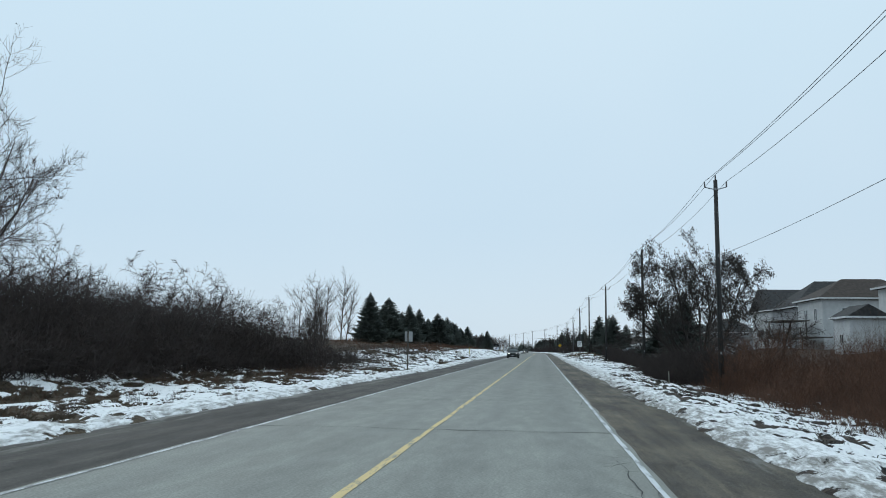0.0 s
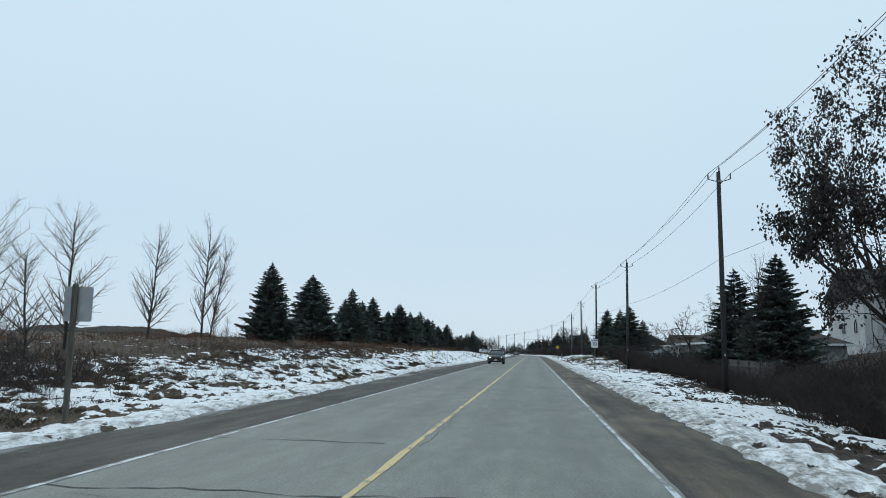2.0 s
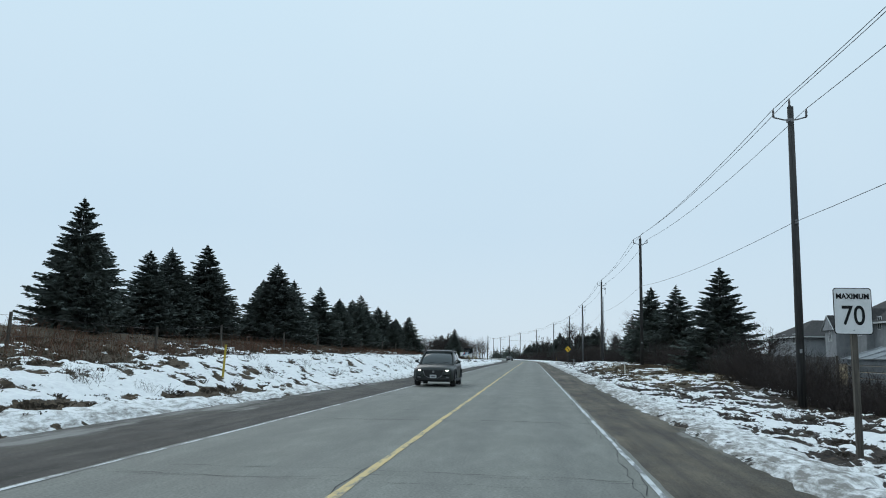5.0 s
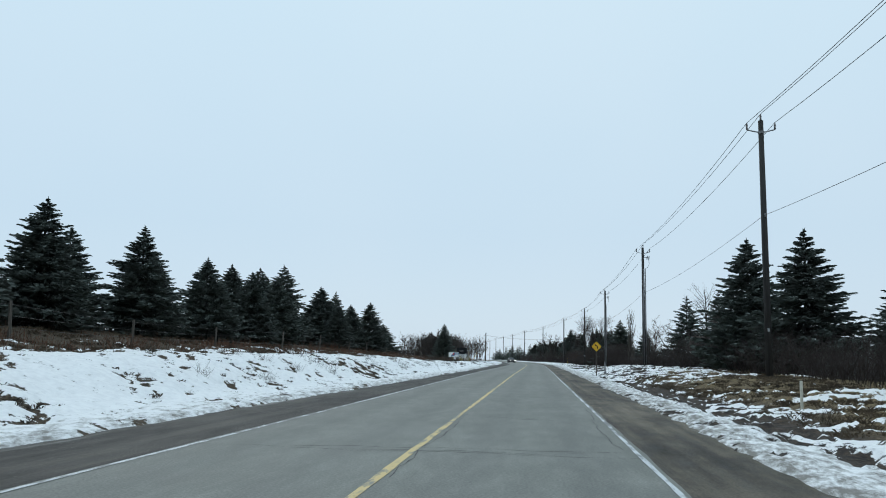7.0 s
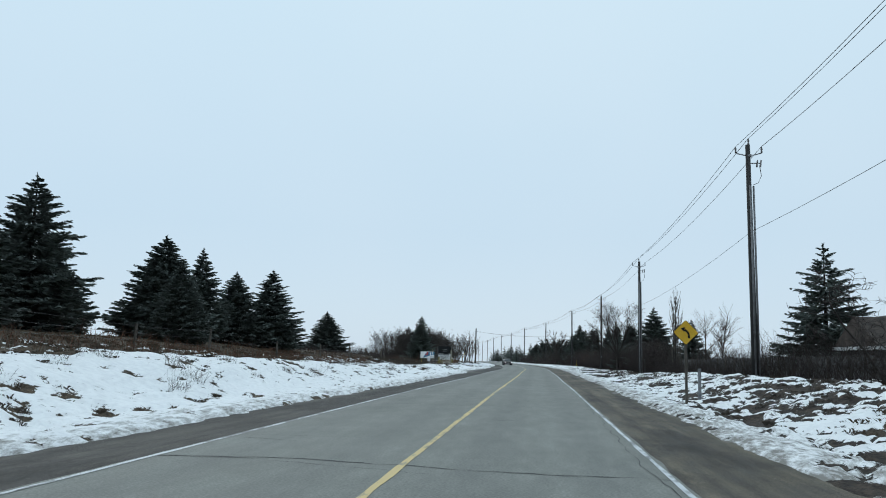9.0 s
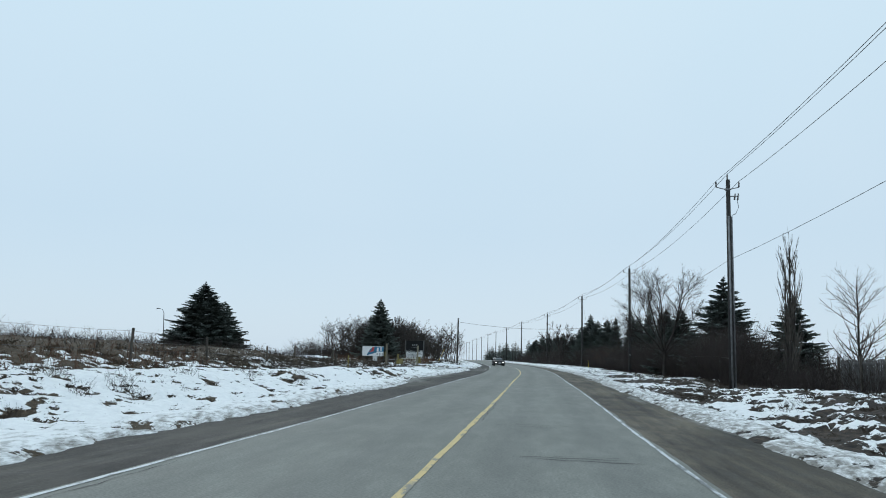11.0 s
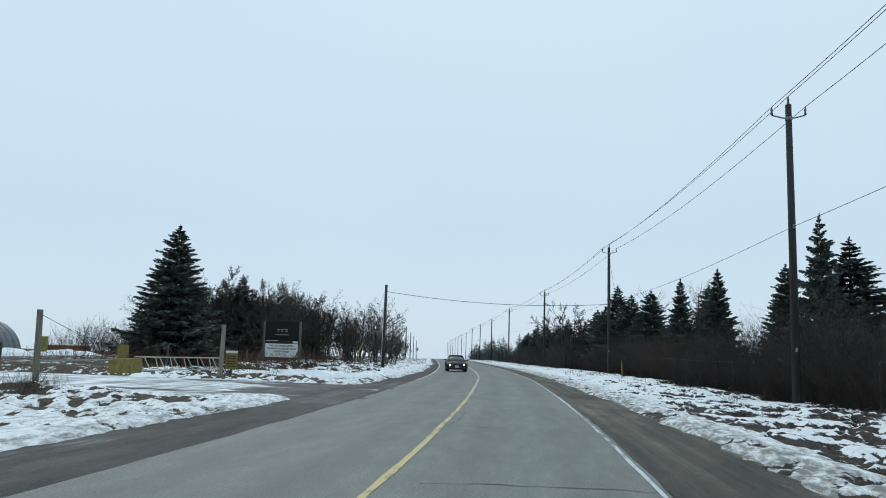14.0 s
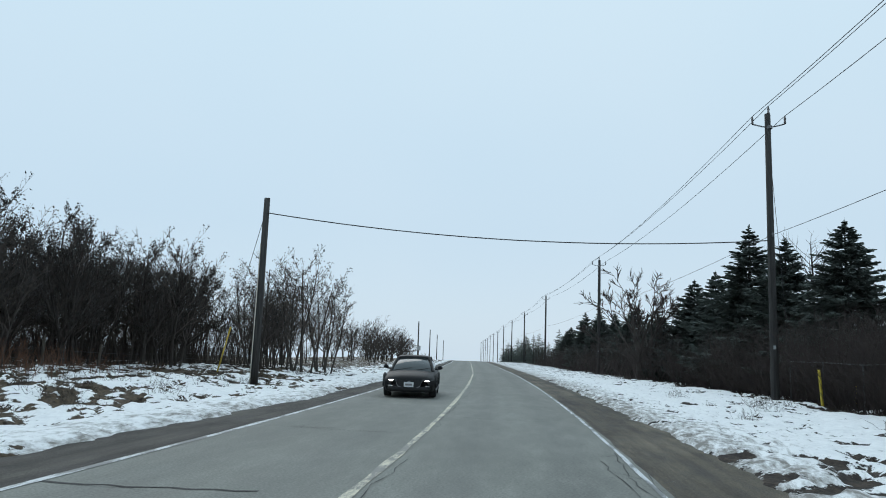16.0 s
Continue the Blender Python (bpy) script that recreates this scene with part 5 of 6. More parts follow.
part("ground_strip", Shape().tube([(-0.10, -0.14, 0), (-0.04, -0.11, wpz * 0.75)], [0.022, 0.018], 6), M["pale_paint"], west_pole, "pale plastic cover strip")

# ---- traffic signs ----


def text(words, size, x, y, z, parent, mat, name="lettering", turn=0.0, bold=0.0, squeeze=1.0):
    """Flat upright letters that face south, with a little depth, as a mesh."""
    cu = bpy.data.curves.new("lettering", "FONT")
    cu.body, cu.size, cu.align_x, cu.align_y, cu.extrude, cu.offset = words, size, "CENTER", "CENTER", 0.002, bold
    tmp = new("lettering_source", cu)
    me = bpy.data.meshes.new_from_object(tmp.evaluated_get(bpy.context.evaluated_depsgraph_get()))
    bpy.data.objects.remove(tmp)
    me.materials.clear()
    me.materials.append(mat)
    ob = new(name, me)
    ob.parent = parent
    ob.matrix_basis = pose(x, y, z, 90, 0, turn) @ Matrix.Diagonal((squeeze, 1, 1, 1))
    return ob


def rounded(w, h, r, thick, n=5):
    """An upright plate with rounded corners, facing south."""
    ring = []
    for sx, sz, a0 in ((1, 1, 0), (-1, 1, 90), (-1, -1, 180), (1, -1, 270)):
        for i in range(n + 1):
            a = radians(a0 + 90 * i / n)
            ring.append((sx * (w / 2 - r) + r * math.cos(a), sz * (h / 2 - r) + r * math.sin(a)))
    k = len(ring)
    vs = [(x, -thick / 2, z) for x, z in ring] + [(x, thick / 2, z) for x, z in ring]
    return vs, [tuple(range(k - 1, -1, -1)), tuple(range(k, 2 * k))] + [(i, (i + 1) % k, k + (i + 1) % k, k + i) for i in range(k)]


def moved(shape_data, x, y, z, spin=0.0):
    vs, fs = shape_data
    c, s = math.cos(spin), math.sin(spin)
    return Shape().add([(vx * c - vz * s + x, vy + y, vx * s + vz * c + z) for vx, vy, vz in vs], fs)


z0 = spot(7.2, 103.6)
speed = thing("speed_sign", 7.2, 103.6, z0, "white speed limit sign with black lettering on a post", "traffic sign", turn=2)
part("post", Shape().box((0.02, 0.06, 0.95), (0.09, 0.09, 2.5), 0, 0.012), M["post_wood"], speed, "brown wooden post")
zc = 2.33 - z0
part("plate", moved(rounded(0.60, 0.75, 0.05, 0.006), 0, 0, zc), M["sign_black"], speed, "black border of the sign")
part("face", moved(rounded(0.575, 0.725, 0.045, 0.004), 0, -0.006, zc), M["sign_white"], speed, "white reflective face")
text("MAXIMUM", 0.118, 0, -0.012, zc + 0.235, speed, M["sign_black"], bold=0.004, squeeze=0.94)
text("70", 0.44, 0, -0.012, zc - 0.085, speed, M["sign_black"], bold=0.003, squeeze=0.86)
part("bolt", Shape().tube([(0, -0.012, zc - 0.31), (0, -0.02, zc - 0.31)], [0.012, 0.012], 8), M["steel"], speed)

z0 = spot(6.72, 190.2)
bend_sign = thing("curve_sign", 6.72, 190.2, z0, "yellow diamond warning sign with black curve arrow", "traffic sign", turn=2)
part("post", Shape().box((0, 0.05, 0.75), (0.08, 0.08, 2.6), 0, 0.01), M["post_wood"], bend_sign, "rusty brown post")
zc = 2.47 - z0
part("plate", moved(rounded(0.60, 0.60, 0.05, 0.006), 0, 0, zc, math.pi / 4), M["sign_black"], bend_sign)
part("face", moved(rounded(0.575, 0.575, 0.045, 0.004), 0, -0.006, zc, math.pi / 4), M["sign_yellow"], bend_sign, "yellow reflective face")
arrow = Shape()
bow = [(0.10, -0.19), (0.095, -0.06), (0.05, 0.03), (-0.04, 0.09)]
for (ax, az), (bx, bz) in zip(bow, bow[1:]):
    nx, nz = -(bz - az), bx - ax
    k = 0.034 / math.hypot(nx, nz)
    arrow.add([(ax - nx * k, -0.011, az - nz * k + zc), (ax + nx * k, -0.011, az + nz * k + zc), (bx + nx * k, -0.011, bz + nz * k + zc), (bx - nx * k, -0.011, bz - nz * k + zc)], [(0, 1, 2, 3)])
arrow.add([(-0.02, -0.0115, zc + 0.19), (-0.17, -0.0115, zc + 0.135), (-0.055, -0.0115, zc + 0.02)], [(0, 1, 2)])
part("arrow", arrow, M["sign_black"], bend_sign)

z0 = spot(-6.35, 49.1)
back_sign = thing("road_sign_back", -6.35, 49.1, z0, "grey back of a rectangular road sign", "traffic sign", turn=14)
part("post", Shape().box((-0.02, -0.04, 1.1), (0.09, 0.09, 3.0), 0, 0.012), M["post_wood"], back_sign, "dark wooden post")
part("plate", moved(rounded(0.50, 0.64, 0.04, 0.006), 0.03, 0.02, 2.28 - z0), M["sign_grey"], back_sign, "bare aluminium plate")
z0 = spot(-18.4, 393)
far_sign = thing("small_road_sign", -18.4, 393, z0, "small grey road sign on a post", "traffic sign")
part("post", Shape().box((0, 0.04, 1.0), (0.07, 0.07, 2.4), 0, 0.01), M["post_wood"], far_sign)
part("plate", moved(rounded(0.5, 0.6, 0.04, 0.006), 0, 0, 2.1), M["sign_grey"], far_sign)


def stake(x, y, h, mat, label, name="marker_post", r=0.04, lean=0.0):
    z = spot(x, y)
    ob = thing(name, x, y, z, label, "marker post", "roadside marker posts")
    part("post", Shape().tube([(0, 0, -0.2), (lean, 0, h - 0.02), (lean, 0, h)], [r, r, r * 0.7], 8), M[mat], ob)
    part("cap", Shape().tube([(lean, 0, h), (lean, 0, h + 0.03)], [r * 1.15, r * 0.9], 8), M[mat], ob)
    return ob


stake(-8.7, 116.6, 1.15, "yellow_paint", "yellow pipeline marker post in snow", lean=0.06)
stake(9.44, 46.2, 0.75, "pale_paint", "short pale wooden stake in the verge", r=0.022)
stake(8.6, 107, 0.7, "post_wood", "short thin stake in snow", r=0.02)
stake(8.9, 148.5, 0.7, "pale_paint", "short pale stake in dead grass")
stake(7.6, 192.5, 1.15, "steel_dull", "short grey marker post", "marker_post", 0.06)
stake(-11.9, 254.0, 1.0, "yellow_old", "faded yellow marker post at the field edge", r=0.05)
stake(9.7, 322.0, 1.25, "yellow_paint", "yellow marker post beside a utility pole", r=0.05, lean=-0.1)
stake(11.6, 324.5, 1.35, "yellow_paint", "yellow marker post beside a utility pole", r=0.05)
stake(8.2, 93.5, 0.75, "post_wood", "short brown wooden stake in snow", r=0.03)

# ---- fences ----


def wire_fence(name, u, y0, y1, gap, height, label, rails=3, seed=1):
    rng = random.Random(seed)
    xa = u + float(cx(y0))
    fe = thing(name, xa, y0, spot(xa, y0), label, "fence")
    base, y, line = Vector((xa, y0, spot(xa, y0))), y0, []
    while y <= y1:
        x = u + float(cx(y)) + rng.uniform(-0.15, 0.15)
        p = Vector((x, y, spot(x, y))) - base
        h = height * rng.uniform(0.85, 1.15)
        tilt = Vector((rng.uniform(-0.08, 0.08), rng.uniform(-0.08, 0.08), 0))
        part("post", Shape().tube([p - Vector((0, 0, 0.3)), p + tilt + Vector((0, 0, h))], [0.065, 0.055], 7), M["post_wood"], fe)
        line.append((p, tilt, h))
        y += gap * rng.uniform(0.75, 1.25)
    for r in range(rails):
        pts = []
        for (pa, ta, ha), (pb, tb, hb) in zip(line, line[1:]):
            k = 0.35 + 0.28 * r
            pts += span(pa + ta * k + Vector((0, -0.08, ha * k)), pb + tb * k + Vector((0, -0.08, hb * k)), 0.03, 3)[:-1]
        if len(pts) > 1:
            part("fence_wire", Shape().tube(pts, [0.006] * len(pts), 3, False), M["wire"], fe)
    return fe


wire_fence("field_fence", -14.6, 88, 246, 8.5, 1.15, "old wooden post and wire fence on the bank", 3, 3)
wire_fence("yard_fence", -16.0, 293, 345, 4.2, 1.1, "old wooden post and wire fence at the wood", 2, 5)


def board_fence(x0, y0, x1, y1, height, label, seed=1, gap=0.155):
    rng = random.Random(seed)
    length = math.hypot(x1 - x0, y1 - y0)
    turn = math.degrees(math.atan2(y1 - y0, x1 - x0))
    z = min(spot(x0 + (x1 - x0) * i / 8, y0 + (y1 - y0) * i / 8) for i in range(9))
    fe = thing("board_fence", x0, y0, z, label, "fence", turn=turn)
    board = Shape().box((0, 0, height / 2), (0.14, 0.022, height), 0, 0.004).mesh("board", M["board_grey"])
    n = int(length / gap)
    for i in range(n):
        ob = new("board", board)
        ob.parent = fe
        ob.matrix_basis = pose(i * gap + 0.07, 0, rng.uniform(-0.05, 0.03) + 0.1 * math.sin(i * 0.02), 0, rng.uniform(-0.8, 0.8), 0)
    for zz in (0.3, height * 0.85):
        part("rail", Shape().box((length / 2, 0.035, zz), (length, 0.04, 0.09), 0, 0.005), M["board_grey"], fe)
    for i in range(int(length / 2.4) + 1):
        part("post", Shape().box((i * 2.4, 0.06, height / 2), (0.1, 0.1, height + 0.1), 0, 0.01), M["post_wood"], fe)
    return fe


board_fence(14.75, 79, 14.75, 113.5, 1.75, "weathered grey board fence behind brush", 1, 0.2)
board_fence(15.4, 126, 16.0, 168, 1.75, "weathered grey board fence behind brush", 2, 0.2)
board_fence(14.7, 188, 14.9, 236, 1.7, "weathered grey board fence behind brush", 3, 0.2)


def chain_fence(u, y0, y1, height, label):
    xa = u + float(cx(y0))
    za = spot(xa, y0)
    fe = thing("chain_fence", xa, y0, za, label, "fence")
    ys = np.arange(y0, y1, 3.0)
    pts = [(u + float(cx(y)) - xa, y - y0, spot(u + float(cx(y)), y) - za) for y in ys]
    for p in pts:
        part("post", Shape().tube([(p[0], p[1], p[2] - 0.3), (p[0], p[1], p[2] + height)], [0.028, 0.028], 7), M["post_steel"], fe)
    part("rail", Shape().tube([(p[0], p[1], p[2] + height - 0.03) for p in pts], [0.018] * len(pts), 6), M["post_steel"], fe)
    return fe


chain_fence(13.0, 248, 283, 1.6, "grey chain-link fence in front of brush")
chain_fence(13.0, 296, 327, 1.6, "grey chain-link fence in front of brush")

# ---- houses and sheds ----


def window(house, x, y, z, w, h, face):
    """A framed window on a wall: face gives the wall's outward direction, 'w' or 's'."""
    ax, ay = ((0.0, 1.0), (1.0, 0.0))[face == "s"]
    ox, oy = ((-1.0, 0.0), (0.0, -1.0))[face == "s"]
    t = 0.06
    fr = Shape()
    for dz in (-h / 2, h / 2):
        fr.box((x + ox * 0.03, y + oy * 0.03, z + dz), (w * ax + t + (1 - ax) * 0.02, w * ay + t + (1 - ay) * 0.02, t))
    for d in (-w / 2, 0, w / 2):
        fr.box((x + ax * d + ox * 0.03, y + ay * d + oy * 0.03, z), (t, t, h - t))
    wn = part("window", fr, M["trim_white"], house, "white window frame")
    part("pane", Shape().box((x + ox * 0.012, y + oy * 0.012, z), (w * ax + (1 - ax) * 0.02, w * ay + (1 - ay) * 0.02, h)), M["pane"], wn, "dark window pane")


def house(x0, x1, y0, y1, eave, ridge, wall, roof, label, hip=True, along="x", windows=(), base=None, over=0.45, name="house"):
    z = base if base is not None else min(spot(x0, y0), spot(x1, y0), spot(x0, y1)) - 0.2
    hs = thing(name, x0, y0, z, label, "house")
    w, d, e, r = x1 - x0, y1 - y0, eave - z, ridge - z
    part("wall", Shape().box((w / 2, d / 2, e / 2), (w, d, e)), M[wall], hs)
    sh = Shape()
    a0, a1, b0, b1 = -over, w + over, -over, d + over
    el = e - 0.12
    low = [(a0, b0, el), (a1, b0, el), (a1, b1, el), (a0, b1, el)]
    up = [(p[0], p[1], el + 0.16) for p in low]
    if along == "x":
        k = min(d / 2, w * 0.4) if hip else -0.0
        top = [(a0 + k, d / 2, r), (a1 - k, d / 2, r)]
        faces = [(4, 5, 9, 8), (6, 7, 8, 9), (5, 6, 9), (7, 4, 8)]
    else:
        k = min(w / 2, d * 0.4) if hip else -0.0
        top = [(w / 2, b0 + k, r), (w / 2, b1 - k, r)]
        faces = [(5, 6, 9, 8), (7, 4, 8, 9), (4, 5, 8), (6, 7, 9)]
    sh.add(low + up + top, faces + [(0, 1, 5, 4), (1, 2, 6, 5), (2, 3, 7, 6), (3, 0, 4, 7), (3, 2, 1, 0)])
    part("roof", sh, M[roof], hs, "shingled roof")
    gut = Shape()
    gut.box((w / 2, b0 - 0.03, el + 0.09), (a1 - a0, 0.08, 0.16)).box((a0 - 0.03, d / 2, el + 0.09), (0.08, b1 - b0, 0.16))
    part("fascia", gut, M["trim_white"], hs, "white fascia board")
    if not hip and along == "y":
        part("gable", Shape().add([(0.2, -0.02, e), (w - 0.2, -0.02, e), (w / 2, -0.02, r - 0.25)], [(0, 1, 2)]), M[wall], hs)
    if not hip and along == "x":
        part("gable", Shape().add([(-0.02, 0.2, e), (-0.02, d - 0.2, e), (-0.02, d / 2, r - 0.25)], [(0, 2, 1)]), M[wall], hs)
    for face, pos, zz, ww, hh in windows:
        if face == "w":
            window(hs, 0, pos, zz, ww, hh, "w")
        else:
            window(hs, pos, 0, zz, ww, hh, "s")
    return hs


def chimney(hs, x, y, z0, z1):
    ch = part("chimney", Shape().box((x, y, (z0 + z1) / 2), (0.75, 0.55, z1 - z0), 0, 0.02), M["brick_brown"], hs, "brick chimney")
    part("chimney_cap", Shape().box((x, y, z1 + 0.05), (0.95, 0.75, 0.12), 0, 0.02), M["shingle"], ch)


up_win = (("w", 2.2, 4.2, 1.0, 1.3), ("w", 5.4, 4.2, 1.0, 1.3), ("s", 2.6, 4.2, 1.1, 1.3), ("s", 7.2, 4.2, 1.1, 1.3), ("s", 3.4, 1.6, 1.8, 1.6))
house(33.3, 45, 90.2, 98.5, 7.7, 10.2, "siding_white", "shingle_brown", "white two-storey house with brown hip roof", True, "x", up_win)
house(34.8, 46, 103.5, 114, 7.5, 11.2, "siding_grey", "shingle", "pale grey two-storey house with dark roof", True, "x", up_win)
house(36.5, 47, 121, 131, 7.9, 11.4, "siding_white", "shingle", "white two-storey house with dark gable roof", False, "x", up_win)
house(33.2, 45, 64, 75.6, 7.6, 10.4, "siding_white", "shingle_brown", "white two-storey house with brown hip roof", True, "x", (("w", 9.4, 4.2, 1.0, 1.4), ("w", 6.0, 4.2, 1.0, 1.4), ("w", 9.0, 1.7, 1.6, 1.4)))
house(28.2, 31.2, 69.4, 73.0, 4.7, 5.8, "siding_white", "shingle", "small white garden house with grey gable roof", False, "y", (("w", 1.8, 1.5, 0.8, 0.8),), over=0.3, name="garden_house")
z0 = spot(32, 94)
deck = thing("deck", 29.6, 86, z0, "dark wooden deck with pergola behind a house", "deck")
part("floor", Shape().box((1.5, 6.5, 1.2), (3.2, 13, 0.12), 0, 0.01), M["post_wood"], deck)
for dy in (0.2, 4.2, 8.4, 12.6):
    part("post", Shape().box((0.1, dy, 0.6), (0.14, 0.14, 1.6), 0, 0.01), M["post_wood"], deck)
    part("rail_post", Shape().box((0.0, dy, 1.7), (0.09, 0.09, 1.0), 0, 0.01), M["post_wood"], deck)
part("rail", Shape().box((0.0, 6.5, 2.2), (0.1, 13, 0.07), 0, 0.01), M["post_wood"], deck)
for dy in (7.0, 12.6):
    for dx in (0.3, 2.8):
        part("pergola_post", Shape().box((dx, dy, 2.2), (0.12, 0.12, 2.0), 0, 0.01), M["post_wood"], deck)
part("pergola_roof", Shape().box((1.5, 9.8, 3.2), (3.2, 6.4, 0.12), 0, 0.02), M["post_wood"], deck)
for i in range(44):
    part("baluster", Shape().box((0, 0.2 + i * 0.29, 1.75), (0.035, 0.035, 0.85)), M["post_wood"], deck)
low_house = house(15.6, 25, 96, 109.4, 2.45, 4.6, "siding_grey", "shingle_brown", "low grey-white bungalow with brown roof and chimney", True, "y", (("w", 4, 1.5, 1.4, 0.9), ("w", 10, 1.5, 1.4, 0.9), ("s", 3, 1.5, 1.4, 0.9)))
chimney(low_house, 0.5, 12.4, 1.2, 3.3)
house(15.6, 21, 110.6, 115.6, 2.35, 3.4, "siding_white", "shingle_brown", "small white garage with brown gable roof", False, "x", (("w", 2.5, 1.4, 0.8, 0.8),), name="garage")
row_win = tuple(("w", q, 4.6, 0.9, 1.3) for q in (2.0, 5.5, 9.0, 12.5, 16)) + (("s", 3, 4.6, 1.0, 1.3), ("s", 7, 4.6, 1.0, 1.3))
house(38.4, 48, 170, 188, 5.7, 8.9, "siding_grey", "shingle", "pale grey townhouse row with dark hip roof", True, "y", row_win)
for gx, gy, gt in ((36.6, 182.6, 6.9), (37.6, 177.0, 7.4)):
    gz = spot(gx, gy)
    gb = thing("gable_bay", gx, gy, gz, "pale grey gabled bay at the back of a townhouse", "house")
    part("wall", Shape().box((1.2, 1.6, (gt - 1.7 - gz) / 2), (2.4, 3.2, gt - 1.7 - gz)), M["siding_grey"], gb)
    e, r = gt - 1.8 - gz, gt - gz
    part("roof", Shape().add([(-0.3, -0.35, e), (-0.3, 3.55, e), (-0.3, 1.6, r), (3.4, -0.35, e), (3.4, 3.55, e), (3.4, 1.6, r)], [(0, 2, 5, 3), (1, 4, 5, 2), (0, 1, 2), (0, 3, 4, 1)]), M["shingle"], gb)
    part("gable", Shape().add([(-0.32, 0.1, e + 0.05), (-0.32, 3.1, e + 0.05), (-0.32, 1.6, r - 0.22)], [(0, 2, 1)]), M["siding_grey"], gb)
    part("barge_board", Shape().tube([(-0.34, -0.3, e + 0.02), (-0.34, 1.6, r - 0.06), (-0.34, 3.5, e + 0.02)], [0.07] * 3, 4), M["trim_white"], gb, "white barge board")
    window(gb, 0, 1.6, e - 0.6, 0.9, 1.2, "w")
house(35.8, 46, 191, 205, 4.6, 7.0, "siding_grey", "shingle", "grey townhouse with dark hip roof", True, "x", (("w", 3, 3.4, 0.9, 1.2), ("w", 7, 3.4, 0.9, 1.2), ("w", 11, 3.4, 0.9, 1.2)))
house(16.6, 24, 199.0, 203.6, 2.35, 3.8, "board_grey", "shingle_brown", "weathered grey garage with dark gable roof behind a fence", False, "x", (), name="garage", over=0.25)
house(24.6, 34, 219, 229, 3.4, 5.6, "siding_grey", "shingle", "grey house with dark gable roof behind a fence", False, "y", (("s", 2.4, 2.3, 1.0, 0.9),))
z0 = spot(16, 120) - 0.05
shed = thing("metal_shed", 15.0, 117.0, z0, "grey corrugated metal garden shed", "shed")
for i in range(8):
    part("panel", Shape().box((0, 3.5, 0.12 + i * 0.25), (0.05, 7.0, 0.23), 0, 0.02), M["hangar"], shed)
    part("panel", Shape().box((1.3, 0, 0.12 + i * 0.25), (2.6, 0.05, 0.23), 0, 0.02), M["hangar"], shed)
part("roof", Shape().add([(-0.2, -0.2, 2.0), (2.8, -0.2, 2.0), (2.8, 7.2, 2.0), (-0.2, 7.2, 2.0), (1.3, -0.2, 2.5), (1.3, 7.2, 2.5)], [(0, 4, 5, 3), (1, 2, 5, 4), (0, 1, 4), (2, 3, 5), (0, 3, 2, 1)]), M["hangar"], shed, "sheet metal roof")
for i in range(6):
    part("roof_seam", Shape().tube([(-0.2, 0.1 + i * 1.35, 2.02), (1.3, 0.1 + i * 1.35, 2.52)], [0.03, 0.03], 5), M["steel"], shed, "bright roof seam")

# ---- the yard to the west ----
z0 = spot(-42, 301)
office = house(-46.5, -38.6, 300.5, 305.5, 2.75, 3.25, "brick_brown", "shingle_brown", "low brown brick yard office with flat roof", True, "x",
               (("s", 5.9, 1.55, 1.3, 1.1), ("s", 2.0, 1.6, 1.5, 1.0)), base=-0.2, over=0.75, name="yard_office")
office.matrix_basis = pose(-46.5, 300.5, -0.2, 0, 0, 28)
for ob in office.children:
    if ob.name.startswith("fascia"):
        ob.data.materials[0] = M["brick_brown"]
        ob["label"] = "brown fascia board"
part("door", Shape().box((3.7, -0.03, 1.0), (0.95, 0.06, 2.0), 0, 0.01), M["brick_brown"], office, "brown door")
part("notice", Shape().box((4.55, -0.03, 1.7), (0.55, 0.04, 1.1), 0, 0.01), M["sign_white"], office, "white notice board")
hz = -0.45
hut = thing("storage_hut", -61.6, 331.0, hz, "grey corrugated steel arched storage hut", "building")
arc, ribs = Shape(), Shape()
ring = [(-4.5 * math.cos(math.pi * i / 28), 4.2 * math.sin(math.pi * i / 28)) for i in range(29)]
arc.add([(x, y, z) for y in (0, 8) for x, z in ring], [(i, i + 1, 30 + i, 29 + i) for i in range(28)])
part("shell", arc, M["hangar"], hut, smooth=True)
part("end_wall", Shape().add([(x, 0.15, z) for x, z in ring], [tuple(range(28, -1, -1))]), M["hangar"], hut)
for i in range(8):
    k = 0.35 + i * 0.42
    half_wide = 4.5 * math.sqrt(max(0.02, 1 - (k / 4.2) ** 2)) - 0.15
    part("door_slat", Shape().box((0, 0.08, k), (2 * min(half_wide, 2.6), 0.08, 0.34), 0, 0.03), M["steel_dull"], hut)
for j in range(1, 8):
    part("rib", Shape().tube([(x * 1.005, j, z * 1.005) for x, z in ring[::2]], [0.06] * 15, 4, False), M["hangar"], hut)
bx = thing("shipping_container", -62.6, 350, -1.5, "rust-orange steel shipping container", "container", turn=4)
part("body", Shape().box((3.0, 1.2, 1.25), (6.0, 2.4, 2.4), 0, 0.03), M["orange"], bx)
for i in range(20):
    part("rib", Shape().box((0.2 + i * 0.295, -0.02, 1.25), (0.12, 0.05, 2.1), 0, 0.01), M["orange"], bx)
for cxx in (0.06, 5.94):
    part("corner_post", Shape().box((cxx, 0.02, 1.25), (0.14, 0.14, 2.46), 0, 0.01), M["orange"], bx)


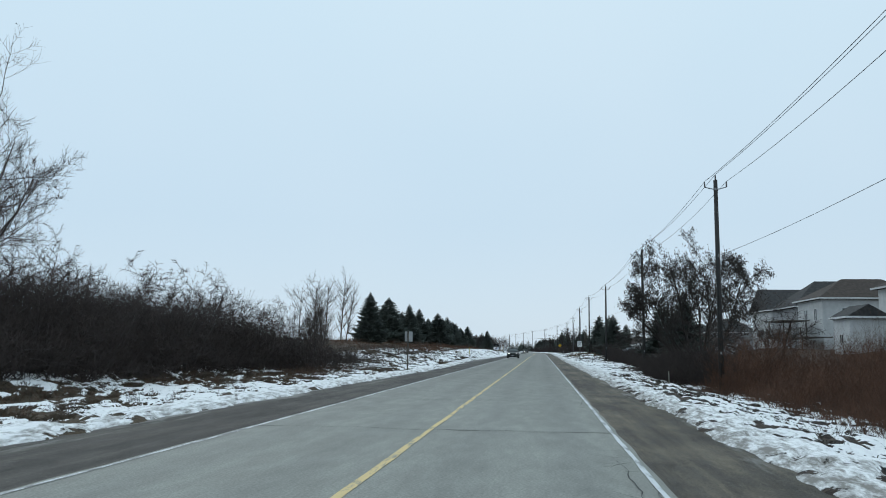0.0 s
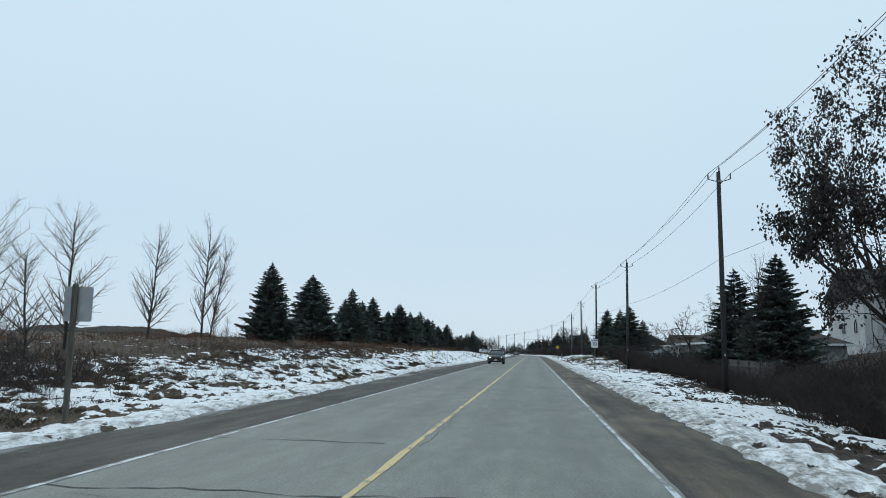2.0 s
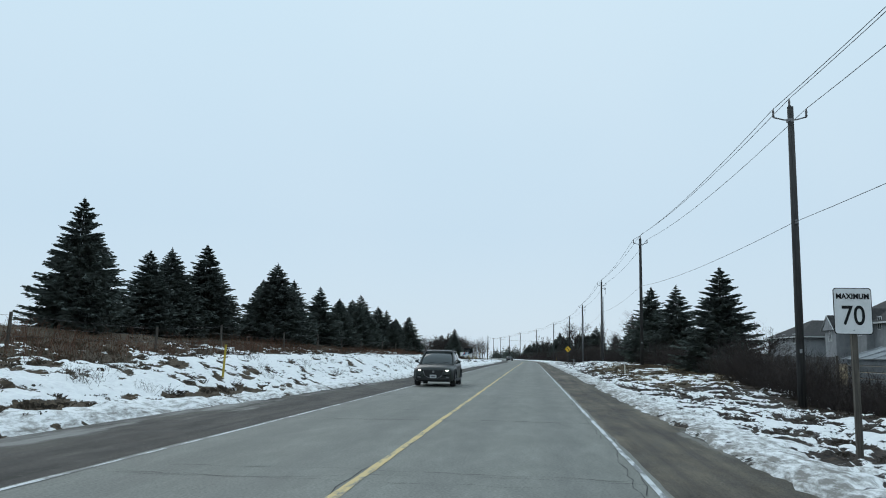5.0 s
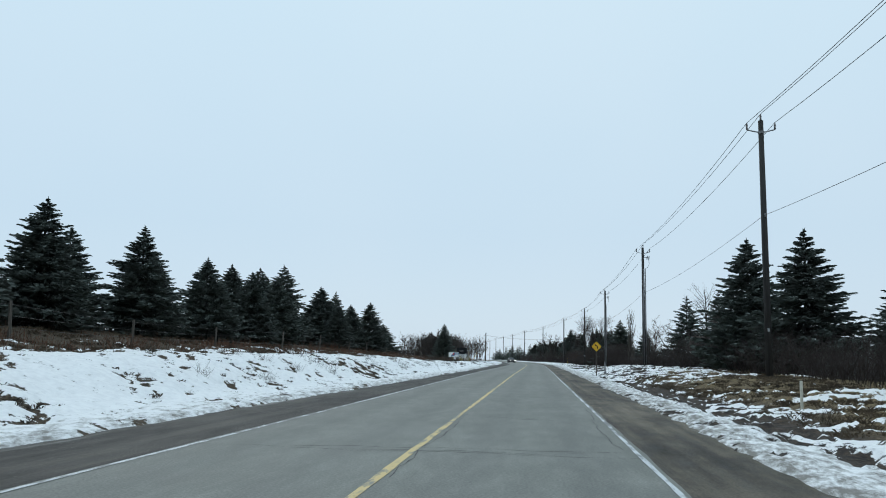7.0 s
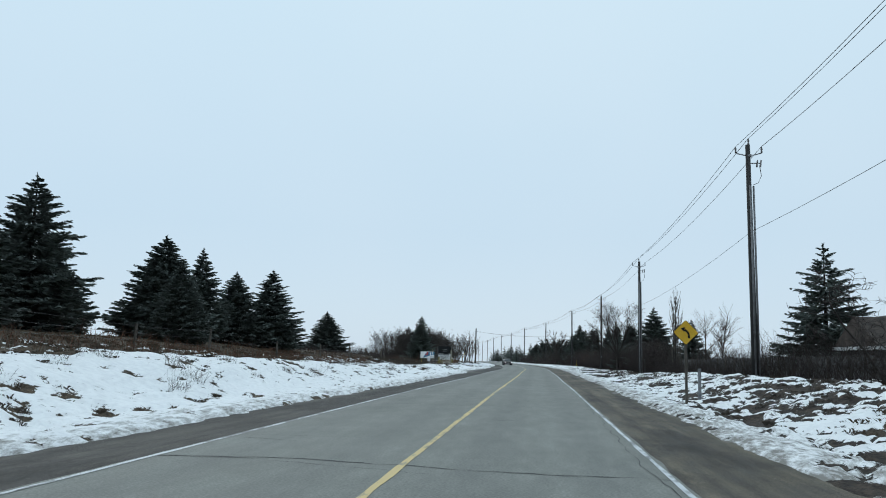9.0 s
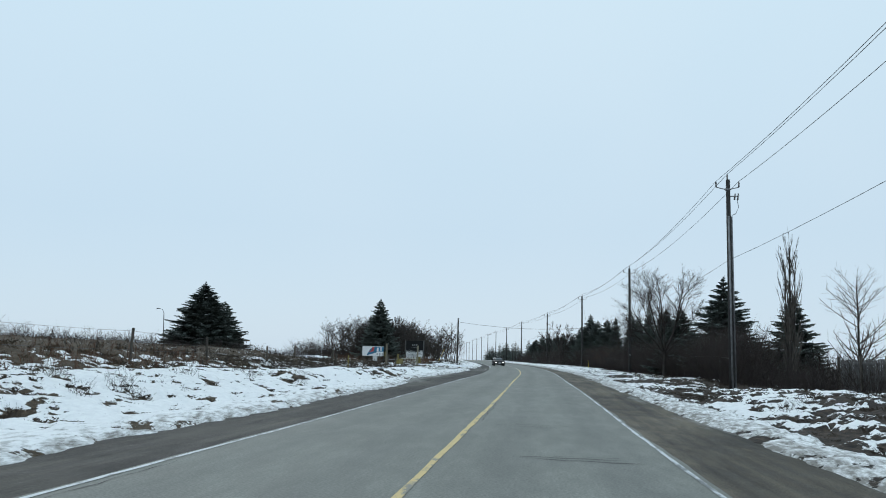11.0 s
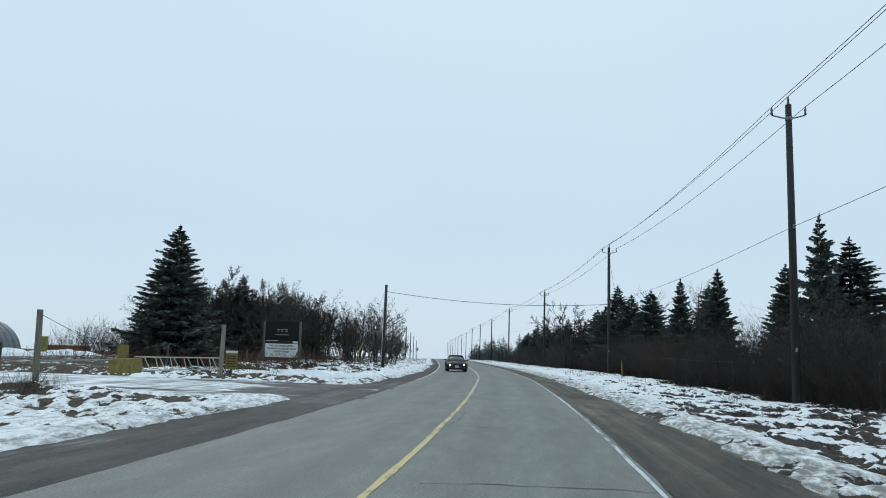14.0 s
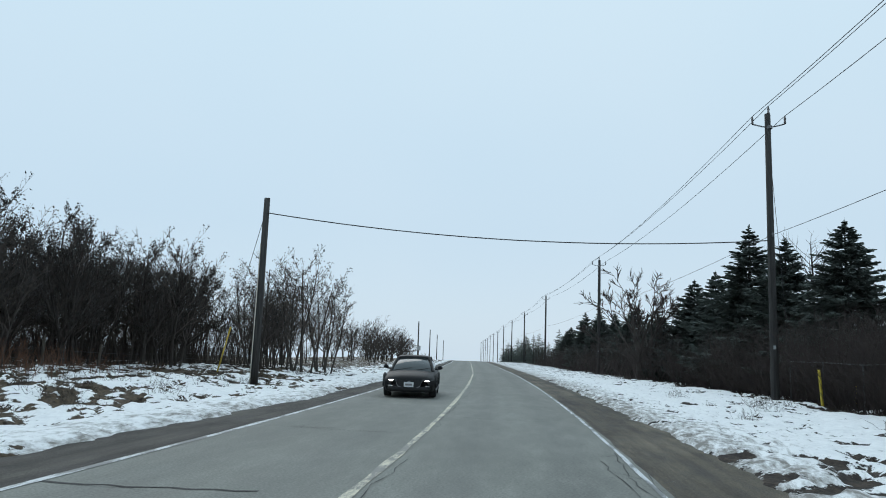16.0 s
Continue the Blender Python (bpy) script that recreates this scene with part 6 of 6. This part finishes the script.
lamp_z = spot(-58.3, 318)
lamp_post = thing("street_lamp", -58.3, 318, lamp_z, "grey street lamp with a curved arm behind the office", "street lamp")
part("pole", Shape().tube([(0, 0, -0.3), (-0.3, 0, 4.2), (-0.5, 0, 7.0 - lamp_z)], [0.09, 0.075, 0.06], 8), M["post_steel"], lamp_post)
part("arm", Shape().tube([(-0.5, 0, 6.9 - lamp_z), (-0.75, 0, 7.5 - lamp_z), (-1.3, 0, 7.7 - lamp_z)], [0.04] * 3, 6), M["post_steel"], lamp_post)
part("lamp_head", Shape().box((-1.5, 0, 7.68 - lamp_z), (0.6, 0.22, 0.14), 0, 0.04), M["steel_dull"], lamp_post, "grey lamp head")


def snow_pile(x, y, rx, ry, h, seed, label="lumpy ploughed snow pile", z=None, turn=0.0, name="snow_pile", mat="snow"):
    sh, n, m = Shape(), 26, 12
    vs = [(0, 0, h)]
    for j in range(1, m + 1):
        for i in range(n):
            a, t = 2 * math.pi * i / n, j / m
            px, py = rx * t * math.cos(a), ry * t * math.sin(a)
            nz = float(fbm(np.array(px * 1.6 + seed * 7.0), np.array(py * 1.6), seed, 4)) - 0.5
            k = 1 + 0.5 * (float(fbm(np.array(math.cos(a) * 1.5 + seed), np.array(math.sin(a) * 1.5), seed + 4, 2)) - 0.5)
            vs.append((px * k, py * k, h * (1 - t * t) ** 0.8 + nz * h * 0.7 * (1 - t ** 4) - 0.12 * (t > 0.95)))
    fs = [(0, 1 + i, 1 + (i + 1) % n) for i in range(n)] + [(1 + (j - 1) * n + i, 1 + j * n + i, 1 + j * n + (i + 1) % n, 1 + (j - 1) * n + (i + 1) % n) for j in range(1, m) for i in range(n)]
    ob = single(name, sh.add(vs, fs), M[mat], label, "snow" if mat == "snow" else "earth", group="ploughed snow" if mat == "snow" else "earth mounds", smooth=True)
    ob.matrix_basis = pose(x, y, spot(x, y) if z is None else z, 0, 0, turn)


snow_pile(-9.8, 293.2, 2.4, 1.2, 0.42, 5, z=0.0)
snow_pile(-7.4, 294.6, 1.5, 1.2, 0.3, 8, z=0.02)
snow_pile(-12.0, 293.6, 1.2, 0.9, 0.25, 11, z=0.02)
snow_pile(-36.5, 300, 2.4, 1.6, 0.8, 13)
snow_pile(-33, 302, 3.6, 2.0, 0.5, 15)
snow_pile(-29, 303, 3.4, 1.8, 0.45, 17)
snow_pile(-41, 297, 3.0, 1.4, 0.5, 19)
for i, (x, y, r, h) in enumerate(((-62, 152, 9, 1.5), (-70, 168, 8, 1.3), (-75, 183, 7, 1.6), (-57, 140, 8, 1.2), (-66, 186, 6, 1.5), (-80, 160, 10, 1.8), (-50, 128, 7, 0.9))):
    snow_pile(x, y, r, r * 0.7, h, 31 + i, "mound of dark bare earth in the field", None, 20 * i, "earth_mound", "soil")
# gate across the entrance
gate = thing("barrier_gate", -12.4, 289.7, 0, "closed lattice barrier gate between wooden posts", "gate", turn=math.degrees(math.atan2(-11.2, -1.5)))
for x in (0.0, 11.3):
    part("gate_post", Shape().tube([(x, 0, -0.3), (x + (0.12 if x else -0.06), 0, 2.45)], [0.11, 0.095], 9), M["post_pale"], gate, "weathered yellowish wooden post")
truss = Shape()
truss.tube([(0.2, 0, 0.92), (6.4, 0, 0.95)], [0.03, 0.03], 6).tube([(0.2, 0, 0.42), (6.4, 0, 0.42)], [0.03, 0.03], 6)
part("truss", truss, M["pale_paint"], gate, "pale steel lattice boom")
for i in range(12):
    part("web", Shape().tube([(0.3 + i * 0.5, 0, 0.42), (0.3 + (i + (0.5 if i % 2 else 0.95)) * 0.5, 0, 0.93)], [0.02, 0.02], 5), M["pale_paint"], gate)
part("counterweight", Shape().box((6.9, 0, 0.62), (1.5, 0.4, 0.55), 0, 0.03), M["yellow_old"], gate, "yellow steel counterweight box")
part("pipe", Shape().tube([(7.6, 0, 0.85), (11.2, 0, 0.8)], [0.035, 0.035], 6), M["steel_dull"], gate)
part("stay", Shape().tube([(11.35, 0, 2.3), (7.4, 0, 1.0)], [0.01, 0.01], 4), M["wire"], gate)
part("sign_box", Shape().box((6.8, -0.22, 1.15), (0.62, 0.05, 0.5), 0, 0.01), M["yellow_old"], gate, "yellow gate sign")
part("post_box", Shape().box((11.0, -0.2, 1.35), (0.5, 0.12, 0.5), 0, 0.02), M["yellow_old"], gate, "yellow box on the gate post")
warn = thing("warning_sign", -12.5, 291.2, 0.1, "yellow warning sign with rows of small print", "sign", turn=14)
part("post", Shape().box((0, 0.05, 0.5), (0.09, 0.09, 1.1), 0, 0.01), M["post_wood"], warn)
part("plate", Shape().box((0, 0, 0.66), (0.55, 0.02, 0.74), 0, 0.006), M["yellow_old"], warn, "yellow plate")
part("header", Shape().box((0, -0.014, 1.1), (0.55, 0.02, 0.12), 0, 0.004), M["sign_white"], warn)
for i in range(5):
    part("print_bar", Shape().box((0, -0.014, 0.42 + i * 0.12), (0.44, 0.008, 0.035)), M["sign_black"], warn)

# advertising board
bb = thing("billboard", -14.3, 269.0, spot(-13.7, 269.6), "white billboard with blue and red shapes on posts", "sign", turn=20)
bz = 1.62 - spot(-13.7, 269.6)
part("panel", Shape().box((0.95, 0, bz), (1.95, 0.05, 0.88), 0, 0.01), M["sign_white"], bb, "white panel")
blob, n = Shape(), 18
blob.add([(0.95 - 0.55 + 0.9 * (i / n), -0.03, bz - 0.40 + 0.30 * (i / n)) for i in range(n + 1)] + [(0.95 + 0.35 - 0.9 * (i / n), -0.03, bz + 0.41 - 0.72 * (i / n) ** 2.6) for i in range(n + 1)], [tuple(range(2 * n + 2))])
part("blue_shape", blob, M["blue"], bb, "blue curved shape")
part("red_shape", Shape().add([(0.58, -0.033, bz - 0.1), (1.0, -0.033, bz - 0.02), (1.08, -0.033, bz + 0.38), (0.86, -0.033, bz + 0.38), (0.82, -0.033, bz + 0.12)], [(0, 1, 2, 3, 4)]), M["red"], bb, "red curved shape")
for k in (0, 1):
    part("white_letter", Shape().box((1.38 + k * 0.3, -0.034, bz + 0.16 + 0.05 * k), (0.16, 0.01, 0.34)), M["sign_white"], bb)
part("blue_bar", Shape().box((1.55, -0.031, bz + 0.18), (0.75, 0.01, 0.42)), M["blue"], bb)
for k in range(3):
    part("picture_bar", Shape().box((1.35 + k * 0.24, -0.03, bz - 0.27), (0.12, 0.01, 0.2 + 0.05 * k)), M["sign_grey"], bb)
for x in (0.12, 1.25, 1.6):
    part("post", Shape().box((x, 0.08, bz / 2 - 0.2), (0.12, 0.12, bz + 0.5), 0, 0.01), M["post_wood"], bb)
part("brace", Shape().tube([(0.1, -0.02, 0.1), (0.95, 0.05, bz - 0.5)], [0.05, 0.05], 6), M["post_wood"], bb)
part("small_notice", Shape().box((1.15, -0.09, bz - 0.66), (0.42, 0.03, 0.42), 0, 0.005), M["sign_white"], bb, "white notice")
for x, y, h in ((-16.3, 266.0, 1.15), (-17.2, 269, 0.8), (-11.9, 272.6, 1.0), (-13.2, 275.6, 1.15), (-18.5, 262, 1.0), (-13.9, 258, 0.9)):
    stake(x, y, h, "post_wood", "leaning weathered wooden post in weeds", "wooden_post", 0.09, 0.05)

# the pit's notice board
pz = spot(-15.7, 308.4)
nb = thing("notice_board", -15.72, 308.35, pz, "black and white notice board on braced wooden posts", "sign", turn=3)
part("panel", Shape().box((0, 0, 2.68 - pz), (2.45, 0.08, 1.36), 0, 0.015), M["sign_black"], nb, "black panel")
logo = Shape()
for k in range(3):
    logo.box((-0.28 + 0.28 * k, -0.045, 2.78 - pz), (0.2, 0.012, 0.05)).box((-0.28 + 0.28 * k, -0.045, 2.66 - pz), (0.2, 0.012, 0.025))
part("emblem", logo, M["sign_grey"], nb, "thin grey bar emblem")
part("print_bar", Shape().box((0, -0.045, 2.42 - pz), (0.95, 0.01, 0.05)), M["steel_dull"], nb)
part("strip", Shape().box((0, 0, 1.90 - pz), (2.4, 0.06, 0.2), 0, 0.01), M["trim_black"], nb)
part("print_bar", Shape().box((0.98, -0.035, 1.90 - pz), (0.36, 0.01, 0.14)), M["sign_white"], nb)
part("print_bar", Shape().box((-0.7, -0.035, 1.985 - pz), (0.9, 0.01, 0.03)), M["sign_white"], nb)
part("white_panel", Shape().box((0, 0, 1.30 - pz), (2.35, 0.06, 0.95), 0, 0.01), M["sign_white"], nb, "white lettered panel")
for k, words in enumerate(("THIS SITE LICENCED UNDER", "THE AGGREGATE RESOURCES ACT", "LICENCE REF #5550", "CLASS 'A' PIT")):
    text(words, 0.165, 0, -0.036, 1.62 - pz - k * 0.2, nb, M["sign_black"], bold=0.004, squeeze=0.82)
for x in (-1.3, 1.3):
    part("post", Shape().box((x, 0.03, (3.36 - pz) / 2 - 0.15), (0.15, 0.15, 3.36 - pz + 0.3), 0, 0.01), M["board_grey"], nb, "grey wooden post")
    part("brace", Shape().tube([(x, 0.1, 1.4), (x + 0.35, 1.1, 0)], [0.06, 0.06], 6), M["post_wood"], nb)
    part("brace", Shape().tube([(x, -0.05, 1.0), (x - 0.3, -0.7, 0)], [0.06, 0.06], 6), M["post_wood"], nb)

# ---- cars ----


def loft(stations, ring_of, caps=True):
    rings = [ring_of(*s) for s in stations]
    n = len(rings[0])
    vs = [p for r in rings for p in r]
    fs = [(j * n + i, (j + 1) * n + i, (j + 1) * n + (i + 1) % n, j * n + (i + 1) % n) for j in range(len(rings) - 1) for i in range(n)]
    if caps:
        fs += [tuple(range(n)), tuple(range(len(rings) * n - 1, (len(rings) - 1) * n - 1, -1))]
    return Shape().add(vs, fs)


def wheel(car, x, y, r, width):
    sg = 1 if x > 0 else -1
    prof = [(r * 0.62, -width / 2), (r * 0.94, -width / 2), (r, -width * 0.32), (r, width * 0.32), (r * 0.94, width / 2), (r * 0.62, width / 2)]
    sh, n = Shape(), 22
    vs = [(x + w, y + q * math.cos(2 * math.pi * i / n), r + q * math.sin(2 * math.pi * i / n)) for i in range(n) for q, w in prof]
    m = len(prof)
    fs = [(i * m + k, ((i + 1) % n) * m + k, ((i + 1) % n) * m + k + 1, i * m + k + 1) for i in range(n) for k in range(m - 1)]
    wh = part("wheel", sh.add(vs, fs), M["tyre"], car, "black tyre", True)
    rim = Shape()
    for k in range(5):
        a = 2 * math.pi * k / 5
        rim.tube([(x + sg * width * 0.42, y, r), (x + sg * width * 0.45, y + r * 0.62 * math.cos(a), r + r * 0.62 * math.sin(a))], [0.05, 0.035], 5)
    rim.tube([(x - sg * width * 0.1, y, r), (x + sg * width * 0.25, y, r)], [r * 0.62, r * 0.62], 18)
    part("rim", rim, M["steel_dull"], wh, "grey alloy rim")


def make_car(name, x, y, turn, paint, label, length, width, height, belt, hood, clear, wheel_r, wind0, wind1, roof1, rear1, boxy):
    """A car that faces south. wind0 to wind1: the windscreen along the length; roof1, rear1: the roof's and rear window's ends."""
    car = thing(name, x, y, 0.02, label, "car", turn=turn)
    w = width / 2
    nose = hood - 0.12

    def ring(yy, hw, zl, zs, zt):
        half_ring = [(0.0, zl), (hw * 0.78, zl), (hw * 0.93, zl + 0.05), (hw * 0.99, zl + 0.16), (hw, zl + (zs - zl) * 0.55), (hw * 0.985, zs - 0.10), (hw * 0.955, zs - 0.04), (hw * 0.89, zs), (hw * 0.70, zt - 0.005), (hw * 0.35, zt + 0.018), (0.0, zt + 0.022)]
        return [(-a, yy, b) for a, b in half_ring] + [(a, yy, b) for a, b in reversed(half_ring[1:-1])]
    st = [(0.0, w * 0.66, clear + 0.16, nose - 0.24, nose - 0.22), (0.03, w * 0.80, clear + 0.06, nose - 0.14, nose - 0.12), (0.10, w * 0.89, clear + 0.02, nose - 0.06, nose - 0.03), (0.25, w * 0.955, clear, nose - 0.01, nose + 0.035), (0.5, w * 0.985, clear, hood - 0.08, hood - 0.015), (0.85, w, clear, hood - 0.05, hood + 0.01),
          (wind0, w, clear, belt - 0.04, hood + 0.05), (wind1, w, clear, belt, belt + 0.02), (length * 0.62, w, clear, belt + 0.02, belt + 0.04), (length - 0.7, w, clear, belt + 0.03, belt + 0.05), (length - 0.15, w * 0.96, clear + 0.05, belt, belt + 0.02), (length, w * 0.86, clear + 0.15, belt - 0.12, belt - 0.1)]
    part("body", loft(st, ring), M[paint], car, smooth=True)

    def cabin(yy, hb, ht, zb, zt):
        half_ring = [(hb, zb), (hb * 0.975, zb + (zt - zb) * 0.30), (hb * 0.5 + ht * 0.5, zb + (zt - zb) * 0.66), (ht * 1.01, zt - 0.05), (ht * 0.9, zt - 0.005), (ht * 0.45, zt + 0.02), (0.0, zt + 0.025)]
        return [(-a, yy, b) for a, b in half_ring] + [(a, yy, b) for a, b in reversed(half_ring[:-1])]
    hb, ht = w * 0.905, w * (0.70 if boxy else 0.64)
    mid = (wind0 + wind1) / 2
    cs = [(wind0, hb * 0.90, hb * 0.88, hood + 0.02, hood + 0.05), (mid, hb * 0.97, (hb * 0.88 + ht) / 2, belt - 0.03, (hood + height) / 2 + 0.03), (wind1, hb, ht, belt, height - 0.06), (wind1 + 0.5, hb, ht, belt, height - 0.015), (roof1, hb, ht, belt, height - 0.03), (rear1, hb * 0.95, ht * 0.98, belt, belt + 0.08 if not boxy else height - 0.35)]
    part("glazing", loft(cs, cabin), M["car_glass"], car, "dark tinted glass", True)
    rs = [(wind1 - 0.10, ht * 0.98, height - 0.055), (wind1 + 0.05, ht * 1.01, height - 0.022), (wind1 + 0.5, ht * 1.03, height + 0.004), (roof1, ht * 1.02, height - 0.008), (roof1 + 0.14, ht, height - 0.05)]
    part("roof", loft(rs, lambda yy, hw, z: [(-hw * 1.03, yy, z - 0.075), (-hw, yy, z - 0.03), (-hw * 0.9, yy, z), (-hw * 0.45, yy, z + 0.022), (hw * 0.45, yy, z + 0.022), (hw * 0.9, yy, z), (hw, yy, z - 0.03), (hw * 1.03, yy, z - 0.075), (hw * 0.9, yy, z - 0.06), (-hw * 0.9, yy, z - 0.06)]), M[paint], car, smooth=True)
    if boxy:
        for sg in (-1, 1):
            part("roof_rail", Shape().tube([(sg * ht * 0.93, wind1 + 0.35, height + 0.01), (sg * ht * 0.94, wind1 + 0.6, height + 0.045), (sg * ht * 0.94, roof1 - 0.2, height + 0.04)], [0.018] * 3, 6), M["trim_black"], car)
    for sg in (-1, 1):
        part("pillar", Shape().tube([(sg * hb * 0.93, wind0 + 0.0, hood + 0.03), (sg * (hb * 0.93 + ht) * 0.508, mid, (hood + height) / 2 + 0.0), (sg * ht * 1.0, wind1 - 0.03, height - 0.07)], [0.05, 0.042, 0.045], 6), M[paint], car)
        part("pillar", Shape().tube([(sg * hb * 1.0, (wind1 + roof1) / 2 + 0.15, belt), (sg * ht * 1.02, (wind1 + roof1) / 2, height - 0.05)], [0.05, 0.04], 6), M["trim_black"], car)
        mr = part("mirror", Shape().box((sg * (w + 0.08), wind1 - 0.42, belt + 0.09), (0.18, 0.12, 0.13), sg * 0.15, 0.045), M[paint], car, "door mirror")
        part("mirror_arm", Shape().box((sg * (w - 0.02), wind1 - 0.38, belt + 0.03), (0.14, 0.08, 0.05), 0, 0.015), M["trim_black"], mr)
        hl = part("headlight", Shape().box((sg * w * 0.68, 0.10, nose - 0.105), (w * 0.42, 0.16, 0.085), sg * 0.42, 0.035), M["trim_black"], car, "slim lit headlight")
        part("lamp", Shape().box((sg * w * 0.66, 0.035, nose - 0.105), (w * 0.17, 0.10, 0.030), sg * 0.42, 0.013), M["headlight"], hl, "glowing lamp")
        part("fog_light", Shape().box((sg * w * 0.70, 0.02, clear + 0.20), (0.16, 0.08, 0.05), sg * 0.2, 0.02), M["steel_dull"], car)
        for yy in (length * 0.19, length * 0.785):
            arch = [(sg * (w + 0.002), yy + (wheel_r + 0.06) * math.cos(math.pi * i / 12), wheel_r + (wheel_r + 0.06) * math.sin(math.pi * i / 12)) for i in range(13)]
            part("wheel_arch", Shape().tube(arch, [0.04] * 13, 6), M["trim_black"], car)
            wheel(car, sg * (w - 0.11), yy, wheel_r, 0.23)
        part("sill", Shape().box((sg * (w - 0.02), length * 0.48, clear + 0.06), (0.10, length * 0.42, 0.12), 0, 0.03), M["trim_black"], car)
    gh = 0.34 if boxy else 0.24
    grille = Shape()
    pts_g = [(-w * 0.50, nose - 0.10), (-w * 0.42, nose - 0.10 - gh * 0.7), (-w * 0.22, nose - 0.10 - gh), (w * 0.22, nose - 0.10 - gh), (w * 0.42, nose - 0.10 - gh * 0.7), (w * 0.50, nose - 0.10)]
    grille.add([(a, -0.012, b) for a, b in pts_g] + [(a, 0.12, b) for a, b in pts_g], [tuple(range(6)), *[(i, (i + 1) % 6, 6 + (i + 1) % 6, 6 + i) for i in range(6)]])
    part("grille", grille, M["trim_black"], car, "black grille")
    part("grille_trim", Shape().tube([(a, -0.018, b - 0.012) for a, b in pts_g], [0.013] * 6, 6), M["steel_dull"], car)
    part("badge", Shape().tube([(0, -0.03, nose - 0.17), (0, -0.012, nose - 0.17)], [0.055, 0.055], 14), M["steel_dull"], car, "round grey badge")
    part("bumper", Shape().box((0, 0.06, clear + 0.12), (w * 1.62, 0.20, 0.20), 0, 0.07), M["trim_black"], car, "black lower bumper")
    pl = part("number_plate", Shape().box((0, -0.055, clear + 0.25), (0.31, 0.015, 0.155), 0, 0.004), M["plate"], car, "pale number plate")
    part("print_bar", Shape().box((0, -0.065, clear + 0.25), (0.22, 0.004, 0.06)), M["steel_dull"], pl)
    for sg in (-1, 1):
        part("wiper", Shape().tube([(sg * 0.3 - 0.25, wind0 + 0.0, hood + 0.07), (sg * 0.3 + 0.3, wind0 + 0.10, hood + 0.16)], [0.010, 0.008], 4), M["trim_black"], car)
    return car


make_car("suv", -2.45, 126.0, 0, "car_green", "dark grey-green family SUV with lit headlights", 4.55, 1.90, 1.68, 1.05, 0.97, 0.22, 0.37, 1.2, 2.1, 3.9, 4.45, True)
make_car("sedan", -4.0, 317.7, 8, "car_black", "black sedan with lit headlights", 4.5, 1.70, 1.33, 0.85, 0.77, 0.17, 0.335, 1.4, 2.35, 3.3, 4.15, False)
